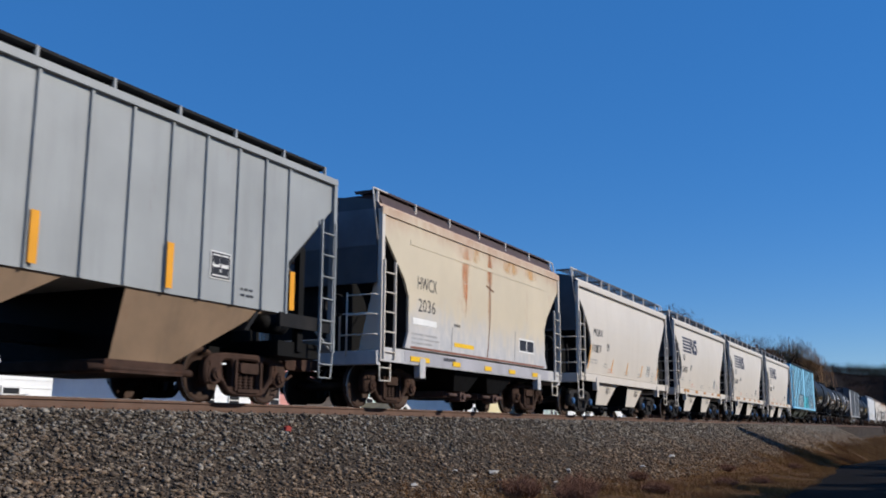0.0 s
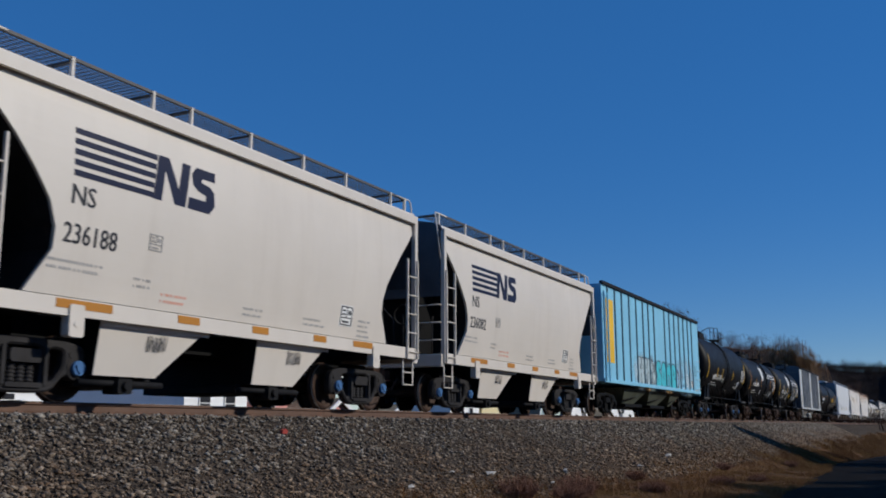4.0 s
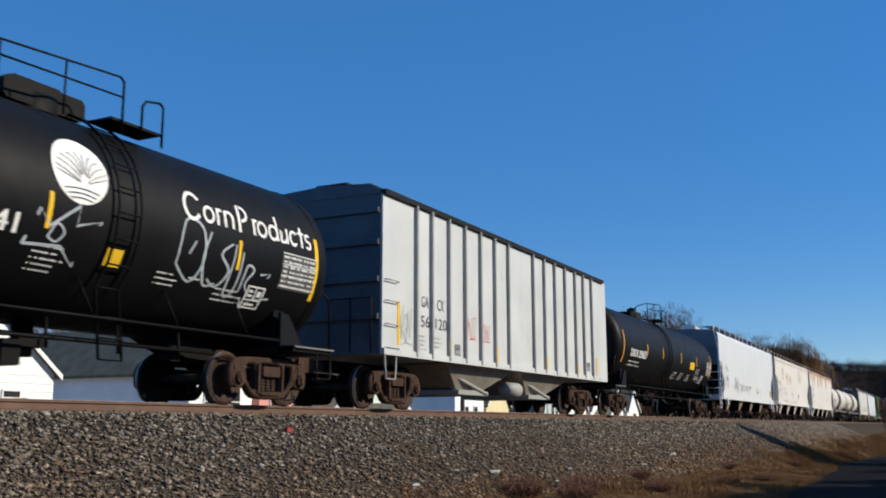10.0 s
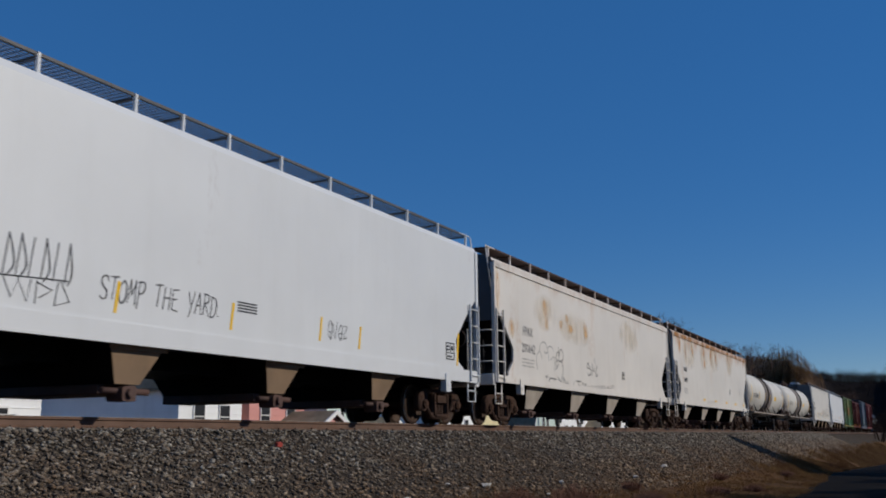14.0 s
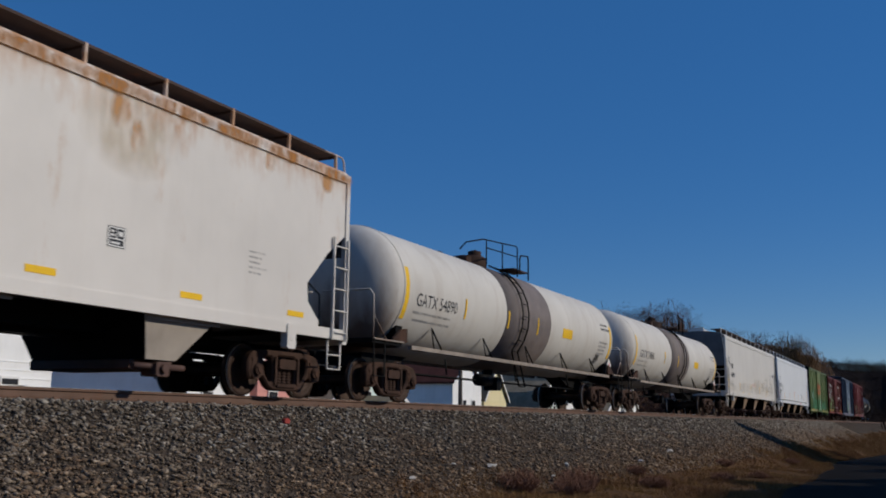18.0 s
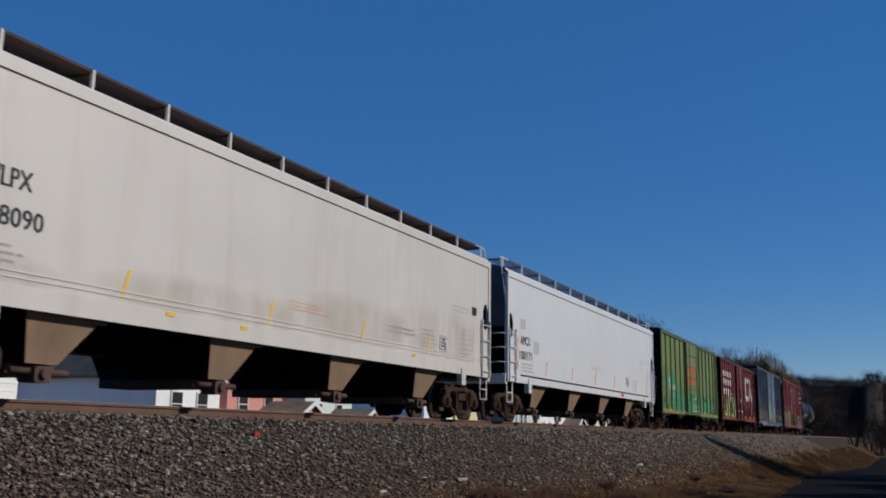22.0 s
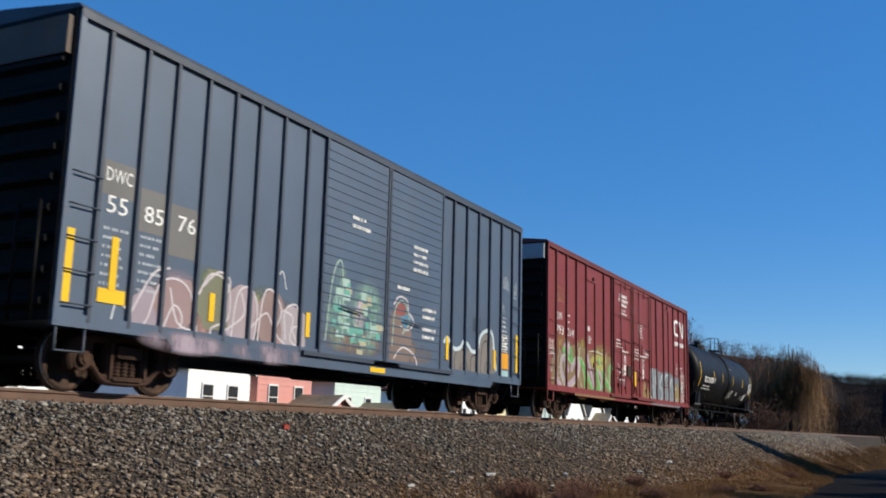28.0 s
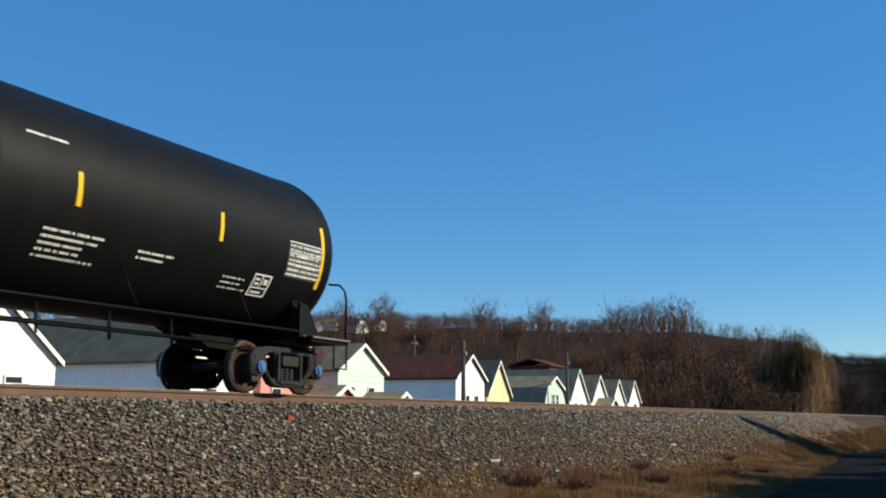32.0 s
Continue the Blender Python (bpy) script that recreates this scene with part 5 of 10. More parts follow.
BUBBLES = {
    "S": ([(.95, .72), (.86, .95), (.45, 1.02), (.1, .88), (.04, .6), (.2, .45), (.03, .28), (.08, .06), (.45, -.02), (.88, .08), (1.0, .35), (.88, .55), (.62, .62)], [[(.95, .7), (.7, .74), (.55, .66)], [(.04, .42), (.3, .44)], [(.3, .25), (.42, .36), (.58, .28), (.5, .15), (.36, .17), (.42, .26)]]),
    "a": ([(.06, .45), (.16, .85), (.5, 1.02), (.88, .92), (1.02, .6), (1.0, .2), (.92, .0), (.72, .08), (.42, -.02), (.12, .1), (.0, .28)], [[(.36, .45), (.5, .6), (.66, .48), (.55, .34), (.42, .4), (.5, .5)], [(.7, .1), (.74, .3)]]),
    "n": ([(.04, .02), (-.02, .6), (.06, .95), (.24, 1.02), (.36, .86), (.62, 1.0), (.92, .86), (1.02, .5), (1.0, .08), (.84, -.03), (.68, .08), (.64, .48), (.5, .56), (.42, .4), (.36, .04), (.2, -.02)], [[(.24, 1.0), (.3, .72)], [(.82, .3), (.84, .12)]]),
    "e": ([(.02, .45), (.12, .84), (.46, 1.02), (.86, .88), (1.0, .58), (.78, .44), (1.0, .3), (.88, .04), (.5, -.02), (.14, .1)], [[(.78, .44), (.5, .42)], [(.36, .6), (.52, .76), (.66, .62), (.52, .52), (.42, .62), (.52, .66)]]),
    "P": ([(.06, .0), (-.02, .6), (.08, .96), (.5, 1.02), (.96, .88), (.98, .54), (.64, .38), (.44, .36), (.4, .04), (.22, -.03)], [[(.4, .72), (.52, .8), (.62, .68), (.48, .62), (.4, .72)]]),
    "O": ([(.0, .45), (.1, .86), (.5, 1.02), (.9, .86), (1.0, .48), (.88, .1), (.5, -.03), (.1, .1)], [[(.36, .3), (.4, .5), (.56, .48), (.6, .28), (.48, .16), (.36, .3)], [(.5, .74), (.66, .76)]]),
    "w": ([(-.02, .88), (.12, 1.02), (.28, .88), (.32, .45), (.42, .8), (.56, .74), (.62, .42), (.74, .96), (.94, 1.02), (1.02, .8), (.84, .08), (.64, -.02), (.5, .2), (.34, -.02), (.14, .08)], [[(.42, .8), (.46, .5)], [(.86, .8), (.8, .55)]]),
}


def bubble_letters(car, spans, z0, z1, fill, y, lean=0.0):
    """Puffed lettering: filled shapes with a dark outline and a few inner lines. spans: (shape, left, right)."""
    for k, (ch, a, b) in enumerate(spans):
        edge, inner = BUBBLES[ch]

        def put(p):
            return (a + (b - a) * p[0] + lean * p[1], z0 + (z1 - z0) * p[1])
        yy = y - 0.0012 * k
        outline = [put(p) for p in edge]
        area(car, outline, fill, yy, name="graffiti_fill")
        sprayed(car, [outline + outline[:1]], INK, 0.05, yy - 0.0004, name="graffiti_outline")
        sprayed(car, [[put(p) for p in l] for l in inner], INK, 0.032, yy - 0.0007, taper=0.4, name="graffiti_line")


def scrawl(car, x, z, wide, high, mat, seed, y=-1.553, thick=0.035, wrap=None, loops=3):
    """A quick sprayed tag: slanted uprights, hooks and loops over a base line; no letters."""
    rg = random.Random(seed)
    n = max(2, loops)
    w = wide / n
    lines = []
    for k in range(n):
        a, b = x + w * k, x + w * (k + 0.85)
        kind = rg.choice("uhlzv")
        t = z + high * rg.uniform(0.8, 1.0)
        o = z + high * rg.uniform(0.0, 0.2)
        if kind == "u":
            lines.append([(a, t), (a + 0.15 * w, o + 0.1 * high), (a + 0.5 * w, o), (b - 0.1 * w, o + 0.3 * high), (b, t)])
        elif kind == "h":
            lines.append([(a + 0.25 * w, t), (a, o)]), lines.append([(a + 0.1 * w, z + 0.5 * high), (a + 0.5 * w, z + 0.68 * high), (b - 0.1 * w, z + 0.4 * high), (b, o)])
        elif kind == "l":
            lines.append([(a, z + 0.45 * high), (a + 0.5 * w, t), (b, z + 0.6 * high), (a + 0.55 * w, o), (a + 0.1 * w, z + 0.35 * high), (b, z + 0.4 * high)])
        elif kind == "z":
            lines.append([(a, t), (b, t)]), lines.append([(b, t), (a, o)]), lines.append([(a, o), (b, o + 0.1 * high)])
        else:
            lines.append([(a, t), (a + 0.45 * w, o)]), lines.append([(a + 0.45 * w, o), (b, t + 0.1 * high)])
    if high > 0.4:
        lines.append([(x + 0.1 * wide, z - 0.06 * high), (x + 0.5 * wide, z + 0.02 * high), (x + wide, z - 0.02 * high)])
    return sprayed(car, lines, mat, thick, y, wrap, taper=0.4, name="graffiti_tag")


def inspection_label(car, x, z, s, mat, back=None, wrap=None, y=-1.5545):
    """The small framed inspection stencil."""
    if back:
        patch(car, "stencil_panel", x, x + s, z, z + s * 0.9, back, wrap, y)
    e = 0.006
    for a, b, c, d in ((0.04, 0.96, 0.04, 0.1), (0.04, 0.96, 0.9, 0.96), (0.04, 0.1, 0.04, 0.96), (0.9, 0.96, 0.04, 0.96), (0.48, 0.53, 0.42, 0.92), (0.08, 0.92, 0.38, 0.43), (0.18, 0.4, 0.52, 0.62), (0.18, 0.36, 0.7, 0.8), (0.62, 0.82, 0.56, 0.78), (0.2, 0.7, 0.17, 0.26)):
        patch(car, "stencil_bar", x + a * s, x + b * s, z + c * s * 0.9, z + d * s * 0.9, mat, (wrap[0], wrap[1] + e) if wrap else None, y - 0.004)


def tank_car(name, label, mid, trucks, half, radius, zc, body, gear, cap=None, sill=1.02, long_sill=False, band=None, rail=BLACK, dome=BLACK, shift=0.0, hood=False, head=(0.38, 0.6, 0.52), hood_at=0.0, climb=0.42, gate=0.67, dome_at=0.0):
    """A tank car: barrel with dished heads on a stub or full sill, dome platform with rails, ladder, end handrails."""
    car, h, mid = new_car(name, label, "tank car", trucks[0] - 1.75, trucks[1] + 1.75, trucks, gear, cap, True)
    r = radius
    prof = []
    for k in range(13):
        a = math.pi / 2 * k / 12
        prof.append((-half - head[0] * r * math.cos(a) ** head[1], r * math.sin(a) ** head[2]))
    prof = prof + [(-x, q) for x, q in reversed(prof)]
    part("tank_barrel", M().lathe(prof, 0, zc, 56), body, car)
    for s in (-1, 1):
        part("head_seam", M().lathe([(s * half - 0.03, r), (s * half - 0.025, r + 0.012), (s * half + 0.025, r + 0.012), (s * half + 0.03, r)], 0, zc, 56), body, car)
    if band:
        a, b, bm_ = band
        part("grey_band", M().lathe([(a, r), (a, r + 0.006), (b, r + 0.006), (b, r)], 0, zc, 56), bm_, car, "dark grey band round the barrel")
    tx = [t - mid for t in trucks]
    for s, t in ((-1, tx[0]), (1, tx[1])):
        # saddle over the truck
        sad = [(-1.2, sill - 0.05), (1.2, sill - 0.05), (1.25, zc - r * 0.6), (1.0, zc - r * 0.68), (0.5, zc - r * 0.88), (-0.5, zc - r * 0.88), (-1.0, zc - r * 0.68), (-1.25, zc - r * 0.6)]
        part("tank_saddle", M().prism(sad, t - 0.14, t + 0.14, "x"), body if not long_sill else rail, car)
        part("saddle_wing", M().prism([(t - s * 0.12, sill + 0.05), (t + s * 0.55, sill + 0.05), (t + s * 0.5, sill + 0.12), (t + s * 0.12, zc - r * 0.66), (t - s * 0.12, zc - r * 0.64)], -1.4, -1.34), body if not long_sill else RUST, car)
        part("end_platform", M().box(min(t + s * 0.2, t + s * 1.48), max(t + s * 0.2, t + s * 1.48), -1.45, 1.45, sill - 0.05, sill + 0.05), rail, car)
        part("platform_edge", M().box(min(t + s * 0.2, t + s * 1.48), max(t + s * 0.2, t + s * 1.48), -1.5, -1.45, sill + 0.015, sill + 0.05), EDGE if not long_sill else PALERUST, car)
        e = t + s * 1.42
        m = M()
        if not long_sill:
            for y in (-1.42, 1.42):
                part("end_handrail", M().tube([(t + s * 1.0, y * 0.9, sill + 1.12), (e - s * 0.25, y, sill + 1.12), (e - s * 0.06, y, sill + 1.02), (e, y, sill + 0.85), (e, y, sill)], 0.022), rail, car)
        for y in (-1.42, 1.42) if long_sill else ():
            m.tube([(e, y, sill), (e, y, sill + 0.95), (e, y * 0.93, sill + 1.08), (e, y * 0.1, sill + 1.08)], 0.024)
            m.tube([(e, y, sill + 0.55), (e - s * 0.6, y, sill + 0.02)], 0.018)
        if long_sill:
            part("end_handrail", m, body, car)
        part("step", M().tube([(e - s * 0.45, -1.45, sill), (e - s * 0.45, -1.45, 0.5), (e, -1.45, 0.5), (e, -1.45, sill)], 0.02), rail, car)
    ends = (tx[0] + 0.2, tx[1] - 0.2)
    rz = zc - r * 0.62 if not long_sill else sill - 0.02
    ry = -r * 0.8 if not long_sill else -1.42
    m = M()
    for s in (-1, 1):
        if long_sill:
            m.box(ends[0], ends[1], s * 1.42 - 0.05, s * 1.42 + 0.05, sill - 0.09, sill)
        else:
            m.cyl((ends[0], s * 1.42, sill + 0.11), (ends[1], s * 1.42, sill + 0.11), 0.025)
    part("side_rail", m, rail if not long_sill else PALERUST, car)
    for k in range(5):
        x = ends[0] + (ends[1] - ends[0]) * (k + 0.5) / 5
        m = M()
        if long_sill:
            m.cyl((x + 0.1, -1.42, sill), (x - 0.14, -r * 0.86, zc - r * 0.55), 0.022).cyl((x - 0.3, -1.42, sill), (x - 0.14, -r * 0.86, zc - r * 0.55), 0.016)
        else:
            m.cyl((x, -1.42, sill + 0.11), (x - 0.22, -r * 0.8, zc - r * 0.6), 0.014)
        part("rail_bracket", m, rail, car)
    for s, t in ((-1, tx[0]), (1, tx[1])):
        part("stub_sill", M().prism([(t, 0.74), (t - s * 1.3, 0.8), (t - s * 2.3, zc - r + 0.1), (t, zc - r + 0.2)], -0.28, 0.28), BLACK, car)
    # pipes and brake gear below
    m = M().cyl((tx[0] + 0.8, -0.75, 0.86), (tx[1] - 0.8, -0.75, 0.86), 0.03)
    if long_sill:
        m = M().cyl((tx[0] + 0.8, -0.45, 0.7), (tx[1] - 0.8, -0.45, 0.7), 0.03)
    x = tx[0] + (1.6 if not long_sill else 3.4)
    while x < tx[1] - 1.4:
        m.cyl((x, -0.75, 0.72 if not long_sill else 0.75), (x, -0.7, 1.15), 0.025)
        x += 1.35 if not long_sill else 4.6
    part("brake_pipe", m, BLACK, car)
    part("brake_cylinder", M().lathe([(-0.4, 0.0), (-0.36, 0.17), (0.36, 0.17), (0.4, 0.0)], -0.5, 0.72, 14, "x", cx=-1.4).box(-0.9, -0.6, -0.72, -0.3, 0.45, 0.8), BLACK, car)
    part("bottom_outlet", M().cyl((0.0, 0, zc - r - 0.45), (0.0, 0, zc - r + 0.05), 0.16, 12).box(-0.25, 0.25, -0.25, 0.25, zc - r - 0.32, zc - r - 0.2), rail, car)
    # dome platform
    zt = zc + r
    dm = []
    dm.append(part("dome", M().lathe([(-0.05, 0.55), (0.2, 0.55), (0.25, 0.48), (0.3, 0.0)], 0, zt - 0.03, 24, "z"), dome, car))
    if hood:
        dm.append(part("valve_hood", M().box(hood_at - 0.85, hood_at + 0.62, -0.5, 0.5, zt - 0.04, zt + 0.3, 0.07), dome, car))
        dm.append(part("hood_lid", M().box(hood_at - 0.6, hood_at + 0.35, -0.3, 0.3, zt + 0.3, zt + 0.42, 0.06), dome, car))
    else:
        dm.append(part("valve_box", M().box(-0.75, -0.25, -0.32, 0.32, zt - 0.02, zt + (0.22 if not long_sill else 0.16), 0.06), dome, car))
    dm.append(part("vent_valve", M().lathe([(-0.2, 0.2), (0.18, 0.2), (0.24, 0.0)], -0.05, zt + 0.26, 14, "z", cx=0.35), dome, car))
    for s in (-1, 1):
        dm.append(part("platform_grating", M().box(0.62, 1.66, s * 0.95 - 0.24, s * 0.95 + 0.24, zt - 0.1, zt - 0.06), dome, car))
        m = M()
        y = s * 1.22
        m.tube([(-2.3, y * 0.7, zt + 0.05), (-2.3, y * 0.85, zt + 0.22), (-1.6, y, zt + 0.4), (0.72, y, zt + 0.58), (0.8, y, zt + 0.52), (0.8, y, zt - 0.3)], 0.02)
        m.tube([(-1.4, y, zt + 0.2), (0.8, y, zt + 0.28)], 0.016)
        m.tube([(1.65 - gate, y, zt - 0.1), (1.65 - gate, y, zt + 0.26), (1.73 - gate, y, zt + 0.36), (1.58, y, zt + 0.42), (1.65, y, zt + 0.36), (1.65, y, zt - 0.3)], 0.022)
        for x, up in ((-1.4, 0.41), (-0.3, 0.5)):
            m.tube([(x, y, zt + up), (x, y, zt - 0.3)], 0.018)
        dm.append(part("platform_railing", m, rail, car))
    # side ladder that follows the barrel
    stiles = []
    for x in (climb, climb + 0.44):
        pts = [(x, -1.42, 0.55)]
        for k in range(9):
            a = radians(-40 + 14 * k)
            pts.append((x, -(r + 0.09) * math.cos(a), zc + (r + 0.09) * math.sin(a)))
        stiles.append(M().tube(pts, 0.024))
    lad = part("ladder", stiles[0], rail, car)
    part("stile", stiles[1], rail, lad)
    rung = M().cyl((climb, 0, 0), (climb + 0.44, 0, 0), 0.014).mesh("rung", rail)
    for a in [radians(-40 + 13 * k) for k in range(9)]:
        part("rung", rung, None, lad).location = (0, -(r + 0.09) * math.cos(a), zc + (r + 0.09) * math.sin(a))
    for z in (0.55, 0.85, 1.15):
        part("rung", rung, None, lad).location = (0, -1.42, z)
    dm.append(lad)
    for o in dm:
        o.location.x = shift + (dome_at if o.name.startswith(("dome", "valve_box", "vent_valve")) else 0.0)
    return car, mid, (zc, r)


def ribbed_car(name, label, x0, x1, trucks, body, rib_mat, z_top, z_sill, ribs, gear, rib_w=0.1, roof=0.0, end_mat=None, cap=None, rib_deep=0.09, slant=None):
    """A car with flat sheets and outside posts. slant: (inset, height) where its lower ends slope."""
    car, h, mid = new_car(name, label, "railcar", x0, x1, trucks, gear, cap)
    em = end_mat or body
    cut = slant or [(0.0, z_sill)]
    out = [(-h, z_top), (h, z_top)] + [(h - i, z) for i, z in cut] + [(-h + i, z) for i, z in reversed(cut)]
    part("body", M().prism(out, -1.49, 1.49), body, car)
    for x in ribs:
        for s in (-1, 1):
            part("side_post", M().prism([(x - mid - rib_w / 2, s * 1.48), (x - mid - rib_w * 0.32, s * (1.48 + rib_deep)), (x - mid + rib_w * 0.32, s * (1.48 + rib_deep)), (x - mid + rib_w / 2, s * 1.48)], z_sill, z_top, "z"), rib_mat, car)
    for s in (-1, 1):
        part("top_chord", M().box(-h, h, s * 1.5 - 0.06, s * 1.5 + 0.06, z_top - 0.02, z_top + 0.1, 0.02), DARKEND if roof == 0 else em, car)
        if not slant:
            part("bottom_sill", M().box(-h, h, s * 1.5 - 0.05, s * 1.5 + 0.05, z_sill - 0.04, z_sill + 0.1, 0.02), body, car)
    if roof:
        part("roof", M().prism([(-1.55, z_top), (-1.2, z_top + roof * 0.75), (0, z_top + roof), (1.2, z_top + roof * 0.75), (1.55, z_top)], -h, h, "x"), em, car)
    return car, h, mid


def box_car(name, label, x0, x1, trucks, body, post_mat, z_top, z_sill, posts, doors, gear=RUST, end_mat=BLACK, sill=None, roof_mat=None, cap=None, ribbed_doors=False, door_y=-1.575, rails=(), rods=(0.2, 0.82)):
    """A box car: sheets between posts, sliding or plug doors, corrugated ends, ladders."""
    car, h, mid = new_car(name, label, "boxcar", x0, x1, trucks, gear, cap)
    part("body", M().box(-h, h, -1.49, 1.49, z_sill, z_top), body, car)
    part("roof", M().prism([(-1.56, z_top), (-1.5, z_top + 0.07), (0, z_top + 0.24), (1.5, z_top + 0.07), (1.56, z_top)], -h - 0.02, h + 0.02, "x"), roof_mat or body, car)
    for x in posts:
        for s in (-1, 1):
            part("side_post", M().prism([(x - mid - 0.05, s * 1.485), (x - mid - 0.03, s * 1.545), (x - mid + 0.03, s * 1.545), (x - mid + 0.05, s * 1.485)], z_sill + 0.02, z_top - 0.06, "z"), post_mat, car)
    for s in (-1, 1):
        part("top_chord", M().box(-h, h, s * 1.52 - 0.035, s * 1.52 + 0.035, z_top - 0.12, z_top + 0.02, 0.02), post_mat, car)
        part("bottom_chord", M().box(-h, h, s * 1.51 - 0.03, s * 1.51 + 0.03, z_sill - 0.06, z_sill + 0.12, 0.02), body, car)
        for e in (-1, 1):
            part("corner_post", M().box(e * (h - 0.05) - 0.05, e * (h - 0.05) + 0.05, s * 1.5 - 0.05, s * 1.5 + 0.05, z_sill, z_top), body, car)
    if sill:
        a, b, low = sill
        for s in (-1, 1):
            part("side_sill", M().prism([(a - mid, z_sill), (b - mid, z_sill), (b - mid - 0.25, low), (a - mid + 0.25, low)], s * 1.5 - 0.035, s * 1.5 + 0.035), body, car)
    for e in (-1, 1):
        wall = part("end_wall", M().box(min(e * h, e * (h + 0.03)), max(e * h, e * (h + 0.03)), -1.5, 1.5, z_sill, z_top), end_mat, car, "corrugated end wall")
        rib = M().prism([(e * (h + 0.02), -0.12), (e * (h + 0.11), -0.03), (e * (h + 0.11), 0.03), (e * (h + 0.02), 0.12)], -1.38, 1.38).mesh("end_rib", end_mat)
        z = z_sill + 0.25
        while z < z_top - 0.2:
            part("end_rib", rib, None, wall).location.z = z
            z += 0.42
        part("step", M().tube([(e * (h - 0.6), -1.5, z_sill), (e * (h - 0.6), -1.5, 0.5), (e * (h - 0.1), -1.5, 0.5), (e * (h - 0.1), -1.5, z_sill)], 0.022), post_mat, car)
        part("end_ladder", M().cyl((e * (h + 0.16), -1.3, z_sill), (e * (h + 0.16), -1.3, z_sill + 1.6), 0.025).cyl((e * (h + 0.16), -0.9, z_sill), (e * (h + 0.16), -0.9, z_sill + 1.6), 0.025), end_mat, car)
    for a, b in doors:
        a, b = a - mid, b - mid
        y = door_y
        door = part("door", M().box(a, b, y, -1.5, z_sill + 0.1, z_top - 0.14), body, car)
        for x in (a - 0.06, b):
            part("door_frame", M().box(x, x + 0.06, y - 0.02, -1.5, z_sill, z_top - 0.1), post_mat, door)
        n = 22 if ribbed_doors else 6
        for k in range(1, n):
            z = z_sill + 0.1 + (z_top - z_sill - 0.24) * k / n
            if rails:
                if k > len(rails):
                    break
                z = rails[k - 1]
            part("door_rib", M().box(a + 0.03, b - 0.03, y - (0.012 if ribbed_doors else 0.025), y, z - (0.012 if ribbed_doors else 0.022), z + (0.012 if ribbed_doors else 0.022), 0.006), post_mat if not ribbed_doors else body, door)
        m = M()
        for x in [a + (b - a) * u for u in rods]:
            m.cyl((x, y - 0.05, z_sill + 0.1), (x, y - 0.05, z_top - 0.2), 0.02)
            m.box(x - 0.06, x + 0.06, y - 0.07, y, z_sill + 0.7, z_sill + 0.85)
        if rods:
            part("locking_bar", m, post_mat, door)
        part("door_handle", M().cyl((a + (b - a) * 0.25, y - 0.06, z_sill + 1.0), (a + (b - a) * 0.6, y - 0.06, z_sill + 0.95), 0.018), post_mat, door)
        part("door_track", M().box(a - 0.6, b + 0.6, -1.6, -1.5, z_sill - 0.02, z_sill + 0.06), post_mat, car)
    grabs(car, -h + 0.1, -h + 0.62, [z_sill + 0.25 + 0.45 * k for k in range(5)], post_mat, -1.53)
    grabs(car, h - 0.62, h - 0.1, [z_sill + 0.25 + 0.45 * k for k in range(5)], post_mat, -1.53)
    part("brake_gear", M().cyl((-h * 0.4, -0.6, 0.62), (h * 0.4, -0.6, 0.62), 0.03).box(-0.8, 0.2, -0.8, -0.2, 0.5, 0.85), BLACK, car)
    return car, h, mid


def end_number(car, text, x, z, wide=1.4, high=0.2):
    """Lettering on the car's leading end."""
    uv, faces = GLYPHS[text]
    m = M().add([(x, 0.2 - wide / 2 + (0.5 - u) * wide, z + v * high) for u, v in uv], faces)
    return part("lettering", m.mesh("lettering", WHITE, False), None, car)


def full_width(car):
    """Brings the sheets and posts out to the full loading width."""
    for o in car.children:
        if not o.name.startswith(("truck", "coupler", "centre_sill")):
            o.scale.y = 1.034


# ---- the train, car by car from its front ----
GREY_HOP = paint("grey_car_paint", (0.31, 0.325, 0.33), 0.55, 0, 0.12, 0.8, 0.12, grime=0.25)
PLUM = paint("dark_plum_brown", (0.055, 0.028, 0.03), 0.7, 0, 0.3, 2, 0.3)
CREAM = paint("rust_stained_cream_paint", (0.62, 0.53, 0.385), 0.6, 0, 0.12, 0.5, 0.25, (0.42, 0.22, 0.12), 0.12, (0.42, 0.34, 0.27))
# bleached grey low down and salmon-pink stains under the eaves, both with ragged edges
nt = CREAM.node_tree
bs = nt.nodes["Principled BSDF"]
co = nt.nodes.new("ShaderNodeTexCoord").outputs["Object"]
xyz = nt.nodes.new("ShaderNodeSeparateXYZ")
link(nt, co, xyz.inputs[0])
zz = nt.nodes.new("ShaderNodeMath")
zz.operation = "ADD"
link(nt, xyz.outputs[2], zz.inputs[0])
link(nt, times_(nt, noise_node(nt, co, 0.9, 5, (1, 1, 0.3), 0.6), 1.4), zz.inputs[1])
c_ = blend(nt, times_(nt, ramp(nt, zz.outputs[0], 3.0, 2.2), 0.85), bs.inputs["Base Color"].links[0].from_socket, (0.55, 0.54, 0.55))
c_ = blend(nt, times_(nt, ramp(nt, zz.outputs[0], 4.5, 5.0), 0.4), c_, (0.46, 0.24, 0.17))
link(nt, c_, bs.inputs["Base Color"])
PALE = paint("pale_grey_paint", (0.66, 0.60, 0.525), 0.5, 0, 0.07, 0.5, 0.0, grime=0.18, grime_col=(0.36, 0.29, 0.22))
GREYWHT = paint("dusty_off_white_paint", (0.62, 0.59, 0.545), 0.5, 0, 0.08, 0.5, 0.0, grime=0.3, grime_col=(0.36, 0.30, 0.24))
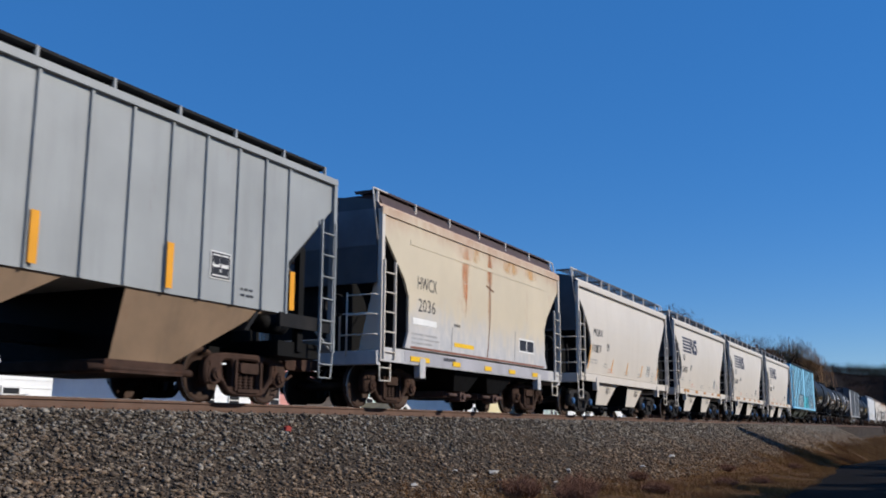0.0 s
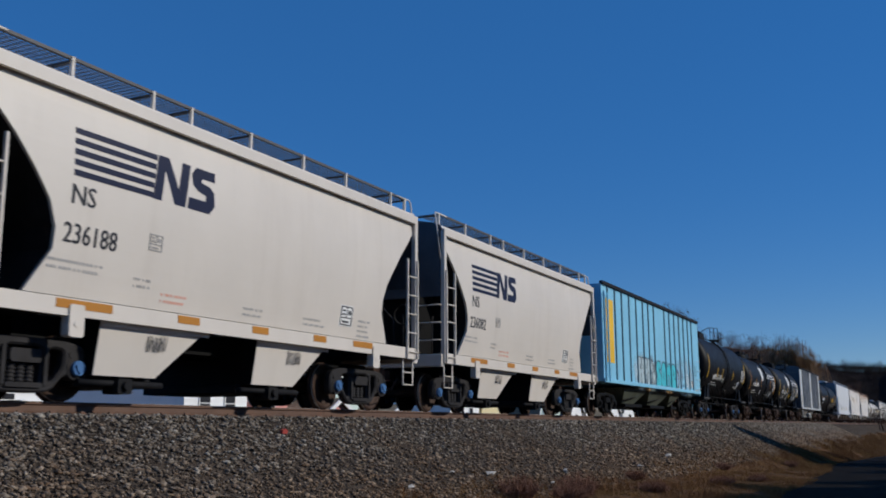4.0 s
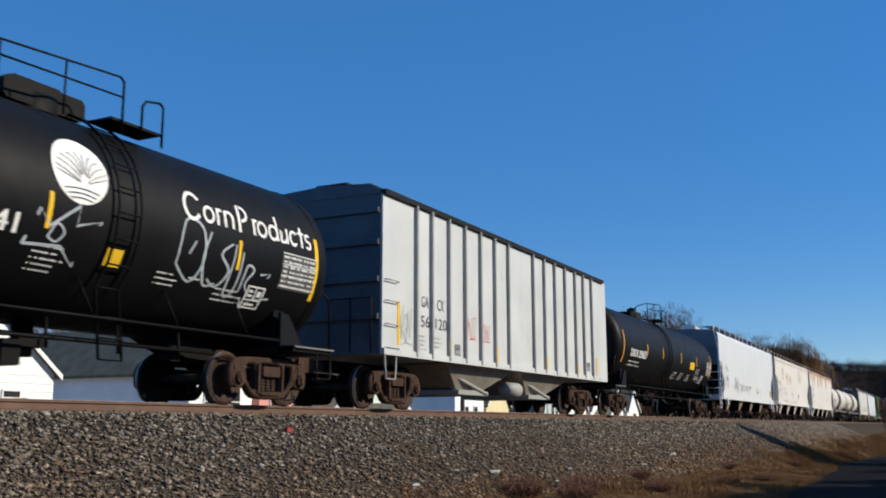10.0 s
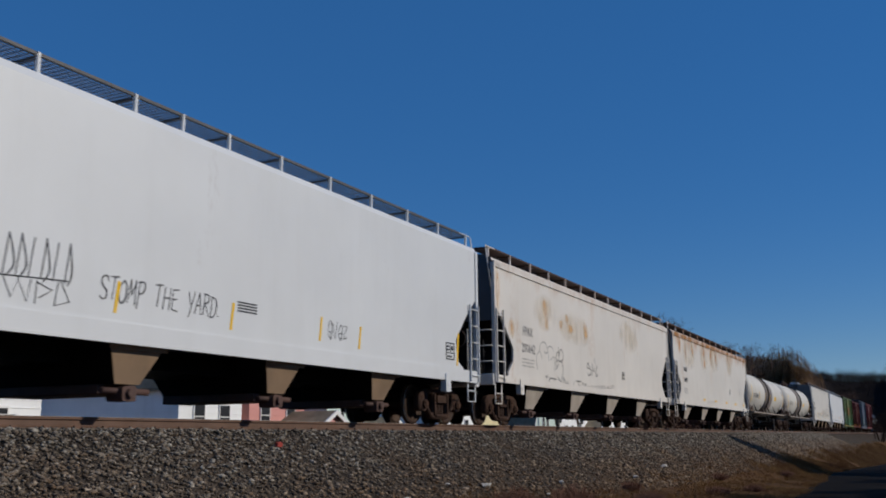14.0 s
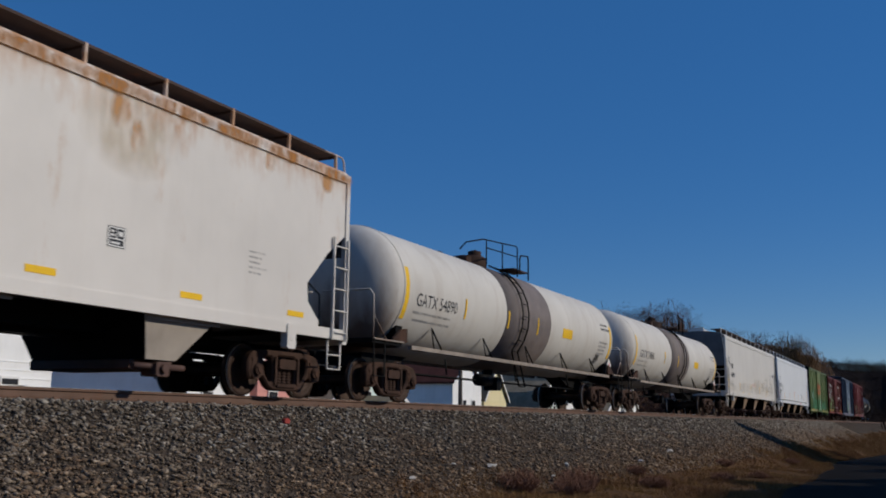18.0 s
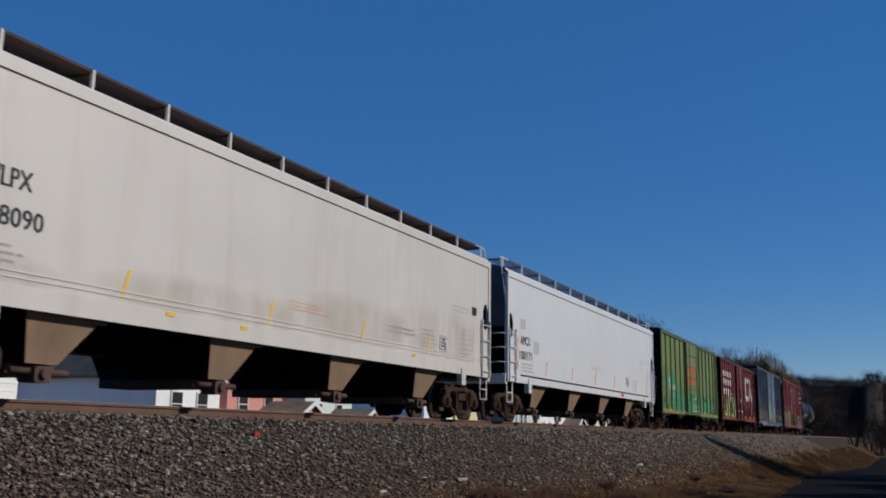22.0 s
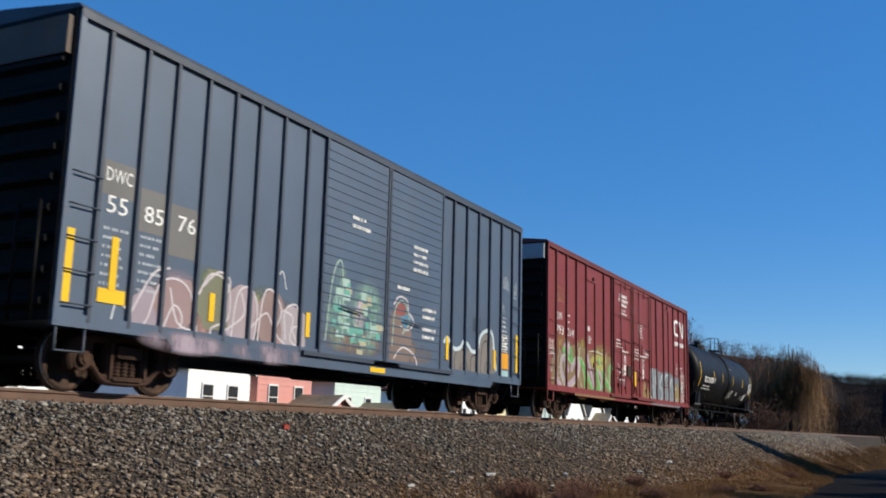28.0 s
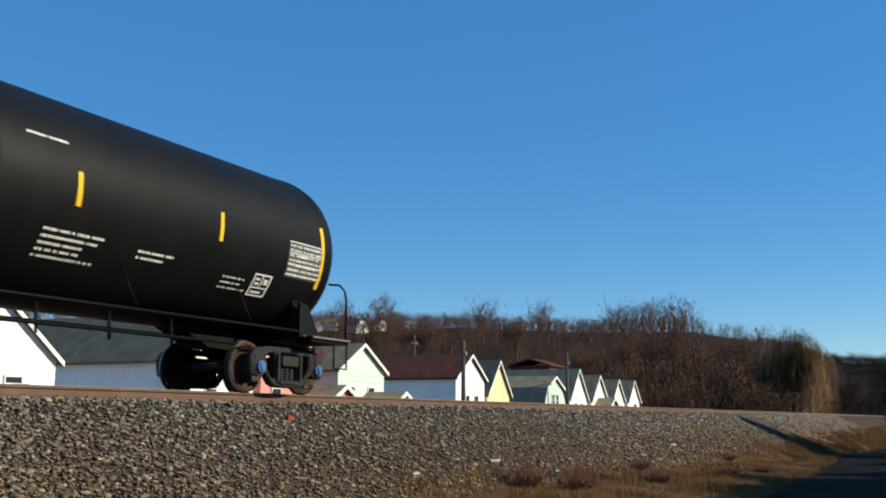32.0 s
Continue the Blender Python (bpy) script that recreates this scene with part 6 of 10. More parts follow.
# For black parts, and for sloping ends whose shade is in this colour.
DARKEND = paint("black_paint_and_end_shade", (0.012, 0.012, 0.0135), 0.7, 0, 0.3, 2, 0.1)
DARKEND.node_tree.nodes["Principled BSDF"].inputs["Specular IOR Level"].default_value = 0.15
GRATE = paint("grey_grating", (0.0800, 0.0800, 0.0850), 0.6, 0.3, 0.2, 5, 0.1)
RUSTGRATE = paint("rusty_grating", (0.0500, 0.0275, 0.0225), 0.8, 0, 0.3, 3, 0.5)
TANBAY = paint("tan_hopper_bay", (0.25, 0.165, 0.10), 0.7, 0, 0.2, 1.5, 0.2, grime=0.4)
TAUPEBAY = paint("taupe_hopper_bay", (0.40, 0.345, 0.29), 0.7, 0, 0.2, 1.5, 0.2, grime=0.4)
BLUE = paint("light_blue_paint", (0.24, 0.56, 0.76), 0.55, 0, 0.1, 0.6, 0.08, grime=0.15, grime_col=(0.12, 0.2, 0.25))
BLUEPOST = paint("weathered_blue_posts", (0.055, 0.14, 0.20), 0.6, 0, 0.2, 1, 0.1)
TANKBLK = paint("black_tank_paint", (0.0062, 0.0062, 0.0072), 0.5, 0, 0.3, 0.7, 0.12, (0.03, 0.016, 0.011), 0.4, (0.018, 0.015, 0.013), bump=0.05)
TANKBLK.node_tree.nodes["Principled BSDF"].inputs["Specular IOR Level"].default_value = 0.12
WHT = paint("white_car_paint", (0.66, 0.67, 0.68), 0.45, 0, 0.06, 0.5, 0.05, grime=0.12, grime_col=(0.4, 0.38, 0.35))
OFFWHT = paint("stained_white_paint", (0.69, 0.65, 0.60), 0.55, 0, 0.1, 0.5, 0.3, (0.42, 0.24, 0.12), 0.15, (0.4, 0.33, 0.27))
RIBWHT = paint("dull_white_paint", (0.58, 0.59, 0.58), 0.5, 0, 0.1, 0.8, 0.1, grime=0.3, grime_col=(0.3, 0.29, 0.27))
RIBGREY = paint("grey_posts", (0.33, 0.33, 0.32), 0.6, 0, 0.2, 1, 0.15)
TANKWHT = paint("cream_tank_paint", (0.60, 0.575, 0.53), 0.62, 0, 0.1, 0.6, 0.16, (0.3, 0.17, 0.1), 0.4, (0.3, 0.22, 0.16), bump=0.05)


def top_rust(mat, z0, z1, col, much=1.0):
    """Rust that has run down from the roof seam in uneven tongues."""
    nt = mat.node_tree
    b = nt.nodes["Principled BSDF"]
    old = b.inputs["Base Color"].links[0].from_socket
    co = nt.nodes.new("ShaderNodeTexCoord").outputs["Object"]
    xyz = nt.nodes.new("ShaderNodeSeparateXYZ")
    link(nt, co, xyz.inputs[0])
    low = nt.nodes.new("ShaderNodeMath")
    low.operation = "ADD"
    link(nt, xyz.outputs[2], low.inputs[0])
    link(nt, times_(nt, noise_node(nt, co, 1.3, 6, (1.0, 1.0, 0.22), 0.7), 1.9), low.inputs[1])
    k = times_(nt, ramp(nt, low.outputs[0], z0 + 0.95, z1 + 0.95), ramp(nt, noise_node(nt, co, 5.0, 4, (1, 1, 0.5)), 0.35, 0.6))
    link(nt, blend(nt, times_(nt, k, much), old, col), b.inputs["Base Color"])
    return mat


RUSTWHT = top_rust(paint("rusty_white_paint", (0.67, 0.635, 0.59), 0.55, 0, 0.1, 0.5, 0.3, (0.42, 0.22, 0.10), 0.15, (0.4, 0.33, 0.27)), 3.75, 4.5, (0.40, 0.19, 0.07), 0.9)
top_rust(CREAM, 3.7, 4.5, (0.36, 0.17, 0.09), 0.5)
top_rust(CREAM, 2.5, 1.5, (0.44, 0.44, 0.45), 0.9)


def soft_paint(name, col, much=0.85, grain=2.2, stretch=(1.5, 1.0, 0.6)):
    """A stain or spray haze that thins out towards its edge, uneven within."""
    m = plain(name, col, 0.75)
    nt = m.node_tree
    co = nt.nodes.new("ShaderNodeTexCoord")
    mid_ = nt.nodes.new("ShaderNodeMapping")
    mid_.inputs["Location"].default_value, mid_.inputs["Scale"].default_value = (-1, 0, -1), (2, 0, 2)
    link(nt, co.outputs["Generated"], mid_.inputs[0])
    ball = nt.nodes.new("ShaderNodeTexGradient")
    ball.gradient_type = "SPHERICAL"
    link(nt, mid_.outputs[0], ball.inputs[0])
    k = times_(nt, ramp(nt, ball.outputs["Fac"], 0.0, 0.45), ramp(nt, noise_node(nt, co.outputs["Object"], grain, 5, stretch, 0.65), 0.36, 0.6))
    link(nt, times_(nt, k, much), nt.nodes["Principled BSDF"].inputs["Alpha"])
    return m


def stain(car, mat, x0, x1, z0, z1, y=-1.5515, name="rust_stain", label=""):
    """One soft patch on the side sheet."""
    return part(name, M().add([(x0, y, z0), (x1, y, z0), (x1, y, z1), (x0, y, z1)], [(0, 1, 2, 3)]).mesh(name, mat, False), None, car, label)


RUSTEDGE = soft_paint("orange_seam_rust", (0.42, 0.185, 0.05), 0.95, 2.4)
RUSTSOFT = soft_paint("soft_orange_rust", (0.60, 0.30, 0.10), 0.7, 2.4)
RUSTTHIN = soft_paint("thin_orange_rust", (0.74, 0.44, 0.18), 0.55, 2.8)
RUSTHAZE = soft_paint("faint_brown_rust", (0.60, 0.48, 0.32), 0.35, 1.4)
top_rust(OFFWHT, 4.0, 4.8, (0.40, 0.2, 0.09), 0.6)


def stain_heads(mat, half):
    """Brown rust run down the lower heads of the barrel."""
    nt = mat.node_tree
    b = nt.nodes["Principled BSDF"]
    old = b.inputs["Base Color"].links[0].from_socket
    co = nt.nodes.new("ShaderNodeTexCoord").outputs["Object"]
    xyz = nt.nodes.new("ShaderNodeSeparateXYZ")
    link(nt, co, xyz.inputs[0])
    ab = nt.nodes.new("ShaderNodeMath")
    ab.operation = "ABSOLUTE"
    link(nt, xyz.outputs[0], ab.inputs[0])
    low = nt.nodes.new("ShaderNodeMath")
    low.operation = "ADD"
    link(nt, xyz.outputs[2], low.inputs[0])
    link(nt, times_(nt, noise_node(nt, co, 1.6, 5, (1, 1, 0.4)), -2.2), low.inputs[1])
    k = times_(nt, ramp(nt, ab.outputs[0], half - 0.15, half + 0.2), ramp(nt, low.outputs[0], 1.5, 0.5))
    link(nt, blend(nt, times_(nt, k, 0.85), old, (0.11, 0.05, 0.03)), b.inputs["Base Color"])


stain_heads(TANKWHT, 7.75)
TANKWHT.node_tree.nodes["Principled BSDF"].inputs["Specular IOR Level"].default_value = 0.2
BANDGREY = paint("band_grey", (0.17, 0.14, 0.13), 0.7, 0, 0.3, 1.5, 0.35, (0.14, 0.08, 0.06), 0.4)
GREENBOX = paint("olive_green_paint", (0.15, 0.205, 0.052), 0.55, 0, 0.2, 0.6, 0.3, (0.16, 0.09, 0.03), 0.35, (0.09, 0.075, 0.03))
GREENLOW = paint("fresh_green_paint", (0.04, 0.22, 0.09), 0.55, 0, 0.15, 1, 0.05)
GREENPOST = paint("dark_green_posts", (0.08, 0.115, 0.03), 0.6, 0, 0.2, 1, 0.2)
MAROON = paint("oxide_red_paint", (0.20, 0.042, 0.034), 0.55, 0, 0.16, 0.6, 0.15, (0.09, 0.03, 0.02), 0.25, (0.1, 0.04, 0.035))
MAROONP = paint("oxide_red_posts", (0.09, 0.022, 0.018), 0.6, 0, 0.2, 1, 0.2)
REDBOX = paint("faded_red_paint", (0.205, 0.038, 0.04), 0.55, 0, 0.13, 0.6, 0.1, grime=0.2, grime_col=(0.14, 0.05, 0.045))
REDPOST = paint("faded_red_posts", (0.15, 0.035, 0.033), 0.6, 0, 0.2, 1, 0.15)
SLATE = paint("slate_blue_paint", (0.062, 0.094, 0.148), 0.5, 0, 0.15, 0.6, 0.06, grime=0.2)
SLATEP = paint("dark_slate_posts", (0.032, 0.045, 0.07), 0.55, 0, 0.2, 1, 0.1)
for m_ in (MAROON, REDBOX, MAROONP, REDPOST):
    m_.node_tree.nodes["Principled BSDF"].inputs["Specular IOR Level"].default_value = 0.2
RUSTPINK = plain("rust_pink", (0.42, 0.2, 0.14), 0.7)
CYAN = plain("cyan_spray", (0.10, 0.56, 0.66), 0.5)
SILVER = plain("silver_spray", (0.34, 0.37, 0.40), 0.5)
LIME = plain("lime_spray", (0.27, 0.44, 0.17), 0.5)
LIMEHAZE = soft_paint("thin_lime_spray", (0.16, 0.28, 0.12), 0.7, 2.0)
DARKHAZE = soft_paint("dark_brown_grime", (0.07, 0.026, 0.022), 0.6, 1.2)
MAUVE = plain("mauve_spray", (0.40, 0.31, 0.36), 0.5)
NAVY = plain("navy_marking", (0.013, 0.017, 0.045), 0.45)

# grey hopper with posts
ribs0 = [14.16, 13.46, 12.71, 11.89, 11.08, 10.25, 9.44, 8.52, 7.6, 6.7, 5.8, 4.95, 4.1, 3.3, 2.5, 1.7]
car, h, mid = ribbed_car("covered_hopper_car", "grey ribbed covered hopper railcar with orange reflectors", 0.1, 15.7, (2.0, 13.75), GREY_HOP, GREY_HOP, 4.28, 1.58,
                         [x for x in ribs0 if 1.4 < x < 14.4], RUST, 0.07, 0.3, rib_deep=0.05, slant=[(0.0, 3.85), (1.5, 2.5), (1.5, 1.58)])
running_board(car, h - 0.1, 4.3, 12, DARKEND, GREY_HOP)
for e in (-1, 1):
    part("end_beam", M().box(e * h - 0.1, e * h + 0.1, -1.5, 1.5, 1.0, 1.25, 0.02), GREY_HOP, car)
    for y in (-1.5, 1.5):
        part("corner_post", M().box(e * (h - 0.05) - 0.05, e * (h - 0.05) + 0.05, y - 0.05, y + 0.05, 1.0, 4.28), GREY_HOP, car)
    part("end_sill", M().box(min(e * h, e * (h - 1.7)), max(e * h, e * (h - 1.7)), -1.52, -1.44, 1.35, 1.6), DARKEND, car)
    # Black here is the shade beneath the sloping end.
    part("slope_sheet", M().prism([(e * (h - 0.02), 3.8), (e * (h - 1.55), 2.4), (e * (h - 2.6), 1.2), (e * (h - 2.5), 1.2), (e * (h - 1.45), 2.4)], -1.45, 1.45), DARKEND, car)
    part("end_post", M().box(e * (h - 0.9) - 0.08, e * (h - 0.9) + 0.08, -1.4, -1.28, 0.95, 2.9), BLACK, car)
    ladder(car, e * (h - 0.5), e * (h - 0.05), 1.0, 3.5, GREY_HOP, -1.55, 0.42, 0.5)
for a, b in ((1.4, 4.8), (5.9, 9.3), (10.35, 13.7)):
    a, b = a - mid, b - mid
    vs = [(a, -1.45, 1.62), (b, -1.45, 1.62), (b, 1.45, 1.62), (a, 1.45, 1.62), (a + 0.05, -1.15, 0.55), (b - 2.0, -1.15, 0.55), (b - 2.0, 1.0, 0.55), (a + 0.05, 1.0, 0.55)]
    # The black core carries the shade of this bay's slopes in its colour.
    bay = part("hopper_bay", M().add(vs, [(3, 2, 1, 0), (4, 5, 6, 7), (0, 1, 5, 4), (1, 2, 6, 5), (2, 3, 7, 6), (3, 0, 4, 7)]), BLACK, car, "hopper bay, deep shade in its black slope sheets")
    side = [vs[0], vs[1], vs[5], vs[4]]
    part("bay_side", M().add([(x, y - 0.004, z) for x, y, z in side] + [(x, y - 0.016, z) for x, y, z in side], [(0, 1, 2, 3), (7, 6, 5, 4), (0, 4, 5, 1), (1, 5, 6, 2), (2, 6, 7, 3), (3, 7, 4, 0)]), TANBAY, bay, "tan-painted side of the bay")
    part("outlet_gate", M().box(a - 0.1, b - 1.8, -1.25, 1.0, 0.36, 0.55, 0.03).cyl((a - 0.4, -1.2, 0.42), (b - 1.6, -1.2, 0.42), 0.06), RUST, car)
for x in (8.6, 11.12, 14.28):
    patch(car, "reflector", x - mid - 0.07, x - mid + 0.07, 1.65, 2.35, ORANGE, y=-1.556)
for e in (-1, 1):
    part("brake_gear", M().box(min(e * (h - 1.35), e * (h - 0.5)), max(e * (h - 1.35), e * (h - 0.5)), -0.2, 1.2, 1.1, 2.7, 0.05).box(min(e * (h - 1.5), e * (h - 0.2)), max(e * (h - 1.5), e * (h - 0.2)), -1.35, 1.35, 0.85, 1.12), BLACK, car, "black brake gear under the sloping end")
    part("brake_cylinder", M().lathe([(-0.4, 0.0), (-0.36, 0.2), (0.36, 0.2), (0.4, 0.0)], -0.75, 1.5, 14, "x", cx=e * (h - 0.95)), DARKEND, car)
    for k in range(3):
        part("brake_pipe", M().tube([(e * (h - 0.4 - 0.2 * k), -1.0 - 0.1 * k, 1.15), (e * (h - 0.42 - 0.2 * k), -1.0 - 0.1 * k, 2.2 + 0.2 * k), (e * (h - 0.75 - 0.2 * k), -0.9, 2.6 + 0.1 * k)], 0.022), GREY_HOP if k == 1 else RUST, car)
    part("stirrup_brace", M().cyl((e * (h - 0.1), -1.5, 1.05), (e * (h - 0.75), -1.48, 1.5), 0.025), GREY_HOP, car)
    part("air_valve", M().box(e * (h - 0.8) - 0.12, e * (h - 0.8) + 0.12, -1.25, -1.0, 1.75, 2.1, 0.04), RUST, car)
inspection_label(car, 12.1 - mid, 1.95, 0.5, INK, WHITE, y=-1.506)
for x_, z_ in ((0.06, 0.26), (0.27, 0.26), (0.06, 0.07), (0.27, 0.07)):
    patch(car, "stencil_block", 12.1 - mid + x_, 12.1 - mid + x_ + 0.17, 1.95 + z_, 2.07 + z_, INK, y=-1.511)
bars(car, 12.9 - mid, 1.85, 0.5, 2, INK, y=-1.5)
scrawl(car, 10.4 - mid, 1.05, 1.0, 0.4, INK, 3, y=-1.30)

# cream two-bay hopper
car, h, mid = hopper_car("covered_hopper_car", "rust-streaked cream two-bay covered hopper railcar", 17.5, 28.4, (18.8, 26.9), CREAM, DARKEND, 4.2, 0.95,
                         [(0.12, 3.7), (1.05, 2.8), (1.25, 2.45), (1.25, 1.65), (1.1, 1.3)], [(21.3, 23.0, 21.6, 22.4), (23.2, 25.2, 23.6, 24.4)], PLUM, 7, sill_high=0.3, bay_mat=BLACK, post_mat=PALE)
part("roof_trough", M().prism([(-1.46, 4.23), (-1.28, 4.6), (1.28, 4.6), (1.46, 4.23)], -h + 0.3, h - 0.1, "x"), PLUM, car, "dark plum-brown roof walkway trough")
# This end lies away from the sun; its bluish shade is painted in.
part("end_sheet", M().box(-h - 0.03, -h + 0.03, -1.45, 1.45, 3.4, 4.2), paint("shaded_upper_end", (0.13, 0.15, 0.18), 0.6, 0, 0.3, 1.5, 0.2), car, "upper end sheet, shade in its blue-grey colour")
for s_ in (-1, 1):
    part("end_gusset", M().prism([(s_ * 1.5, 1.2), (s_ * 1.5, 3.1), (s_ * 1.42, 3.1), (s_ * 0.95, 1.2)], -h + 0.16, -h + 0.2, "x"), PALE, car, "pale grey end gusset plate")
part("end_handrail", M().tube([(-h - 0.06, -1.4, 1.95), (-h - 0.06, -0.6, 1.95), (-h - 0.06, -0.6, 1.1)], 0.02).tube([(-h - 0.06, -1.4, 1.5), (-h - 0.06, -0.6, 1.5)], 0.016), PALE, car)
part("side_band", M().box(-h + 1.3, h - 1.3, -1.56, -1.5, 3.62, 3.72), CREAM, car)
word(car, "HWCX", -3.79, 2.66, 0.95, 0.3, INK)
word(car, "2036", -3.75, 2.16, 0.84, 0.3, INK)
patch(car, "blank_panel", -4.0, -2.85, 1.86, 2.0, WHITE)
bars(car, 18.9 - mid, 1.62, 1.4, 4, GREYINK, seed=5)
patch(car, "stencil_panel", 2.2, 3.32, 1.66, 2.04, WHITE, y=-1.5545)
for x in (2.24, 2.79):
    patch(car, "stencil_panel", x, x + 0.49, 1.7, 2.0, INK, y=-1.557)
REDRUN = soft_paint("red_orange_rust_run", (0.62, 0.25, 0.10), 0.6, 2.4, (1.5, 1.0, 0.35))
for x0, x1, z0, z1 in ((-1.7, -0.95, 3.1, 4.15), (-1.5, -1.1, 2.5, 3.8), (-1.4, -1.15, 2.2, 3.2), (0.0, 0.42, 2.9, 4.15), (0.08, 0.34, 2.1, 3.3), (-0.9, -0.3, 3.6, 4.15), (1.0, 2.2, 3.7, 4.15), (2.6, 3.6, 3.75, 4.1)):
    stain(car, REDRUN if x0 < 0.5 and z1 - z0 > 0.6 else RUSTTHIN, x0, x1, z0, z1, -1.5518, "rust_run", "orange rust streak down the side")
sprayed(car, [[(0.2, 4.1), (0.22, 3.2), (0.22, 2.4), (0.05, 1.4)], [(0.0, 3.22), (0.45, 3.12)]], plain("dark_rust_line", (0.16, 0.08, 0.05), 0.8), 0.05, -1.5525, name="rust_line")
sprayed(car, [[(-2.0, 1.95), (-2.06, 1.4)], [(1.95, 2.2), (1.85, 1.4)]], plain("grey_scratch", (0.3, 0.29, 0.29), 0.8), 0.04, -1.5525, name="scratch")
patch(car, "rust_line", -4.1, 4.1, 1.31, 1.36, plain("brown_seam", (0.24, 0.11, 0.08), 0.8), y=-1.556)
patch(car, "grey_sill_paint", -4.4, 4.4, 0.97, 1.24, paint("lilac_grey_paint", (0.42, 0.41, 0.44), 0.6, 0, 0.2, 1.0, 0.3), y=-1.576)
bars(car, -1.9, 1.98, 0.5, 1, INK, 0.1, 0.09)
for x in (-4.15, -2.05, -0.2, 1.4, 3.1):
    patch(car, "reflector", x, x + (0.9 if x < -4 else 0.42), 1.02, 1.13, YELLOW, y=-1.592)
patch(car, "yellow_label", -1.9, -0.8, 1.5, 1.6, YELLOW)
bars(car, -2.5, 1.12, 0.8, 1, INK, 0.1, 0.1, y=-1.59)
for e in (-1, 1):
    ladder(car, e * (h - 0.55), e * (h - 0.08), 1.0, 3.1, PALE, -1.6)



def longer_end(car, h, more, z0, z1, mat):
    """The last strip of side sheet and roof at the trailing end."""
    part("end_sheet", M().box(h, h + more, -1.49, 1.49, z0, z1), mat, car)


# four alike pale hoppers with curved sides
BULGE = [(0.1, 4.0), (0.34, 3.75), (0.7, 3.4), (1.05, 3.0), (1.32, 2.65), (1.46, 2.3), (1.46, 2.0), (1.3, 1.74), (1.1, 1.4)]
DULLTAPE = plain("weathered_orange_tape", (0.46, 0.20, 0.035), 0.5)
PALES = (("rust-free pale grey two-bay covered hopper railcar", 30.2, "MQRX", "110877", False), ("pale grey two-bay covered hopper railcar with dark striped emblem", 43.3, "NS", "236128", True),
         ("pale grey two-bay covered hopper railcar with dark striped emblem", 56.2, "NS", "236188", True), ("pale grey two-bay covered hopper railcar with dark striped emblem", 69.25, "NS", "236082", True))
for k, (label, a, mark, number, emblem) in enumerate(PALES):
    b = a + 11.68
    car, h, mid = hopper_car("covered_hopper_car", label, a, b, (a + 1.45, b - 1.7), PALE, DARKEND, 4.33, 1.12, BULGE,
                             [(a + 2.45, a + 4.75, a + 2.47, a + 3.7), (a + 6.05, a + 8.25, a + 6.07, a + 7.3)], GRATE, (0.0, 0.138, 0.28, 0.358, 0.496, 0.64, 0.775, 0.94, 1.0), GREYST, CAP, sill_high=0.24, bay_mat=None, bay_drop=0.33, bay_low=0.22)
    word(car, mark, -h + 1.68, 2.66, 0.42 if emblem else 1.0, 0.28, INK, bold=0.008)
    word(car, number, -h + 1.6, 2.12, 0.97, 0.28, INK, bold=0.008)
    inspection_label(car, -h + 3.2, 2.25, 0.3, GREYINK)
    bars(car, -h + 1.4, 1.85, 0.95, 2, GREYINK, seed=k)
    bars(car, -h + 3.0, 1.78, 0.35, 2, GREYINK, seed=k + 20)
    for u in (3.6, 5.6, 7.4):
        bars(car, -h + u, 1.62, 0.7, 2, PINK if u < 4 else GREYINK, seed=k + int(u))
    inspection_label(car, h - 3.05, 1.62, 0.46, INK, WHITE)
    bars(car, h - 2.35, 1.75, 0.5, 4, GREYINK, seed=k + 40)
    if emblem:
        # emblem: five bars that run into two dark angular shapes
        for i in range(5):
            z = 3.66 - 0.15 * i
            patch(car, "emblem_bar", -h + 1.68, -h + 3.28 - 0.02 * i, z, z + 0.085, NAVY)
        x, k_ = -h + 3.2, 0.72
        m = M()
        for q in ([(0, 3.05), (0.16, 3.76), (0.48, 3.76), (0.78, 3.3), (0.9, 3.76), (1.16, 3.76), (1.0, 3.05), (0.66, 3.05), (0.36, 3.55), (0.26, 3.05)],
                  [(1.08, 3.05), (1.8, 3.05), (1.98, 3.2), (1.95, 3.42), (1.8, 3.5), (1.5, 3.54), (1.55, 3.6), (1.98, 3.6), (1.98, 3.76), (1.36, 3.76), (1.2, 3.64), (1.24, 3.46), (1.4, 3.38), (1.68, 3.33), (1.66, 3.24), (1.1, 3.24)]):
            m.prism([(x + u * k_, z) for u, z in q], -1.5545, -1.545)
        part("emblem", m, NAVY, car, "dark blue angular emblem")
        for u, w in ((1.5, 1.0), (3.85, 0.5), (5.7, 0.45), (7.55, 0.42), (8.95, 0.75)):
            patch(car, "reflector", -h + u, -h + u + w, 1.22, 1.34, DULLTAPE, y=-1.577)
    else:
        for u in (1.28, 3.9, 5.8, 7.8, 10.2):
            patch(car, "reflector", -h + u, -h + u + 0.07, 1.55, 2.35 if u < 2 else 2.0, ORANGE, lean=0.12)
    for e in (-1, 1):
        ladder(car, e * (h - 0.52), e * (h - 0.06), 1.12, 3.35, PALE, -1.6, 0.42)
    bow_sides(car, 1.36, 4.2, 3.1, 0.17, 0.07)
    for u in (3.4, 6.97):
        ob = scrawl(car, 0.0, -0.14, 0.42, 0.28, INK, 11 + k + int(u), y=0.0, thick=0.02, loops=6)
        ob.location, ob.rotation_euler = (-h + u, -1.4, 0.88), (radians(10), 0, 0)

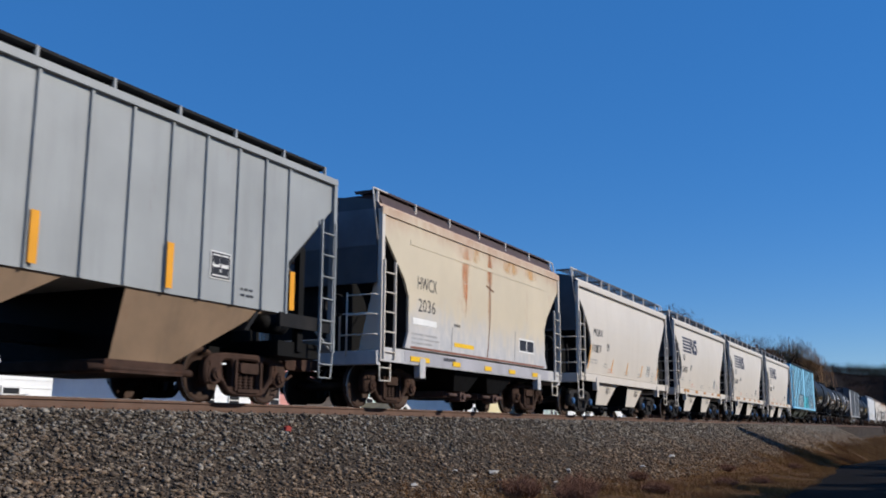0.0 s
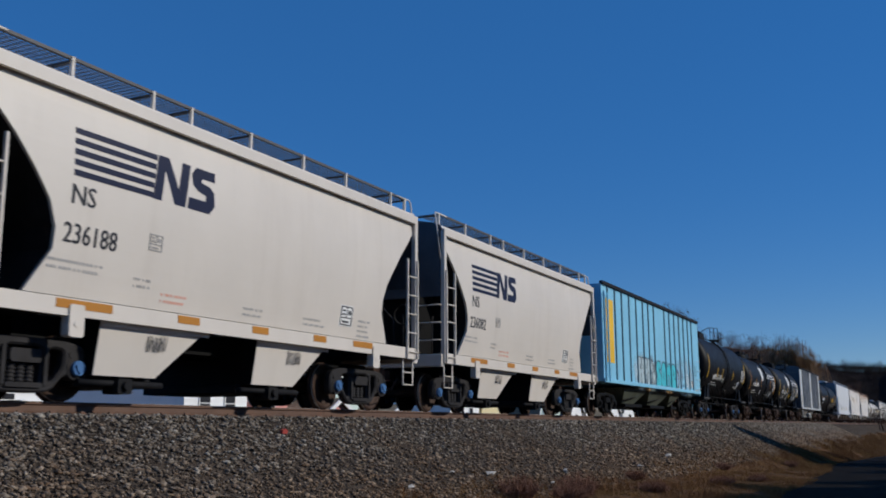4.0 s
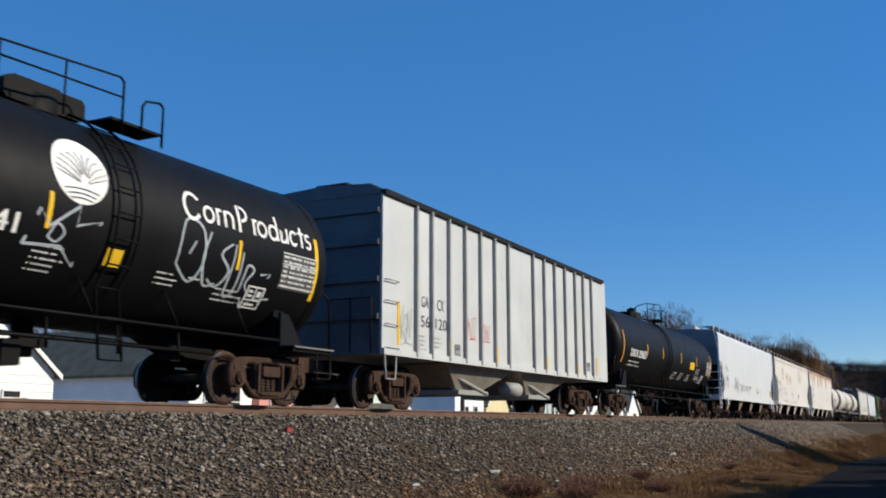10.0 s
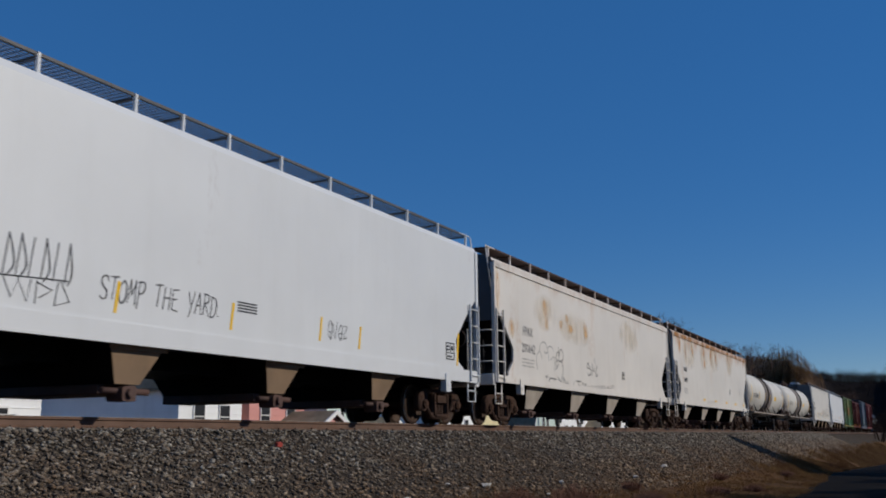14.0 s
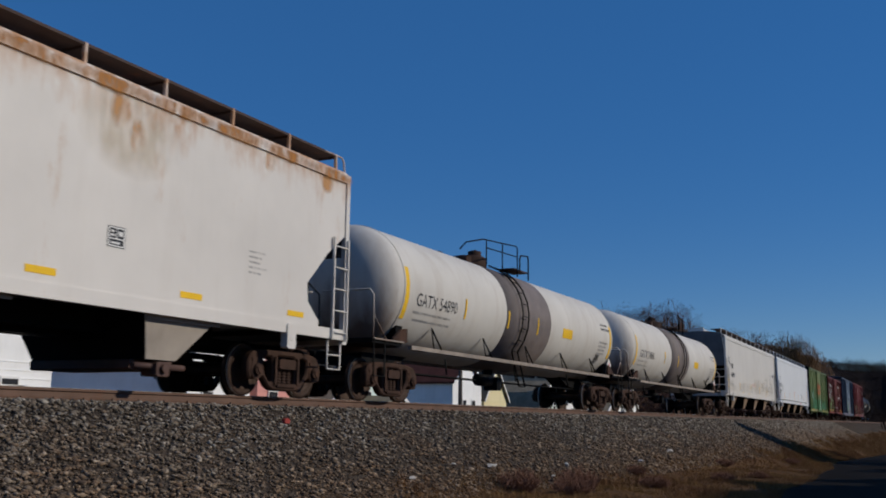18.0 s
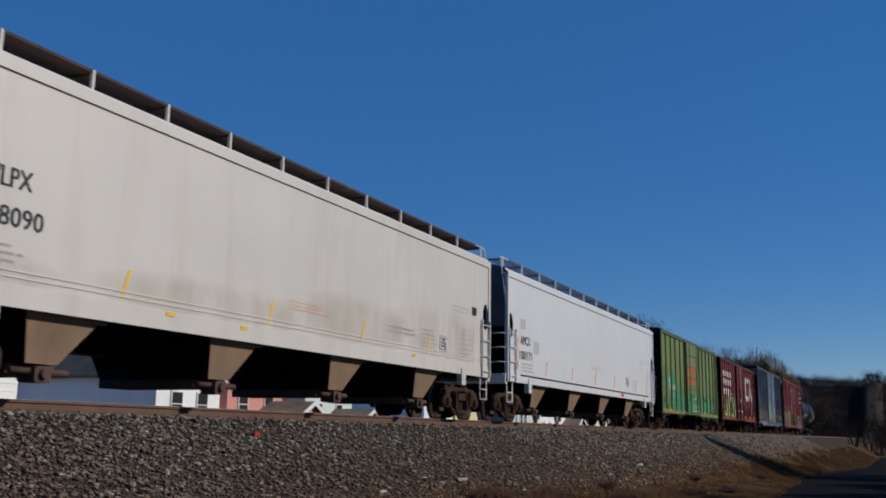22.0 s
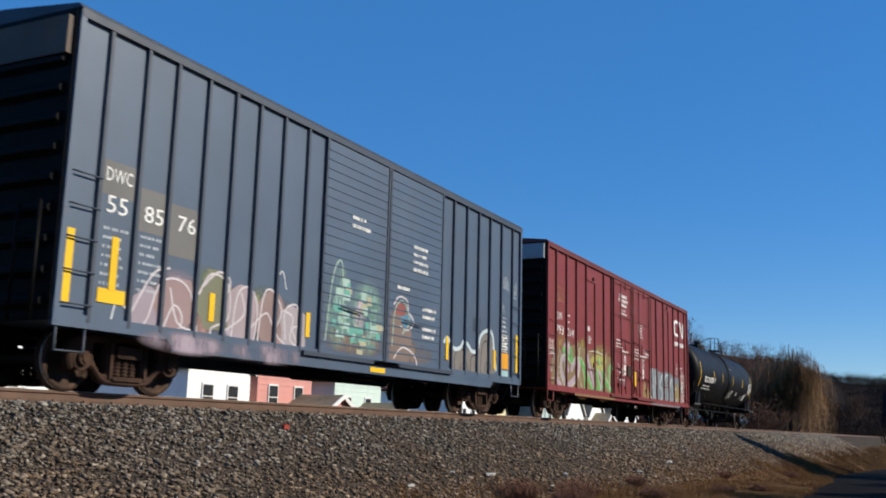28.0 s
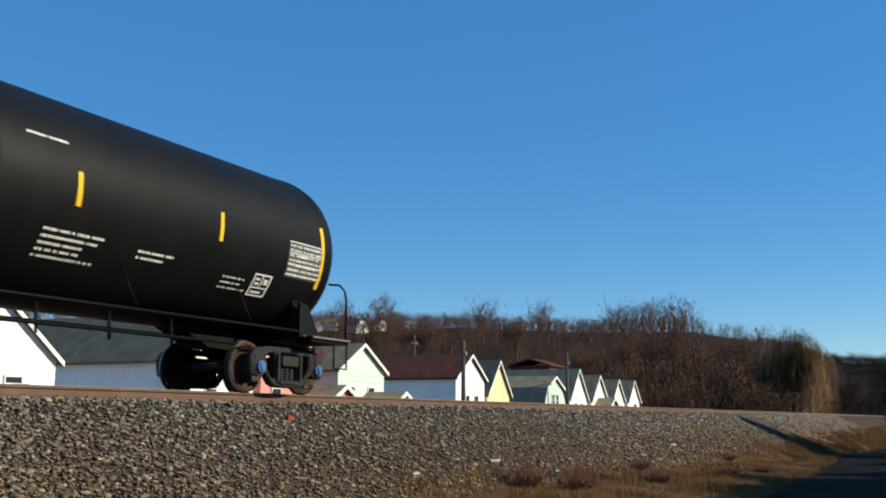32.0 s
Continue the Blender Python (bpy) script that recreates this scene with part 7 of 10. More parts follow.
# light blue ribbed car
rb = [82.6, 83.5, 84.4, 85.4, 86.4, 87.4, 88.25, 89.15, 90.95, 91.85, 92.75, 93.67, 94.57, 95.48, 96.28]
car, h, mid = ribbed_car("gondola_car", "light blue ribbed gondola railcar with cyan graffiti", 81.9, 97.7, (83.6, 96.05), BLUE, BLUEPOST, 4.68, 1.21, rb, BLACK, 0.11, end_mat=BLUEPOST, rib_deep=0.05)
for a, b in ((85.2, 88.6), (88.9, 92.3), (92.5, 94.6)):
    a, b = a - mid, b - mid
    vs = [(a, -1.3, 1.1), (b, -1.3, 1.1), (b, 1.3, 1.1), (a, 1.3, 1.1), (a + 0.9, -0.9, 0.5), (b - 0.9, -0.9, 0.5), (b - 0.9, 0.9, 0.5), (a + 0.9, 0.9, 0.5)]
    part("hopper_bay", M().add(vs, [(3, 2, 1, 0), (4, 5, 6, 7), (0, 1, 5, 4), (1, 2, 6, 5), (2, 3, 7, 6), (3, 0, 4, 7)]), paint("sooty_green_bay", (0.09, 0.10, 0.07), 0.7, 0, 0.3, 2, 0.3), car)
    part("outlet_gate", M().box(a + 0.5, b - 0.5, -1.15, 1.0, 0.38, 0.5, 0.02).cyl((a + 0.2, -1.1, 0.6), (b - 0.4, -1.05, 0.85), 0.03), BLACK, car)
PALESPRAY = plain("pale_spray", (0.46, 0.58, 0.62), 0.5)
WHITEHAZE = soft_paint("white_haze_spray", (0.55, 0.66, 0.70), 0.8)
stain(car, WHITEHAZE, -4.2, -1.6, 1.0, 2.6, -1.4925, "spray_haze"), stain(car, WHITEHAZE, -2.6, 0.0, 1.0, 2.6, -1.4928, "spray_haze")
stain(car, soft_paint("dark_spray_shadow", (0.04, 0.05, 0.06), 0.9), -0.8, 3.6, 1.02, 1.6, -1.4931, "spray_haze")
stain(car, RUSTTHIN, -2.4, -1.2, 1.0, 1.5, -1.4933), stain(car, RUSTTHIN, 0.8, 2.4, 1.0, 1.4, -1.4934)
stain(car, soft_paint("pale_blue_fade", (0.50, 0.66, 0.74), 0.6, 0.8), 2.6, 7.6, 0.9, 2.9, -1.4922, "sun_faded_patch")
bubble_letters(car, (("S", -3.5, -2.85), ("e", -2.95, -2.42), ("P", -2.36, -1.92), ("O", -2.05, -1.52), ("n", -1.5, -1.15), ("w", -1.2, -0.62)), 1.28, 2.34, PALESPRAY, -1.4942, 0.08)
bubble_letters(car, (("S", -0.52, 0.33), ("a", 0.3, 1.14), ("n", 1.14, 2.04), ("e", 2.0, 3.02)), 1.22, 2.34, CYAN, -1.4945)
sprayed(car, [[(3.1, 2.1), (3.42, 2.0), (3.5, 1.7), (3.38, 1.4), (3.1, 1.22)]], INK, 0.14, -1.497)
sprayed(car, [[(3.25 + 0.02 * k, 1.3 + 0.13 * k), (3.45, 1.34 + 0.12 * k)] for k in range(6)], PALESPRAY, 0.03, -1.5)
longer_end(car, h, 0.12, 1.1, 4.7, BLUE)
patch(car, "yellow_panel", 82.4 - mid, 83.3 - mid, 1.9, 4.2, YELLOW, y=-1.498)
for x, z, w_, h_, k in ((3.2, 2.25, 0.5, 0.26, 5), (4.06, 2.38, 0.48, 0.18, 6), (4.06, 1.76, 0.5, 0.3, 7), (4.22, 1.4, 0.36, 0.16, 8), (6.72, 2.05, 0.6, 0.55, 9)):
    scrawl(car, x, z, w_, h_, INK, k, y=-1.497, thick=0.022)
bars(car, 94.8 - mid, 1.95, 0.6, 6, WHITE, y=-1.496)
inspection_label(car, 95.85 - mid, 1.45, 0.35, INK, WHITE, y=-1.50)
for x in (94.1, 96.6):
    patch(car, "reflector", x - mid, x - mid + 0.65, 1.24, 1.34, ORANGE, y=-1.50)
grabs(car, h - 0.5, h - 0.06, [1.4, 1.85, 2.3, 2.75], WHITE, -1.53)
ladder(car, -h + 0.08, -h + 0.5, 1.2, 4.4, BLUE, -1.56)


PLATEGREY = plain("data_plate_grey", (0.085, 0.085, 0.09), 0.6)


def tank_marks(car, w, half, tape, marks=True, seed=1, wide=0.05):
    zc, r = w
    for s in (-1, 1):
        patch(car, "reflector", s * (half - 0.04 - wide) - wide, s * (half - 0.04 - wide) + wide, zc - 0.75, zc + 0.45, tape, w)
    if marks:
        patch(car, "data_plate", half - 1.15, half - 0.12, zc - 0.62, zc + 0.05, PLATEGREY, w)
        for q in range(5):
            bars(car, half - 1.12 + 0.2 * q, zc - 0.06, 0.17, 7, WHITE, 0.088, 0.05, (zc, r + 0.012), seed + q)
        for q in range(4):
            patch(car, "plate_line", half - 1.15, half - 0.12, zc - 0.58 + 0.2 * q, zc - 0.565 + 0.2 * q, WHITE, (zc, r + 0.008))
        inspection_label(car, half - 1.95, zc - 1.12, 0.52, WHITE, None, w)
        bars(car, half - 2.7, zc - 0.85, 0.7, 3, WHITE, 0.1, 0.04, w, seed + 7)


def brand_shapes(car, x, z, wide, w, mat=WHITE):
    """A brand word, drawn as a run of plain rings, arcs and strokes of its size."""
    zc, r = w
    m = M()

    def put(pts):
        m.add([(p, -(r + 0.016) * math.cos((q - zc) / r), zc + (r + 0.016) * math.sin((q - zc) / r)) for p, q in pts], [tuple(range(len(pts)))])

    def ring(cx, cz, a, b, t, t0=0, t1=360):
        n = 14
        for i in range(n):
            u, v = radians(t0 + (t1 - t0) * i / n), radians(t0 + (t1 - t0) * (i + 1) / n)
            put([(cx + a * math.cos(u), cz + b * math.sin(u)), (cx + a * math.cos(v), cz + b * math.sin(v)), (cx + (a - t) * math.cos(v), cz + (b - t) * math.sin(v)), (cx + (a - t) * math.cos(u), cz + (b - t) * math.sin(u))])

    def stem(cx, z0, z1, t=0.05):
        for i in range(4):
            a, b = z0 + (z1 - z0) * i / 4, z0 + (z1 - z0) * (i + 1) / 4
            put([(cx, a), (cx + t, a), (cx + t, b), (cx, b)])
    k = wide / 3.7
    ring(x + 0.22 * k, z + 0.21, 0.23 * k, 0.25, 0.065, 35, 325)
    for u in (0.63, 2.11, 2.45):
        ring(x + u * k, z + 0.14, 0.155 * k, 0.155, 0.055)
    for u in (0.83, 1.03, 1.24, 1.84, 2.67, 2.86):
        stem(x + u * k, z, z + 0.29 - 0.06 * (u in (1.24, 2.67)), 0.058)
    ring(x + 0.93 * k, z + 0.17, 0.1 * k, 0.125, 0.05, 60, 150)
    ring(x + 1.16 * k, z + 0.18, 0.13 * k, 0.12, 0.05, 10, 160)
    stem(x + 1.42 * k, z - 0.02, z + 0.47, 0.065)
    ring(x + 1.52 * k, z + 0.32, 0.19 * k, 0.155, 0.055, -90, 90)
    ring(x + 1.94 * k, z + 0.17, 0.1 * k, 0.125, 0.05, 60, 150)
    stem(x + 2.55 * k, z, z + 0.47, 0.058)
    ring(x + 2.77 * k, z + 0.11, 0.12 * k, 0.12, 0.05, 190, 350)
    ring(x + 3.1 * k, z + 0.14, 0.14 * k, 0.155, 0.055, 40, 320)
    stem(x + 3.33 * k, z, z + 0.4, 0.058)
    stem(x + 3.26 * k, z + 0.25, z + 0.3, 0.2 * k)
    ring(x + 3.58 * k, z + 0.21, 0.1 * k, 0.09, 0.05, 30, 270)
    ring(x + 3.58 * k, z + 0.08, 0.1 * k, 0.09, 0.05, -150, 90)
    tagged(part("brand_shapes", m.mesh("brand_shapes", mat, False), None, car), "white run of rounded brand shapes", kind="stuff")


def shell_emblem(car, x, z, a, w):
    """A white round emblem with dark ribs."""
    zc, r = w
    m, d = M(), M()

    def at(px, pz, k):
        th = (pz - zc) / r
        return (px, -(r + k) * math.cos(th), zc + (r + k) * math.sin(th))
    for j in range(5):
        a0, a1 = a * j / 5, a * (j + 1) / 5
        for i in range(28):
            u, v = 2 * math.pi * i / 28, 2 * math.pi * (i + 1) / 28
            m.add([at(x + q * math.cos(t), z + q * math.sin(t), 0.012) for q, t in ((a0, u), (a1, u), (a1, v), (a0, v))][0 if j else 1:], [(0, 1, 2, 3) if j else (0, 1, 2)])
    ribs = []
    for k in range(12):
        # ribs that fan out of the foot and lean over to the rim
        t = radians(196 - 19 * k)
        ribs.append([(x + 0.1 * a + 0.93 * a * u * (math.cos(t) - 0.1), z - 0.42 * a + a * u * (0.42 + 0.5 * math.sin(t)) + 0.34 * a * math.sin(math.pi * u) * max(0.0, math.sin(t))) for u in (0.16, 0.35, 0.55, 0.8, 0.97)])
    for k in range(3):
        ribs.append([(x + a * (0.62 - 0.1 * k) * v, z - a * (0.56 + 0.13 * k) - 0.07 * a * v * v) for v in (-1, -0.5, 0, 0.5, 1)])
    for pts in ribs:
        pts = [((p - x) * f + x, (q - z) * f + z) for p, q in pts for f in [min(1.0, 0.96 * a / max(1e-6, math.hypot(p - x, q - z)))]]
        for (p, q), (p2, q2) in zip(pts, pts[1:]):
            n = 0.0055 / max(1e-6, math.hypot(p2 - p, q2 - q))
            e, g = -(q2 - q) * n, (p2 - p) * n
            d.add([at(p - e, q - g, 0.024), at(p + e, q + g, 0.024), at(p2 + e, q2 + g, 0.024), at(p2 - e, q2 - g, 0.024)], [(0, 1, 2, 3)])
    part("emblem", m.mesh("emblem", WHITE, False), None, car, "white round emblem")
    part("emblem_rib", d.mesh("emblem_rib", INK, False), None, car)


# black tank cars, near group
for k, (c, text, tape, brand) in enumerate(((105.0, "SHPX 210745", YELLOW, False), (118.3, "UTLX 600900", ORANGE, True), (131.57, "SHPX 203341", YELLOW, True))):
    car, mid, w = tank_car("tank_car", "black tank car with white lettering" + (" and round white emblem" if brand else ""), c, (c - 4.5, c + 4.5), 5.3, (1.66, 1.58, 1.58)[k], (2.83, 2.66, 2.66)[k], TANKBLK, GREYST if k == 0 else RUST, CAP if k == 0 else None, shift=(-1.05, -0.45, -0.3)[k], hood=True, hood_at=(0.0, 0.87, 0.12)[k], climb=(0.42, 0.95, 0.42)[k], gate=(0.67, 0.3, 0.45)[k])
    tank_marks(car, w, 5.3, tape, True, k)
    word(car, text, (-3.8, -4.15, -3.95)[k], 2.05 if k != 1 else 2.17, (2.35, 2.17, 2.5)[k], 0.28, WHITE, wrap=w, bold=0.01)
    bars(car, (-3.9, -4.1, -3.9)[k], 1.86, 1.9, 2, WHITE, 0.15, 0.06, w, k + 3)
    for x in (-2.85, -1.43, 1.6) if k == 0 else (-3.03, -1.0, 2.95):
        patch(car, "reflector", x - 0.035, x + 0.035, 2.2, 2.7, tape, w)
    if brand:
        bars(car, -1.1, 1.95, 0.6, 5, WHITE, 0.09, 0.035, w, k + 9)
        bars(car, 1.2, 1.9, 0.5, 3, WHITE, 0.09, 0.035, w, k + 12), bars(car, 1.9, 1.9, 0.45, 1, WHITE, 0.09, 0.035, w, k + 14)
        shell_emblem(car, -0.5, 3.12, 0.5, w)
        brand_shapes(car, 1.55, 2.86, 3.5, w)
    else:
        inspection_label(car, -1.2, 1.98, 0.3, WHITE, None, w)
        bars(car, 1.0, 1.5, 0.6, 2, WHITE, 0.09, 0.035, w, 4)
    if k == 2:
        PALETAG = plain("pale_tag_spray", (0.42, 0.46, 0.50), 0.6)
        sprayed(car, [[(1.5, 2.1), (1.6, 2.8), (2.0, 2.75), (2.1, 2.2), (1.9, 1.85), (1.5, 2.1)], [(1.75, 2.3), (1.85, 2.5)], [(2.2, 2.7), (2.08, 2.3), (2.25, 1.85), (2.5, 1.9)], [(2.75, 2.6), (2.5, 2.4), (2.75, 2.15), (2.55, 1.85), (2.3, 1.95)], [(2.85, 2.6), (2.8, 1.8), (3.0, 1.8), (3.05, 2.5)], [(3.15, 1.85), (3.2, 2.3), (3.4, 2.25), (3.25, 2.0), (3.45, 1.8)], [(3.3, 1.7), (3.4, 1.55), (3.55, 1.7)]], PALETAG, 0.05, wrap=w, taper=0.3, name="graffiti_tag")
        sprayed(car, [[(3.6, 2.2), (3.85, 2.25), (3.65, 1.75), (4.0, 1.8)], [(-1.3, 1.95), (-1.15, 2.45), (-0.95, 2.25), (-0.5, 2.6), (-0.52, 2.32), (-0.1, 2.45), (-0.4, 1.75), (-0.7, 2.0), (-1.3, 1.95)]], PALETAG, 0.045, wrap=w, smooth=False, name="graffiti_tag")
        sprayed(car, [[(-0.95, 2.1), (-0.85, 2.3), (-0.7, 2.2), (-0.8, 2.05), (-0.95, 2.1)]], PALETAG, 0.03, wrap=w, name="graffiti_tag")
        patch(car, "placard", 0.12, 0.42, 1.85, 2.12, YELLOW, w)
        scrawl(car, -3.6, 2.4, 0.9, 0.35, GREYINK, 2, wrap=w)

# dull white ribbed hopper
rb = [140.75, 141.5, 142.4, 143.3, 144.22, 145.13, 146.05, 147.9, 148.8, 149.7, 150.62, 151.58, 152.4, 153.25]
car, h, mid = ribbed_car("covered_hopper_car", "dull white ribbed hopper railcar with grey posts", 139.3, 154.6, (140.7, 153.3), RIBWHT, RIBGREY, 4.56, 1.14, rb, RUST, 0.1, 0.32, end_mat=DARKEND)
DIRTYBAY = paint("dirty_grey_brown_bay", (0.30, 0.265, 0.225), 0.7, 0, 0.3, 1.5, 0.4, (0.16, 0.09, 0.055), 0.5)
for a, b in ((142.6, 146.8), (147.3, 151.4)):
    a, b = a - mid, b - mid
    vs = [(a, -1.35, 1.1), (b, -1.35, 1.1), (b, 1.35, 1.1), (a, 1.35, 1.1), (a + 1.4, -0.95, 0.5), (b - 1.4, -0.95, 0.5), (b - 1.4, 0.95, 0.5), (a + 1.4, 0.95, 0.5)]
    part("hopper_bay", M().add(vs, [(3, 2, 1, 0), (4, 5, 6, 7), (0, 1, 5, 4), (1, 2, 6, 5), (2, 3, 7, 6), (3, 0, 4, 7)]), DIRTYBAY, car)
    part("outlet_gate", M().box(a + 1.2, b - 1.2, -1.1, 1.0, 0.4, 0.52, 0.02).cyl((a + 0.4, -1.1, 0.95), (b - 1.3, -1.1, 0.45), 0.05), RIBGREY, car)
part("air_reservoir", M().lathe([(-0.45, 0.0), (-0.42, 0.2), (0.42, 0.2), (0.45, 0.0)], -1.1, 0.62, 16, "x", cx=0.2), RIBGREY, car)
part("roof_hatch", M().box(-h + 0.3, -h + 1.9, -0.4, 0.4, 4.86, 5.0, 0.03), DARKEND, car)
longer_end(car, h, 0.33, 1.12, 4.6, RIBWHT)
# Darker than the white sides: the end's shade is put into this colour.
ENDBLUE = paint("shaded_end_sheet", (0.10, 0.115, 0.135), 0.6, 0, 0.3, 1.2, 0.15)
part("end_wall", M().box(-h - 0.02, -h + 0.02, -1.44, 1.44, 1.12, 4.56).prism([(-1.5, 4.56), (1.5, 4.56), (1.2, 4.8), (0, 4.87), (-1.2, 4.8)], -h - 0.03, -h + 0.02, "x"), ENDBLUE, car, "end wall, shade in its dark blue-grey colour")
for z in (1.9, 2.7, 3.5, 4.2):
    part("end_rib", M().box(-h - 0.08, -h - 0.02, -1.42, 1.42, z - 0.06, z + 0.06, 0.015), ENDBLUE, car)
part("end_handrail", M().tube([(-h - 0.12, -1.3, 1.15), (-h - 0.12, -1.3, 2.3), (-h - 0.12, -0.3, 2.3), (-h - 0.12, -0.3, 1.15)], 0.022).tube([(-h - 0.12, -0.8, 1.15), (-h - 0.12, -0.8, 2.3)], 0.018), DARKEND, car)
word(car, "GA", -5.9, 2.28, 0.35, 0.26, INK, y=-1.497), word(car, "CX", -5.12, 2.28, 0.35, 0.26, INK, y=-1.497)
word(car, "56", -5.92, 1.83, 0.42, 0.26, INK, y=-1.497), word(car, "120", -5.2, 1.83, 0.58, 0.26, INK, y=-1.497)
bars(car, 140.95 - mid, 1.6, 0.4, 4, GREYINK, y=-1.497), bars(car, 141.7 - mid, 1.6, 0.4, 3, GREYINK, y=-1.497)
for x, z0, z1 in ((139.95, 1.35, 2.3), (142.5, 1.25, 1.7), (145.3, 1.25, 1.65), (149.0, 1.25, 1.65), (151.8, 1.2, 1.6), (153.7, 1.3, 1.9)):
    patch(car, "reflector", x - mid, x - mid + 0.1, z0, z1, YELLOW, y=-1.50)
scrawl(car, 143.5 - mid, 1.75, 0.5, 0.6, RED, 4, y=-1.497, thick=0.025)
scrawl(car, 144.35 - mid, 1.75, 0.5, 0.45, RED, 9, y=-1.497, thick=0.025)
scrawl(car, 140.05 - mid, 1.4, 0.55, 0.8, GREYINK, 6, y=-1.497, thick=0.025)
inspection_label(car, 142.75 - mid, 1.28, 0.32, INK, None, y=-1.495), inspection_label(car, 152.7 - mid, 1.4, 0.32, INK, None, y=-1.495)
grabs(car, -h + 0.1, -h + 0.62, [1.25, 1.75, 2.25, 2.7], RIBGREY, -1.53)
part("step", M().tube([(-h + 0.1, -1.5, 1.1), (-h + 0.15, -1.5, 0.6), (-h + 0.55, -1.5, 0.6), (-h + 0.6, -1.5, 1.1)], 0.022), RIBGREY, car)

# long black tank car
car, mid, w = tank_car("tank_car", "long black tank car with orange reflectors and a yellow placard", 164.8, (157.6, 171.97), 7.8, 1.57, 2.68, TANKBLK, RUST, shift=-1.55)
tank_marks(car, w, 7.8, ORANGE, True, 30)
word(car, "DBUX 250423", -6.73, 2.22, 2.17, 0.3, WHITE, wrap=w, bold=0.01)
bars(car, -6.8, 2.0, 2.1, 2, WHITE, 0.15, 0.06, w, 31)
for x in (-4.42, -1.94, 1.33, 4.45):
    patch(car, "reflector", x - 0.04, x + 0.04, 2.4, 2.85, ORANGE, w)
patch(car, "yellow_placard", 3.15, 4.05, 2.2, 2.55, YELLOW, w, label="yellow warning placard")
for x in (0.3, 1.6, 3.0):
    bars(car, x, 1.9, 0.8, 4, WHITE, 0.1, 0.04, w, int(x * 7))
scrawl(car, 4.5, 1.75, 0.7, 0.6, WHITE, 14, wrap=w, loops=4)

# long white hopper
# end_top is a blue-grey that holds the shade on this white end.
car, h, mid = hopper_car("covered_hopper_car", "long clean white four-bay covered hopper railcar with graffiti tags", 174.7, 193.6, (175.95, 192.3), WHT, DARKEND, 4.42, 1.02,
                         [(0.1, 3.15), (0.5, 2.86), (1.3, 2.05), (1.28, 1.75), (1.15, 1.48), (0.9, 1.36), (0.9, 1.2)], [(177.3 + 3.7 * k, 178.5 + 3.7 * k, 177.6 + 3.7 * k, 178.1 + 3.7 * k) for k in range(4)], GRATE, (0.0, 0.085, 0.17, 0.25, 0.35, 0.408, 0.472, 0.555, 0.646, 0.735, 0.824, 0.91, 1.0), sill_high=0.3, bay_mat=TANBAY, rim=False, end_top=paint("pale_blue_grey_end", (0.17, 0.19, 0.215), 0.6, 0, 0.3, 1.2, 0.1))
word(car, "UTCX", -7.66, 2.55, 0.7, 0.26, INK), word(car, "46645", -7.72, 2.05, 0.8, 0.26, INK)
bars(car, 176.5 - mid, 1.95, 0.9, 4, GREYINK, seed=60)
patch(car, "reflector", -8.15, -8.08, 1.5, 2.45, YELLOW, lean=0.16)
sprayed(car, [[(-5.15 + 0.2 * k, 1.75), (-5.08 + 0.2 * k, 2.28 + 0.02 * (k % 2))] for k in range(6)] + [[(-5.08 + 0.2 * k, 2.28), (-4.98 + 0.19 * k, 1.9), (-5.1 + 0.2 * k, 1.72)] for k in (0, 1, 3, 5)], INK, 0.03, -1.553, taper=0.3, name="graffiti_tag")
sprayed(car, [[(-5.2, 1.72), (-4.1, 1.78)], [(-5.15, 1.75), (-5.0, 1.45), (-4.9, 1.7), (-4.75, 1.42), (-4.7, 1.72)], [(-4.6, 1.72), (-4.62, 1.42)], [(-4.6, 1.7), (-4.35, 1.62), (-4.55, 1.5)], [(-4.25, 1.75), (-4.3, 1.42), (-4.05, 1.5), (-4.2, 1.75)]], INK, 0.028, -1.553, smooth=False, taper=0.3, name="graffiti_tag")
handwritten(car, "STOMP THE YARD.", -3.53, 1.62, 2.75, 0.34, INK, 0.03, 0.12)
for k in range(4):
    patch(car, "graffiti_bar", -0.43, 0.1, 1.78 + 0.05 * k, 1.805 + 0.05 * k, INK)
for x, z in ((-3.24, 1.45), (-0.63, 1.45), (2.05, 1.5), (3.5, 1.45), (-5.88, 1.53)):
    patch(car, "reflector", x, x + 0.06, z, z + 0.46, YELLOW, lean=0.06)
scrawl(car, 2.35, 1.55, 0.75, 0.38, INK, 23, loops=4, thick=0.025)
scrawl(car, 2.6, 1.2, 0.8, 0.12, GREYINK, 24, loops=4, thick=0.02)
inspection_label(car, 191.7 - mid, 1.5, 0.5, INK, None)
patch(car, "reflector", 192.3 - mid, 192.38 - mid, 1.4, 2.2, YELLOW, lean=0.08)
for e in (-1, 1):
    ladder(car, e * (h - 0.55), e * (h - 0.06), 1.05, 3.0, WHT, -1.6)

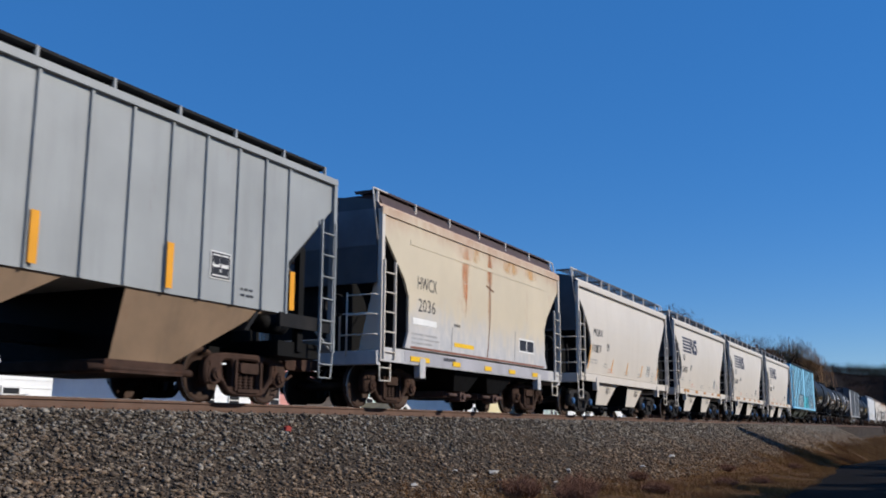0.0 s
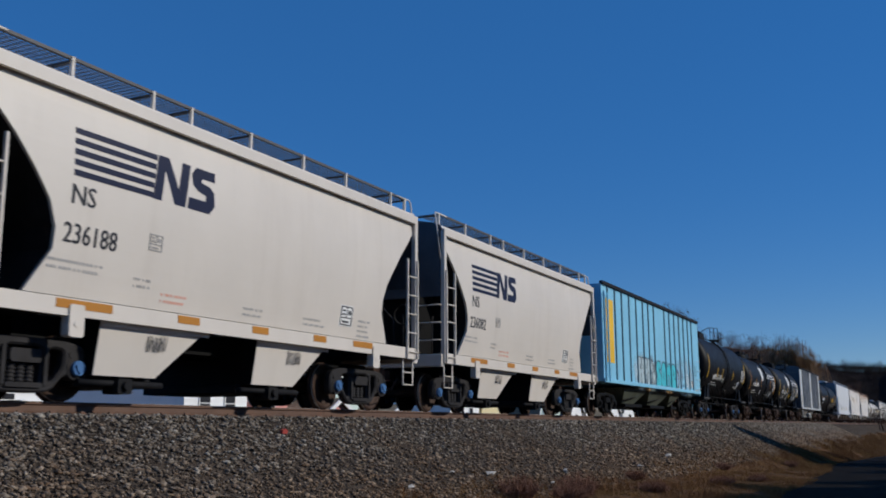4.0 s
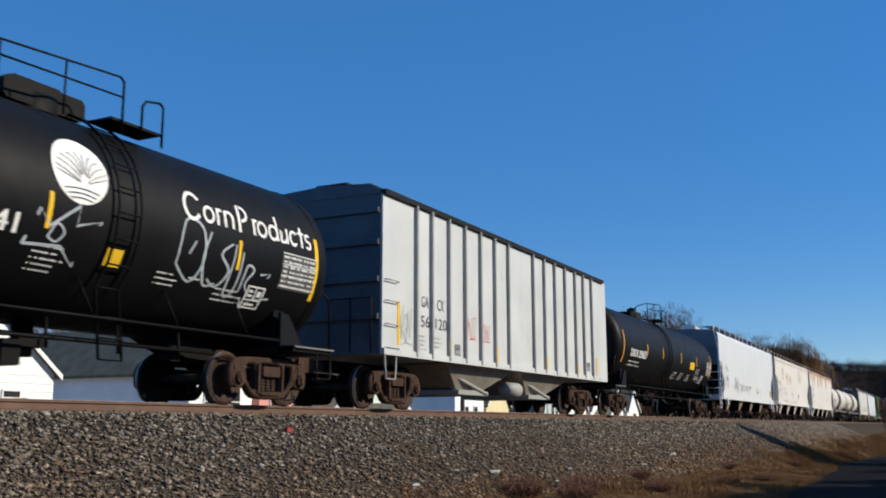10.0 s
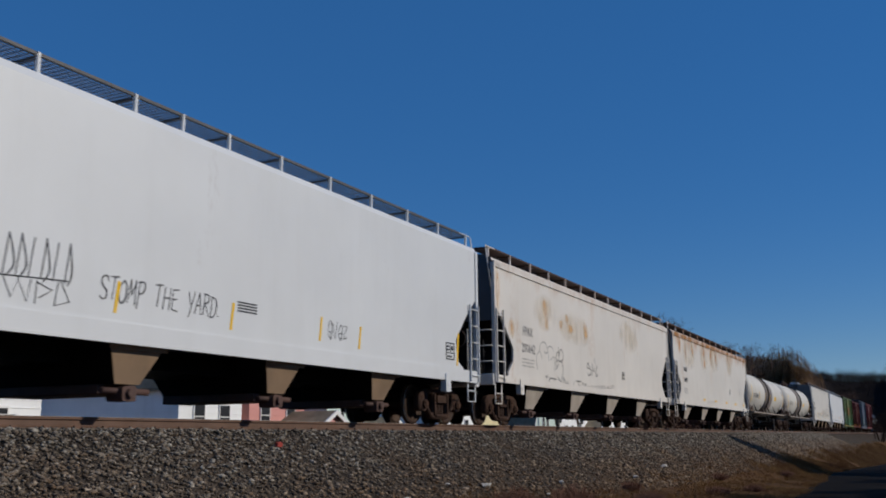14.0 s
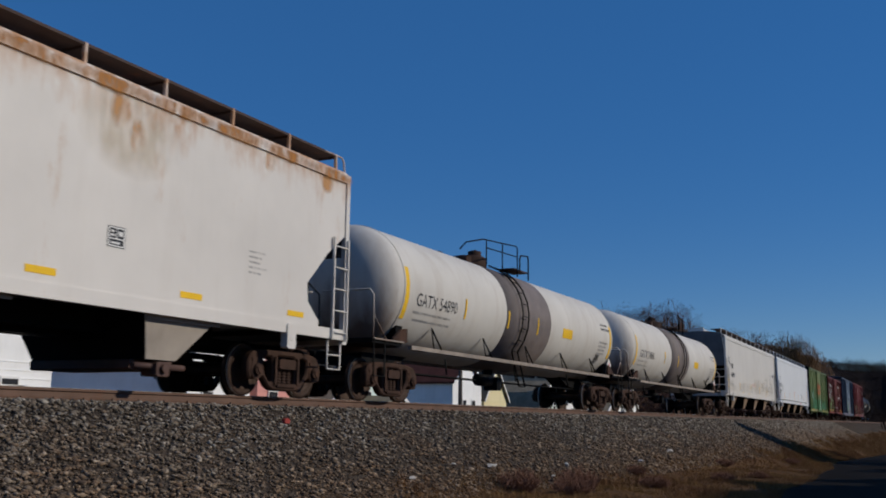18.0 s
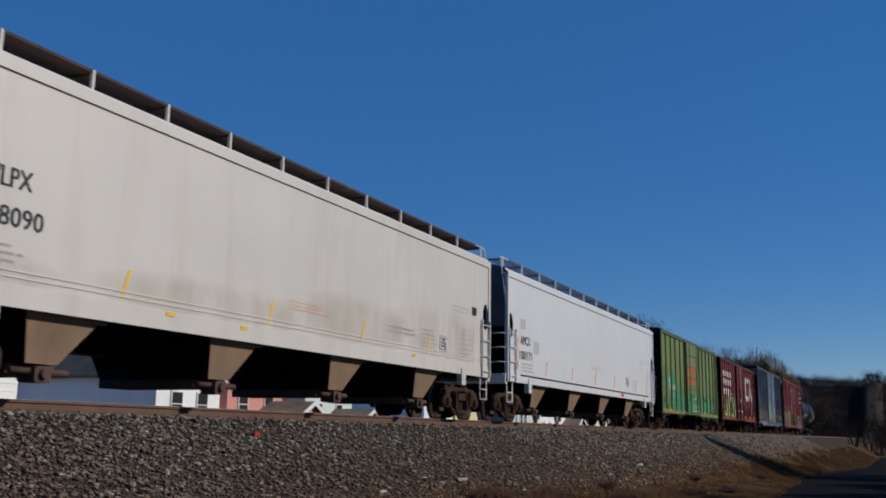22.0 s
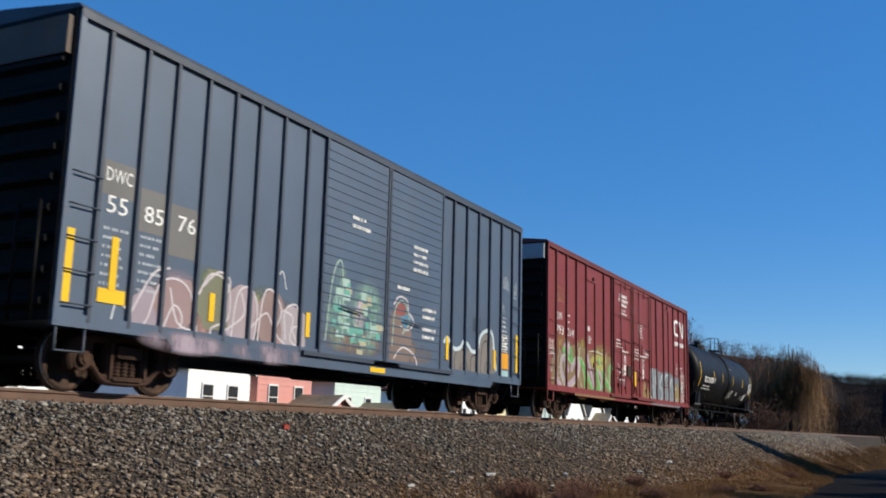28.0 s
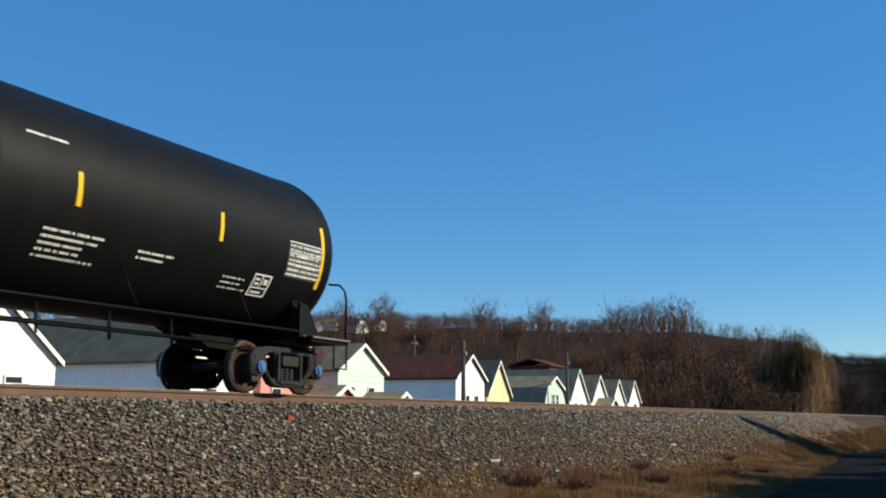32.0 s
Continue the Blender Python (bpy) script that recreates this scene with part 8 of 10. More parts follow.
# two rust-stained white hoppers
for k, (a, b, tr) in enumerate(((194.7, 214.5, (196.2, 213.1)), (215.5, 235.6, (217.0, 234.3)))):
    car, h, mid = hopper_car("covered_hopper_car", "rust-stained off-white four-bay covered hopper railcar", a, b, tr, RUSTWHT if k else OFFWHT, DARKEND, 4.38, 1.12,
                             [(0.1, 3.2), (0.7, 2.75), (1.35, 2.1), (1.32, 1.75), (0.95, 1.42), (0.95, 1.25)], [(a + 2.6 + 4.05 * i, a + 4.3 + 4.05 * i, a + 2.85 + 4.05 * i, a + 3.5 + 4.05 * i) for i in range(4)], RUSTGRATE, 13, sill_high=0.2, bay_mat=TAUPEBAY)
    if k == 0:
        word(car, "FPAX", -7.8, 2.55, 0.8, 0.27, INK), word(car, "200642", -7.9, 2.06, 1.05, 0.27, INK)
        # sprayed faces, and two lines of scribble under them
        sprayed(car, [[(-6.7, 1.64), (-6.77, 1.87), (-6.7, 2.05), (-6.5, 2.18), (-6.35, 2.1), (-6.3, 1.95)], [(-6.5, 2.18), (-6.4, 2.38), (-6.2, 2.48), (-6.0, 2.48), (-5.83, 2.36), (-5.74, 2.16), (-5.7, 1.95)], [(-6.05, 2.22), (-5.98, 2.16), (-5.8, 2.2), (-5.78, 2.28)], [(-5.82, 2.3), (-5.6, 2.4), (-5.37, 2.38), (-5.27, 2.28)], [(-5.54, 2.02), (-5.4, 2.03), (-5.26, 2.1), (-5.17, 1.98), (-5.23, 1.66)]], GREYINK, 0.034, -1.553, name="graffiti_tag")
        sprayed(car, [[(-4.98, 2.23), (-5.0, 2.05), (-4.9, 2.0), (-4.77, 2.08), (-4.77, 2.25), (-4.9, 2.27), (-4.98, 2.23)], [(-4.76, 2.45), (-4.76, 2.08)], [(-4.74, 2.2), (-4.6, 2.36), (-4.43, 2.37), (-4.36, 2.2), (-4.43, 2.06), (-4.57, 2.03)], [(-5.04, 2.0), (-5.06, 1.72), (-4.82, 1.9)], [(-4.82, 1.95), (-4.64, 2.02), (-4.47, 1.94), (-4.4, 1.7), (-4.5, 1.54), (-4.67, 1.36), (-4.92, 1.5)]], INK, 0.03, -1.553, name="graffiti_tag")
        sprayed(car, [[(-6.0, 1.48), (-5.9, 1.42), (-5.83, 1.5)], [(-5.74, 1.38), (-5.74, 1.25)], [(-5.68, 1.43), (-5.67, 1.26), (-5.35, 1.27)], [(-5.66, 1.43), (-5.08, 1.42)], [(-5.24, 1.42), (-5.23, 1.28)], [(-4.4, 1.52), (-4.35, 1.25), (-4.17, 1.33), (-4.4, 1.52)], [(-4.12, 1.25), (-4.04, 1.4), (-3.94, 1.26)], [(-3.97, 1.35), (-3.8, 1.26)], [(-3.6, 1.25), (-3.44, 1.25), (-3.33, 1.4)], [(-3.14, 1.46), (-2.63, 1.46)], [(-2.92, 1.45), (-2.92, 1.23)]], INK, 0.03, -1.553, False, name="graffiti_tag")
        sprayed(car, [[(-2.74, 1.35), (-2.77, 1.22), (-2.62, 1.24), (-2.74, 1.35)], [(-2.48, 1.22), (-2.45, 1.43), (-2.27, 1.3), (-2.13, 1.43), (-2.12, 1.22)], [(-1.6, 2.0), (-1.8, 2.13), (-1.94, 1.97), (-1.56, 1.94), (-1.5, 1.8), (-1.78, 1.7), (-1.86, 1.8)], [(-1.32, 2.13), (-1.4, 1.7)], [(-1.35, 1.97), (-1.17, 1.88), (-1.07, 2.05)], [(-1.06, 2.33), (-0.97, 2.12)], [(-0.77, 2.1), (-1.0, 1.84), (-0.9, 1.72), (-0.76, 1.8)]], INK, 0.03, -1.553, False, name="graffiti_tag")
        for i in range(9):
            scrawl(car, -1.9 + 0.36 * i, 1.24 + 0.015 * i, 0.28, 0.13, INK, 60 + i, loops=2, thick=0.022)
        for x0, x1, z0, z1 in ((-6.2, -5.65, 3.25, 3.85), (-6.05, -5.45, 2.85, 3.5), (-8.9, -8.4, 2.35, 3.0), (-4.7, -4.2, 3.0, 3.35), (-4.0, -3.2, 2.95, 3.3), (-4.1, -3.7, 3.2, 3.6), (-2.3, -1.6, 2.9, 3.5), (-9.85, -9.5, 2.9, 4.4)):
            stain(car, RUSTTHIN, x0, x1, z0, z1, -1.5515 if x0 > -9.5 else -1.585, label="orange rust stain on the side sheet")
        for x0, x1, z0, z1 in ((-7.0, -4.8, 2.8, 4.0), (-5.0, -1.0, 2.6, 3.7), (2.0, 5.0, 2.8, 4.2)):
            stain(car, RUSTHAZE, x0, x1, z0, z1, -1.551, label="faint brown rust bloom")
    else:
        bars(car, a + 2.1 - mid, 2.7, 1.0, 1, INK, high=0.25), bars(car, a + 2.1 - mid, 2.2, 1.0, 1, INK, high=0.25)
        for x in (6.3, 9.3, 12.45, 15.35, 18.15):
            patch(car, "reflector", a + x - mid, a + x + 0.5 - mid, 1.43, 1.53, YELLOW)
        inspection_label(car, a + 13.8 - mid, 1.98, 0.34, WHITE, INK), bars(car, 6.95, 2.4, 0.45, 5, GREYINK, 0.09, 0.04, seed=77), bars(car, -2.8, 1.4, 2.0, 2, GREYINK, 0.09, 0.04, seed=78)
        for x0, x1, z0, z1 in ((-3.4, -2.7, 3.55, 4.35), (-3.2, -2.75, 3.1, 3.7), (-1.45, -0.95, 3.6, 4.3), (-1.3, -0.8, 3.3, 3.75), (0.1, 0.5, 3.35, 4.3), (-0.1, 0.3, 3.6, 4.1), (3.6, 4.1, 3.7, 4.3), (4.0, 4.4, 3.4, 4.0), (7.2, 7.6, 3.9, 4.3), (9.0, 9.5, 3.9, 4.4), (-7.6, -7.0, 3.3, 4.3), (-6.0, -5.6, 3.5, 4.3), (-9.0, -8.3, 3.4, 4.4)):
            stain(car, RUSTSOFT, x0, x1, z0, z1, label="orange rust run below the roof seam")
        for x0, x1, z0, z1 in ((-4.2, -1.9, 2.9, 4.5), (-2.2, 1.2, 3.0, 4.5), (3.0, 5.2, 3.0, 4.5), (-8.2, -5.0, 2.8, 4.5)):
            stain(car, RUSTHAZE, x0, x1, z0, z1, -1.551, label="faint brown rust bloom")
        for i in range(14):
            stain(car, RUSTEDGE, -10.0 + 1.42 * i, -8.3 + 1.42 * i, 4.2, 4.47, -1.589, label="rust along the top chord")
    bars(car, a + 2.0 - mid, 1.85, 1.0, 3, GREYINK, seed=70 + k)
    if k == 0:
        inspection_label(car, a + 12.2 - mid, 1.75, 0.35, INK, None)
    for e in (-1, 1):
        ladder(car, e * (h - 0.55), e * (h - 0.06), 1.1, 3.1, OFFWHT, -1.6)

# cream tank cars with a grey band
for k, (c, text, tr) in enumerate(((245.9, "GATX 54890", (238.3, 253.5)), (264.7, "GATX 54886", (257.25, 272.1)))):
    car, mid, w = tank_car("tank_car", "cream tank car with a dark grey band and yellow reflectors", c, tr, 7.75, 1.47, 2.55, TANKWHT, RUST, None, 1.24, True, (-1.95, 1.5, BANDGREY), BLACK, RUST, -1.4 if k == 0 else -0.25, head=(0.55, 0.9, 0.86))
    tank_marks(car, w, 7.75, YELLOW, False, wide=0.085)
    word(car, text, -7.15 + 0.1 * k, 2.16, 2.1, 0.3, INK, wrap=w)
    bars(car, -7.2, 1.98, 2.0, 1, GREYINK, 0.15, 0.07, w, k), bars(car, -7.1, 1.8, 1.9, 1, GREYINK, 0.15, 0.07, w, k + 2)
    for x in (-4.57, -1.8, 0.43) if k == 0 else (-3.14, -0.68):
        patch(car, "reflector", x - 0.04, x + 0.04, 2.1, 2.6, YELLOW, (w[0], w[1] + 0.008))
    patch(car, "yellow_placard", 2.6, 3.5, 2.2, 2.5, YELLOW, w, label="yellow warning placard")
    bars(car, 6.6, 2.95, 1.0, 2, INK, 0.16, 0.08, w, k + 4)
    bars(car, 6.3, 2.3, 1.1, 4, GREYINK, 0.13, 0.08, w, k + 5)
    inspection_label(car, 6.3, 1.55, 0.4, INK, None, w)
    pl = part("hazard_placard", M().prism([(7.75, 1.35), (8.0, 1.6), (7.75, 1.85), (7.5, 1.6)], -1.36, -1.34), WHITE, car, "white and red diamond placard")
    part("placard_rim", M().prism([(7.75, 1.5), (7.85, 1.6), (7.75, 1.7), (7.65, 1.6)], -1.364, -1.36), RED, pl)

# two long hoppers with round end openings
for k, (a, b, tr, bm_) in enumerate(((274.8, 293.2, (276.2, 292.3), GREYWHT), (294.55, 313.15, (295.85, 311.8), WHT))):
    car, h, mid = hopper_car("covered_hopper_car", ("pale grey" if k == 0 else "bright white") + " four-bay covered hopper railcar with small oval end openings", a, b, tr, bm_, DARKEND, 4.34, 1.14,
                             [(0.15, 3.6), (1.0, 2.4), (1.0, 1.4)], [(a + 2.55 + 3.85 * i, a + 4.0 + 3.85 * i, a + 2.75 + 3.85 * i, a + 3.3 + 3.85 * i) for i in range(4)],
                             RUSTGRATE if k == 0 else GRATE, 12, RUST, sill_high=0.3 if k == 0 else 0.2, bay_mat=TANBAY)
    for s in (-1, 1):
        m = M()
        x0, x1 = sorted((s * h, s * (h - 1.1)))
        arc_plate(m, x0, x1, 1.3, 4.25, (s * (h - 0.3), 2.8, 0.19, 0.36), -1.5525, -1.55)
        part("end_side_plate", m, bm_, car)
    word(car, "WLPX" if k == 0 else "AMCX", -7.7 - 0.47 * k, 2.68 - 0.38 * k, 0.84, 0.27, INK, bold=0.01), word(car, "458090" if k == 0 else "108171", -7.72 - 0.55 * k, 2.17 - 0.32 * k, 1.1, 0.27, INK, bold=0.01)
    bars(car, -h + 1.2, 1.9 - 0.2 * k, 1.2, 3, GREYINK, seed=80 + k)
    for i, x in enumerate((0.6, 4.1, 7.8, 11.2, 14.4) if k == 0 else (0.75, 3.4, 6.15, 9.0, 11.7)):
        patch(car, "reflector", -h + x, -h + x + 0.06, 1.5, 2.5 if i == 0 else 1.95, ORANGE if k else YELLOW, lean=0.14)
    bars(car, -0.72 + k * 0.1, 2.02 + 0.08 * k, 1.6, 3 - k, PINK, 0.07, 0.035, seed=90 + k)
    inspection_label(car, (h - 3.25) if k == 0 else 4.33, 1.64, 0.42, WHITE, INK)
    bars(car, h - 1.95 - 2.0 * k, 2.3 - 0.4 * k, 0.75, 6 - 2 * k, GREYINK, 0.13, 0.04, seed=91 + k), bars(car, h - 2.6, 2.85, 1.4, 2, GREYINK, 0.1, 0.03, seed=95 + k)
    if k == 0:
        for z in (1.52, 1.6):
            part("side_seam", M().box(-h + 1.0, h - 1.0, -1.562, -1.5, z, z + 0.025), GREYWHT, car)
        inspection_label(car, -h + 0.75, 2.85, 0.5, WHITE, INK)
        DIRT = soft_paint("brown_road_dirt", (0.52, 0.44, 0.33), 0.24, 0.6)
        for i, (x0, x1, z0, z1) in enumerate(((-6.0, 0.5, 1.2, 2.1), (-1.0, 5.0, 1.25, 2.5), (3.0, h, 1.2, 2.8), (-h, -6.0, 1.2, 1.9))):
            stain(car, DIRT, x0, x1, z0, z1, -1.5512 - 0.0002 * i, "dirt_film", "thin brown dirt film")
        bars(car, 3.2, 1.95, 1.5, 2, GREYINK, 0.1, 0.06, seed=101), bars(car, 5.0, 2.05, 0.8, 5, GREYINK, 0.1, 0.045, seed=102), patch(car, "placard", 7.95, 8.25, 2.75, 2.98, INK)
        for x, z in ((-4.1, 1.36), (-2.2, 1.34), (4.4, 1.38)):
            patch(car, "yellow_mark", x, x + 0.2, z, z + 0.06, YELLOW, y=-1.579)
    else:
        patch(car, "red_plate", 3.44, 3.8, 1.2, 1.32, RED, y=-1.577), patch(car, "reflector", 5.9, 5.96, 1.48, 1.95, ORANGE, lean=0.14), patch(car, "reflector", 7.82, 7.88, 1.46, 2.45, ORANGE, lean=0.3), patch(car, "pale_patch", -h + 1.15, -h + 1.55, 2.78, 3.08, plain("pale_patch_paint", (0.5, 0.5, 0.51), 0.6)), scrawl(car, -h + 0.62, 1.5, 0.28, 0.4, RED, 61, thick=0.06, loops=2), patch(car, "pale_patch", -h + 2.3, -h + 2.8, 2.1, 2.5, plain("pale_patch_paint", (0.52, 0.53, 0.52), 0.6))
    for e in (-1, 1):
        ladder(car, e * (h - 0.62), e * (h - 0.1), 1.15, 2.7, bm_, -1.6)

# green box car
posts = [315.86, 317.0, 318.1, 319.25, 320.3, 324.55, 325.5, 326.65, 327.8, 328.85, 329.6]
car, h, mid = box_car("box_car", "olive green weathered boxcar with orange-patched sliding door", 314.8, 330.2, (316.6, 328.4), GREENBOX, GREENPOST, 4.70, 0.82, posts, [(320.7, 323.7)], RUST, roof_mat=DARKEND)
GREENHAZE = soft_paint("green_repaint_edge", (0.045, 0.23, 0.095), 1.0, 1.4)
for i, (a, b, z0, z1) in enumerate(((-4.6, -2.0, 0.5, 2.4), (1.9, 4.4, 0.5, 2.1), (3.4, 6.0, 0.5, 2.2), (5.0, 7.6, 0.5, 2.1), (-7.6, -5.2, 0.6, 1.8))):
    stain(car, GREENHAZE, a, b, z0, z1, -1.4912 - 0.0002 * i, "repainted_patch", "fresher green paint along the foot")
for x in (-7.3, -6.2, -4.9, -3.9, -2.8, 2.0, 3.1, 4.4, 5.3, 6.6):
    stain(car, RUSTSOFT, x, x + 0.7, 0.72, 1.0, -1.5415)
m = M()
for x0, x1, z0, z1 in ((-6.6, -5.55, 1.96, 2.62), (-5.46, -4.45, 0.95, 2.77), (-4.35, -3.3, 0.95, 2.2), (-3.2, -2.25, 0.95, 1.85), (2.1, 2.95, 0.95, 1.8), (3.05, 4.1, 0.95, 1.6), (4.2, 5.25, 0.95, 1.9)):
    part("repainted_panel", M().box(x0, x1, -1.497, -1.49, z0, z1), GREENLOW, car, "fresher green paint along the foot")
word(car, "BN", -6.1, 2.24, 0.38, 0.26, WHITE, y=-1.516), word(car, "217", -6.1, 1.94, 0.48, 0.26, WHITE, y=-1.516), word(car, "628", -5.15, 1.94, 0.58, 0.26, WHITE, y=-1.516)
bars(car, -5.1, 1.75, 0.4, 3, WHITE, y=-1.516), bars(car, 315.7 - mid, 1.6, 0.6, 4, GREYINK, y=-1.5), bars(car, 316.9 - mid, 1.4, 0.6, 3, GREYINK, y=-1.5)
ORANGEP = plain("orange_patch", (0.45, 0.13, 0.05), 0.6)
for i, z in enumerate((2.95, 2.4)):
    patch(car, "orange_patch", 320.8 - mid, 322.9 - mid, z, z + 0.45, ORANGEP, y=-1.583, lean=0.1)
patch(car, "green_door_panel", 320.8 - mid, 323.6 - mid, 0.95, 1.9, GREENLOW, y=-1.582)
scrawl(car, 322.0 - mid, 1.0, 1.9, 0.45, WHITE, 51, y=-1.588, loops=5), scrawl(car, 322.6 - mid, 1.5, 0.8, 0.3, WHITE, 52, y=-1.588)
for x in (316.4, 325.6):
    patch(car, "orange_patch", x - mid, x + 0.3 - mid, 0.88, 1.02, ORANGE, y=-1.545)
bars(car, 328.4 - mid, 1.3, 0.5, 3, WHITE, y=-1.5)

# oxide red box car
posts = [332.62, 333.47, 334.34, 335.23, 336.09, 336.9, 337.7, 342.33, 343.24, 344.1, 344.98, 345.9, 346.7]
car, h, mid = box_car("box_car", "oxide red boxcar with white lettering and lime graffiti", 331.9, 347.3, (333.7, 345.9), MAROON, MAROONP, 4.62, 0.84, posts, [(338.1, 341.15)], RUST, roof_mat=MAROONP)
for z, hi in ((3.57, 0.33), (3.1, 0.3)):
    for x in (-6.85, -5.97, -5.05, -4.2):
        for j in range(2):
            patch(car, "brand_shape", x + 0.3 * j, x + 0.3 * j + 0.23, z, z + hi, WHITE, y=-1.505)
for z in (3.0, 2.4):
    for x in (-6.88, -6.05, -5.18, -4.3):
        patch(car, "white_line", x, x + 0.74, z, z + 0.045, WHITE, y=-1.505)
for t, x, wd in (("CNA", -6.85, 0.6), ("40", -5.97, 0.5), ("50", -5.05, 0.48), ("11", -4.15, 0.34)):
    word(car, t, x, 2.49, wd, 0.3, WHITE, y=-1.507, bold=0.022)


def rounded(path, t):
    """A thick bent stroke through the points."""
    m = M()
    ribbon(m, bend(path, 3), t, 0.0)
    return m


LOOP_A = [(1.0, 0.0), (0.25, 0.0), (0.1, 0.06), (0.04, 0.2), (0.04, 0.8), (0.1, 0.94), (0.25, 1.0), (1.0, 1.0)]
LOOP_B = [(0.02, 0.0), (0.06, 0.92), (0.2, 1.0), (0.34, 0.9), (0.68, 0.1), (0.82, 0.0), (0.95, 0.1), (0.98, 1.0)]
for path, x, wd in ((LOOP_A, 3.12, 1.3), (LOOP_B, 4.8, 1.78)):
    em = rounded([(x + u * wd, 2.47 + v * 1.3) for u, v in path], 0.37).mesh("emblem", WHITE, False)
    part("emblem", em, None, car, "large white looping stroke").location.y = -1.549
for pts in ([(-7.3, 2.1), (-7.05, 2.15), (-6.95, 2.45), (-6.8, 2.2), (-6.55, 2.15), (-6.85, 2.0), (-6.9, 1.72), (-7.05, 1.95)], [(-6.95, 1.6), (-6.6, 1.62), (-6.62, 1.2), (-6.8, 1.05), (-6.92, 1.2)], [(-6.3, 0.88), (-6.25, 1.3), (-5.95, 1.42), (-5.6, 1.4), (-5.4, 1.1), (-5.45, 0.88)],
            [(-1.75, 0.88), (-1.65, 1.3), (-1.35, 1.2), (-1.42, 0.88)], [(-5.85, 0.9), (-5.6, 1.5), (-5.3, 2.1), (-4.82, 2.56), (-4.5, 2.35), (-4.28, 2.08), (-4.19, 1.66), (-4.62, 1.44), (-4.09, 1.36), (-3.8, 0.88)],
            [(-2.86, 2.58), (-3.26, 1.64), (-2.85, 1.44), (-3.13, 1.15), (-3.09, 0.88), (-1.49, 0.88), (-1.57, 1.45), (-2.12, 1.57), (-1.88, 1.78), (-2.4, 2.55), (-2.62, 1.85), (-2.72, 2.5)]):
    area(car, pts, LIME, -1.497, False, label="lime green angular sprayed shape")
sprayed(car, [[(-5.1, 1.75), (-5.0, 2.15), (-4.9, 1.8), (-4.75, 2.15), (-4.7, 1.75)], [(-5.05, 1.2), (-5.0, 1.6), (-4.75, 1.45), (-5.0, 1.2)], [(-5.1, 1.1), (-4.9, 0.98), (-4.75, 1.05)], [(-2.55, 1.0), (-2.5, 1.35), (-2.35, 1.05), (-2.3, 1.4), (-2.1, 1.2), (-2.25, 0.98)], [(-6.15, 1.0), (-6.0, 1.25), (-5.85, 1.0)]], INK, 0.022, -1.5, False)
sprayed(car, [[(-6.05, 2.1), (-5.62, 2.02), (-5.78, 1.8), (-5.5, 1.65), (-5.7, 1.4), (-6.1, 1.45)]], LIME, 0.17, -1.4971, label="lime green sprayed stroke")
sprayed(car, [[(-6.95, 2.0), (-6.92, 1.0)], [(-6.92, 1.66), (-5.9, 1.55)], [(-6.6, 1.3), (-5.6, 1.25)], [(-6.1, 1.5), (-6.12, 1.0)], [(-5.75, 0.95), (-5.78, 0.86)]], LIME, 0.06, -1.4972, False)
for x0, x1, z0, z1 in ((-7.7, -6.9, 0.9, 2.3), (-7.0, -5.2, 0.7, 1.6), (-5.6, -3.8, 0.7, 1.5), (-2.2, -1.0, 0.7, 1.5)):
    stain(car, LIMEHAZE, x0, x1, z0, z1, -1.4935, "graffiti_haze", "thin green overspray")
for x0, x1, z0, z1 in ((-1.5, 1.8, 0.8, 2.2), (1.6, 4.4, 0.8, 1.9), (3.8, 7.6, 0.8, 2.0)):
    stain(car, DARKHAZE, x0, x1, z0, z1, -1.4931 if x0 > 1.7 or x0 < -2 else -1.5765, "grime_stain", "dark brown grime")
sprayed(car, [[(-2.57, 1.62 + 0.05 * k), (-1.98, 1.6 + 0.05 * k)] for k in range(7)] + [[(-3.28, 1.62 + 0.08 * k), (-2.96, 1.6 + 0.07 * k)] for k in range(3)], INK, 0.014, -1.5)
inspection_label(car, -3.98, 2.02, 0.3, WHITE, None, y=-1.5)
sprayed(car, [[(1.8, 2.0), (1.85, 2.5), (2.0, 2.1), (2.05, 2.5)], [(2.2, 2.3), (2.45, 2.3), (2.4, 2.05), (2.2, 2.1), (2.25, 2.4), (2.5, 1.9)]], GREYINK, 0.035, -1.5)
for x in (332.9, 335.6, 339.0, 341.6, 344.1, 346.0):
    patch(car, "reflector", x - mid, x + 0.5 - mid, 1.0, 1.18, ORANGE, y=-1.586 if 338 < x < 341 else -1.55)
for pts in ([(4.68, 3.0), (4.85, 3.4), (4.95, 3.75), (5.2, 3.9), (5.1, 3.5), (4.98, 3.0), (5.0, 2.6), (4.72, 2.35)], [(5.15, 3.95), (5.45, 3.7), (5.35, 3.4), (5.2, 3.6)]):
    area(car, pts, RUSTPINK, -1.553, name="rust_patch", label="pinkish rust showing through the white stroke")
sprayed(car, [[(6.25, 1.33), (6.25, 2.1), (6.8, 2.1), (6.8, 1.33), (6.25, 1.33)], [(6.25, 1.72), (6.8, 1.72)], [(6.4, 1.9), (6.65, 1.9)]], WHITE, 0.03, -1.502, smooth=False, name="stencil_frame")
for x0, x1, z0, z1 in ((-1.35, -0.98, 1.55, 2.05), (0.1, 0.5, 1.0, 1.3), (0.0, 0.32, 2.25, 2.9), (4.5, 5.1, 1.2, 1.75)):
    part("dark_plate", M().box(x0, x1, -1.6, -1.57 if x0 < 4 else -1.5, z0, z1, 0.01), MAROONP, car, "dark rusty plate")
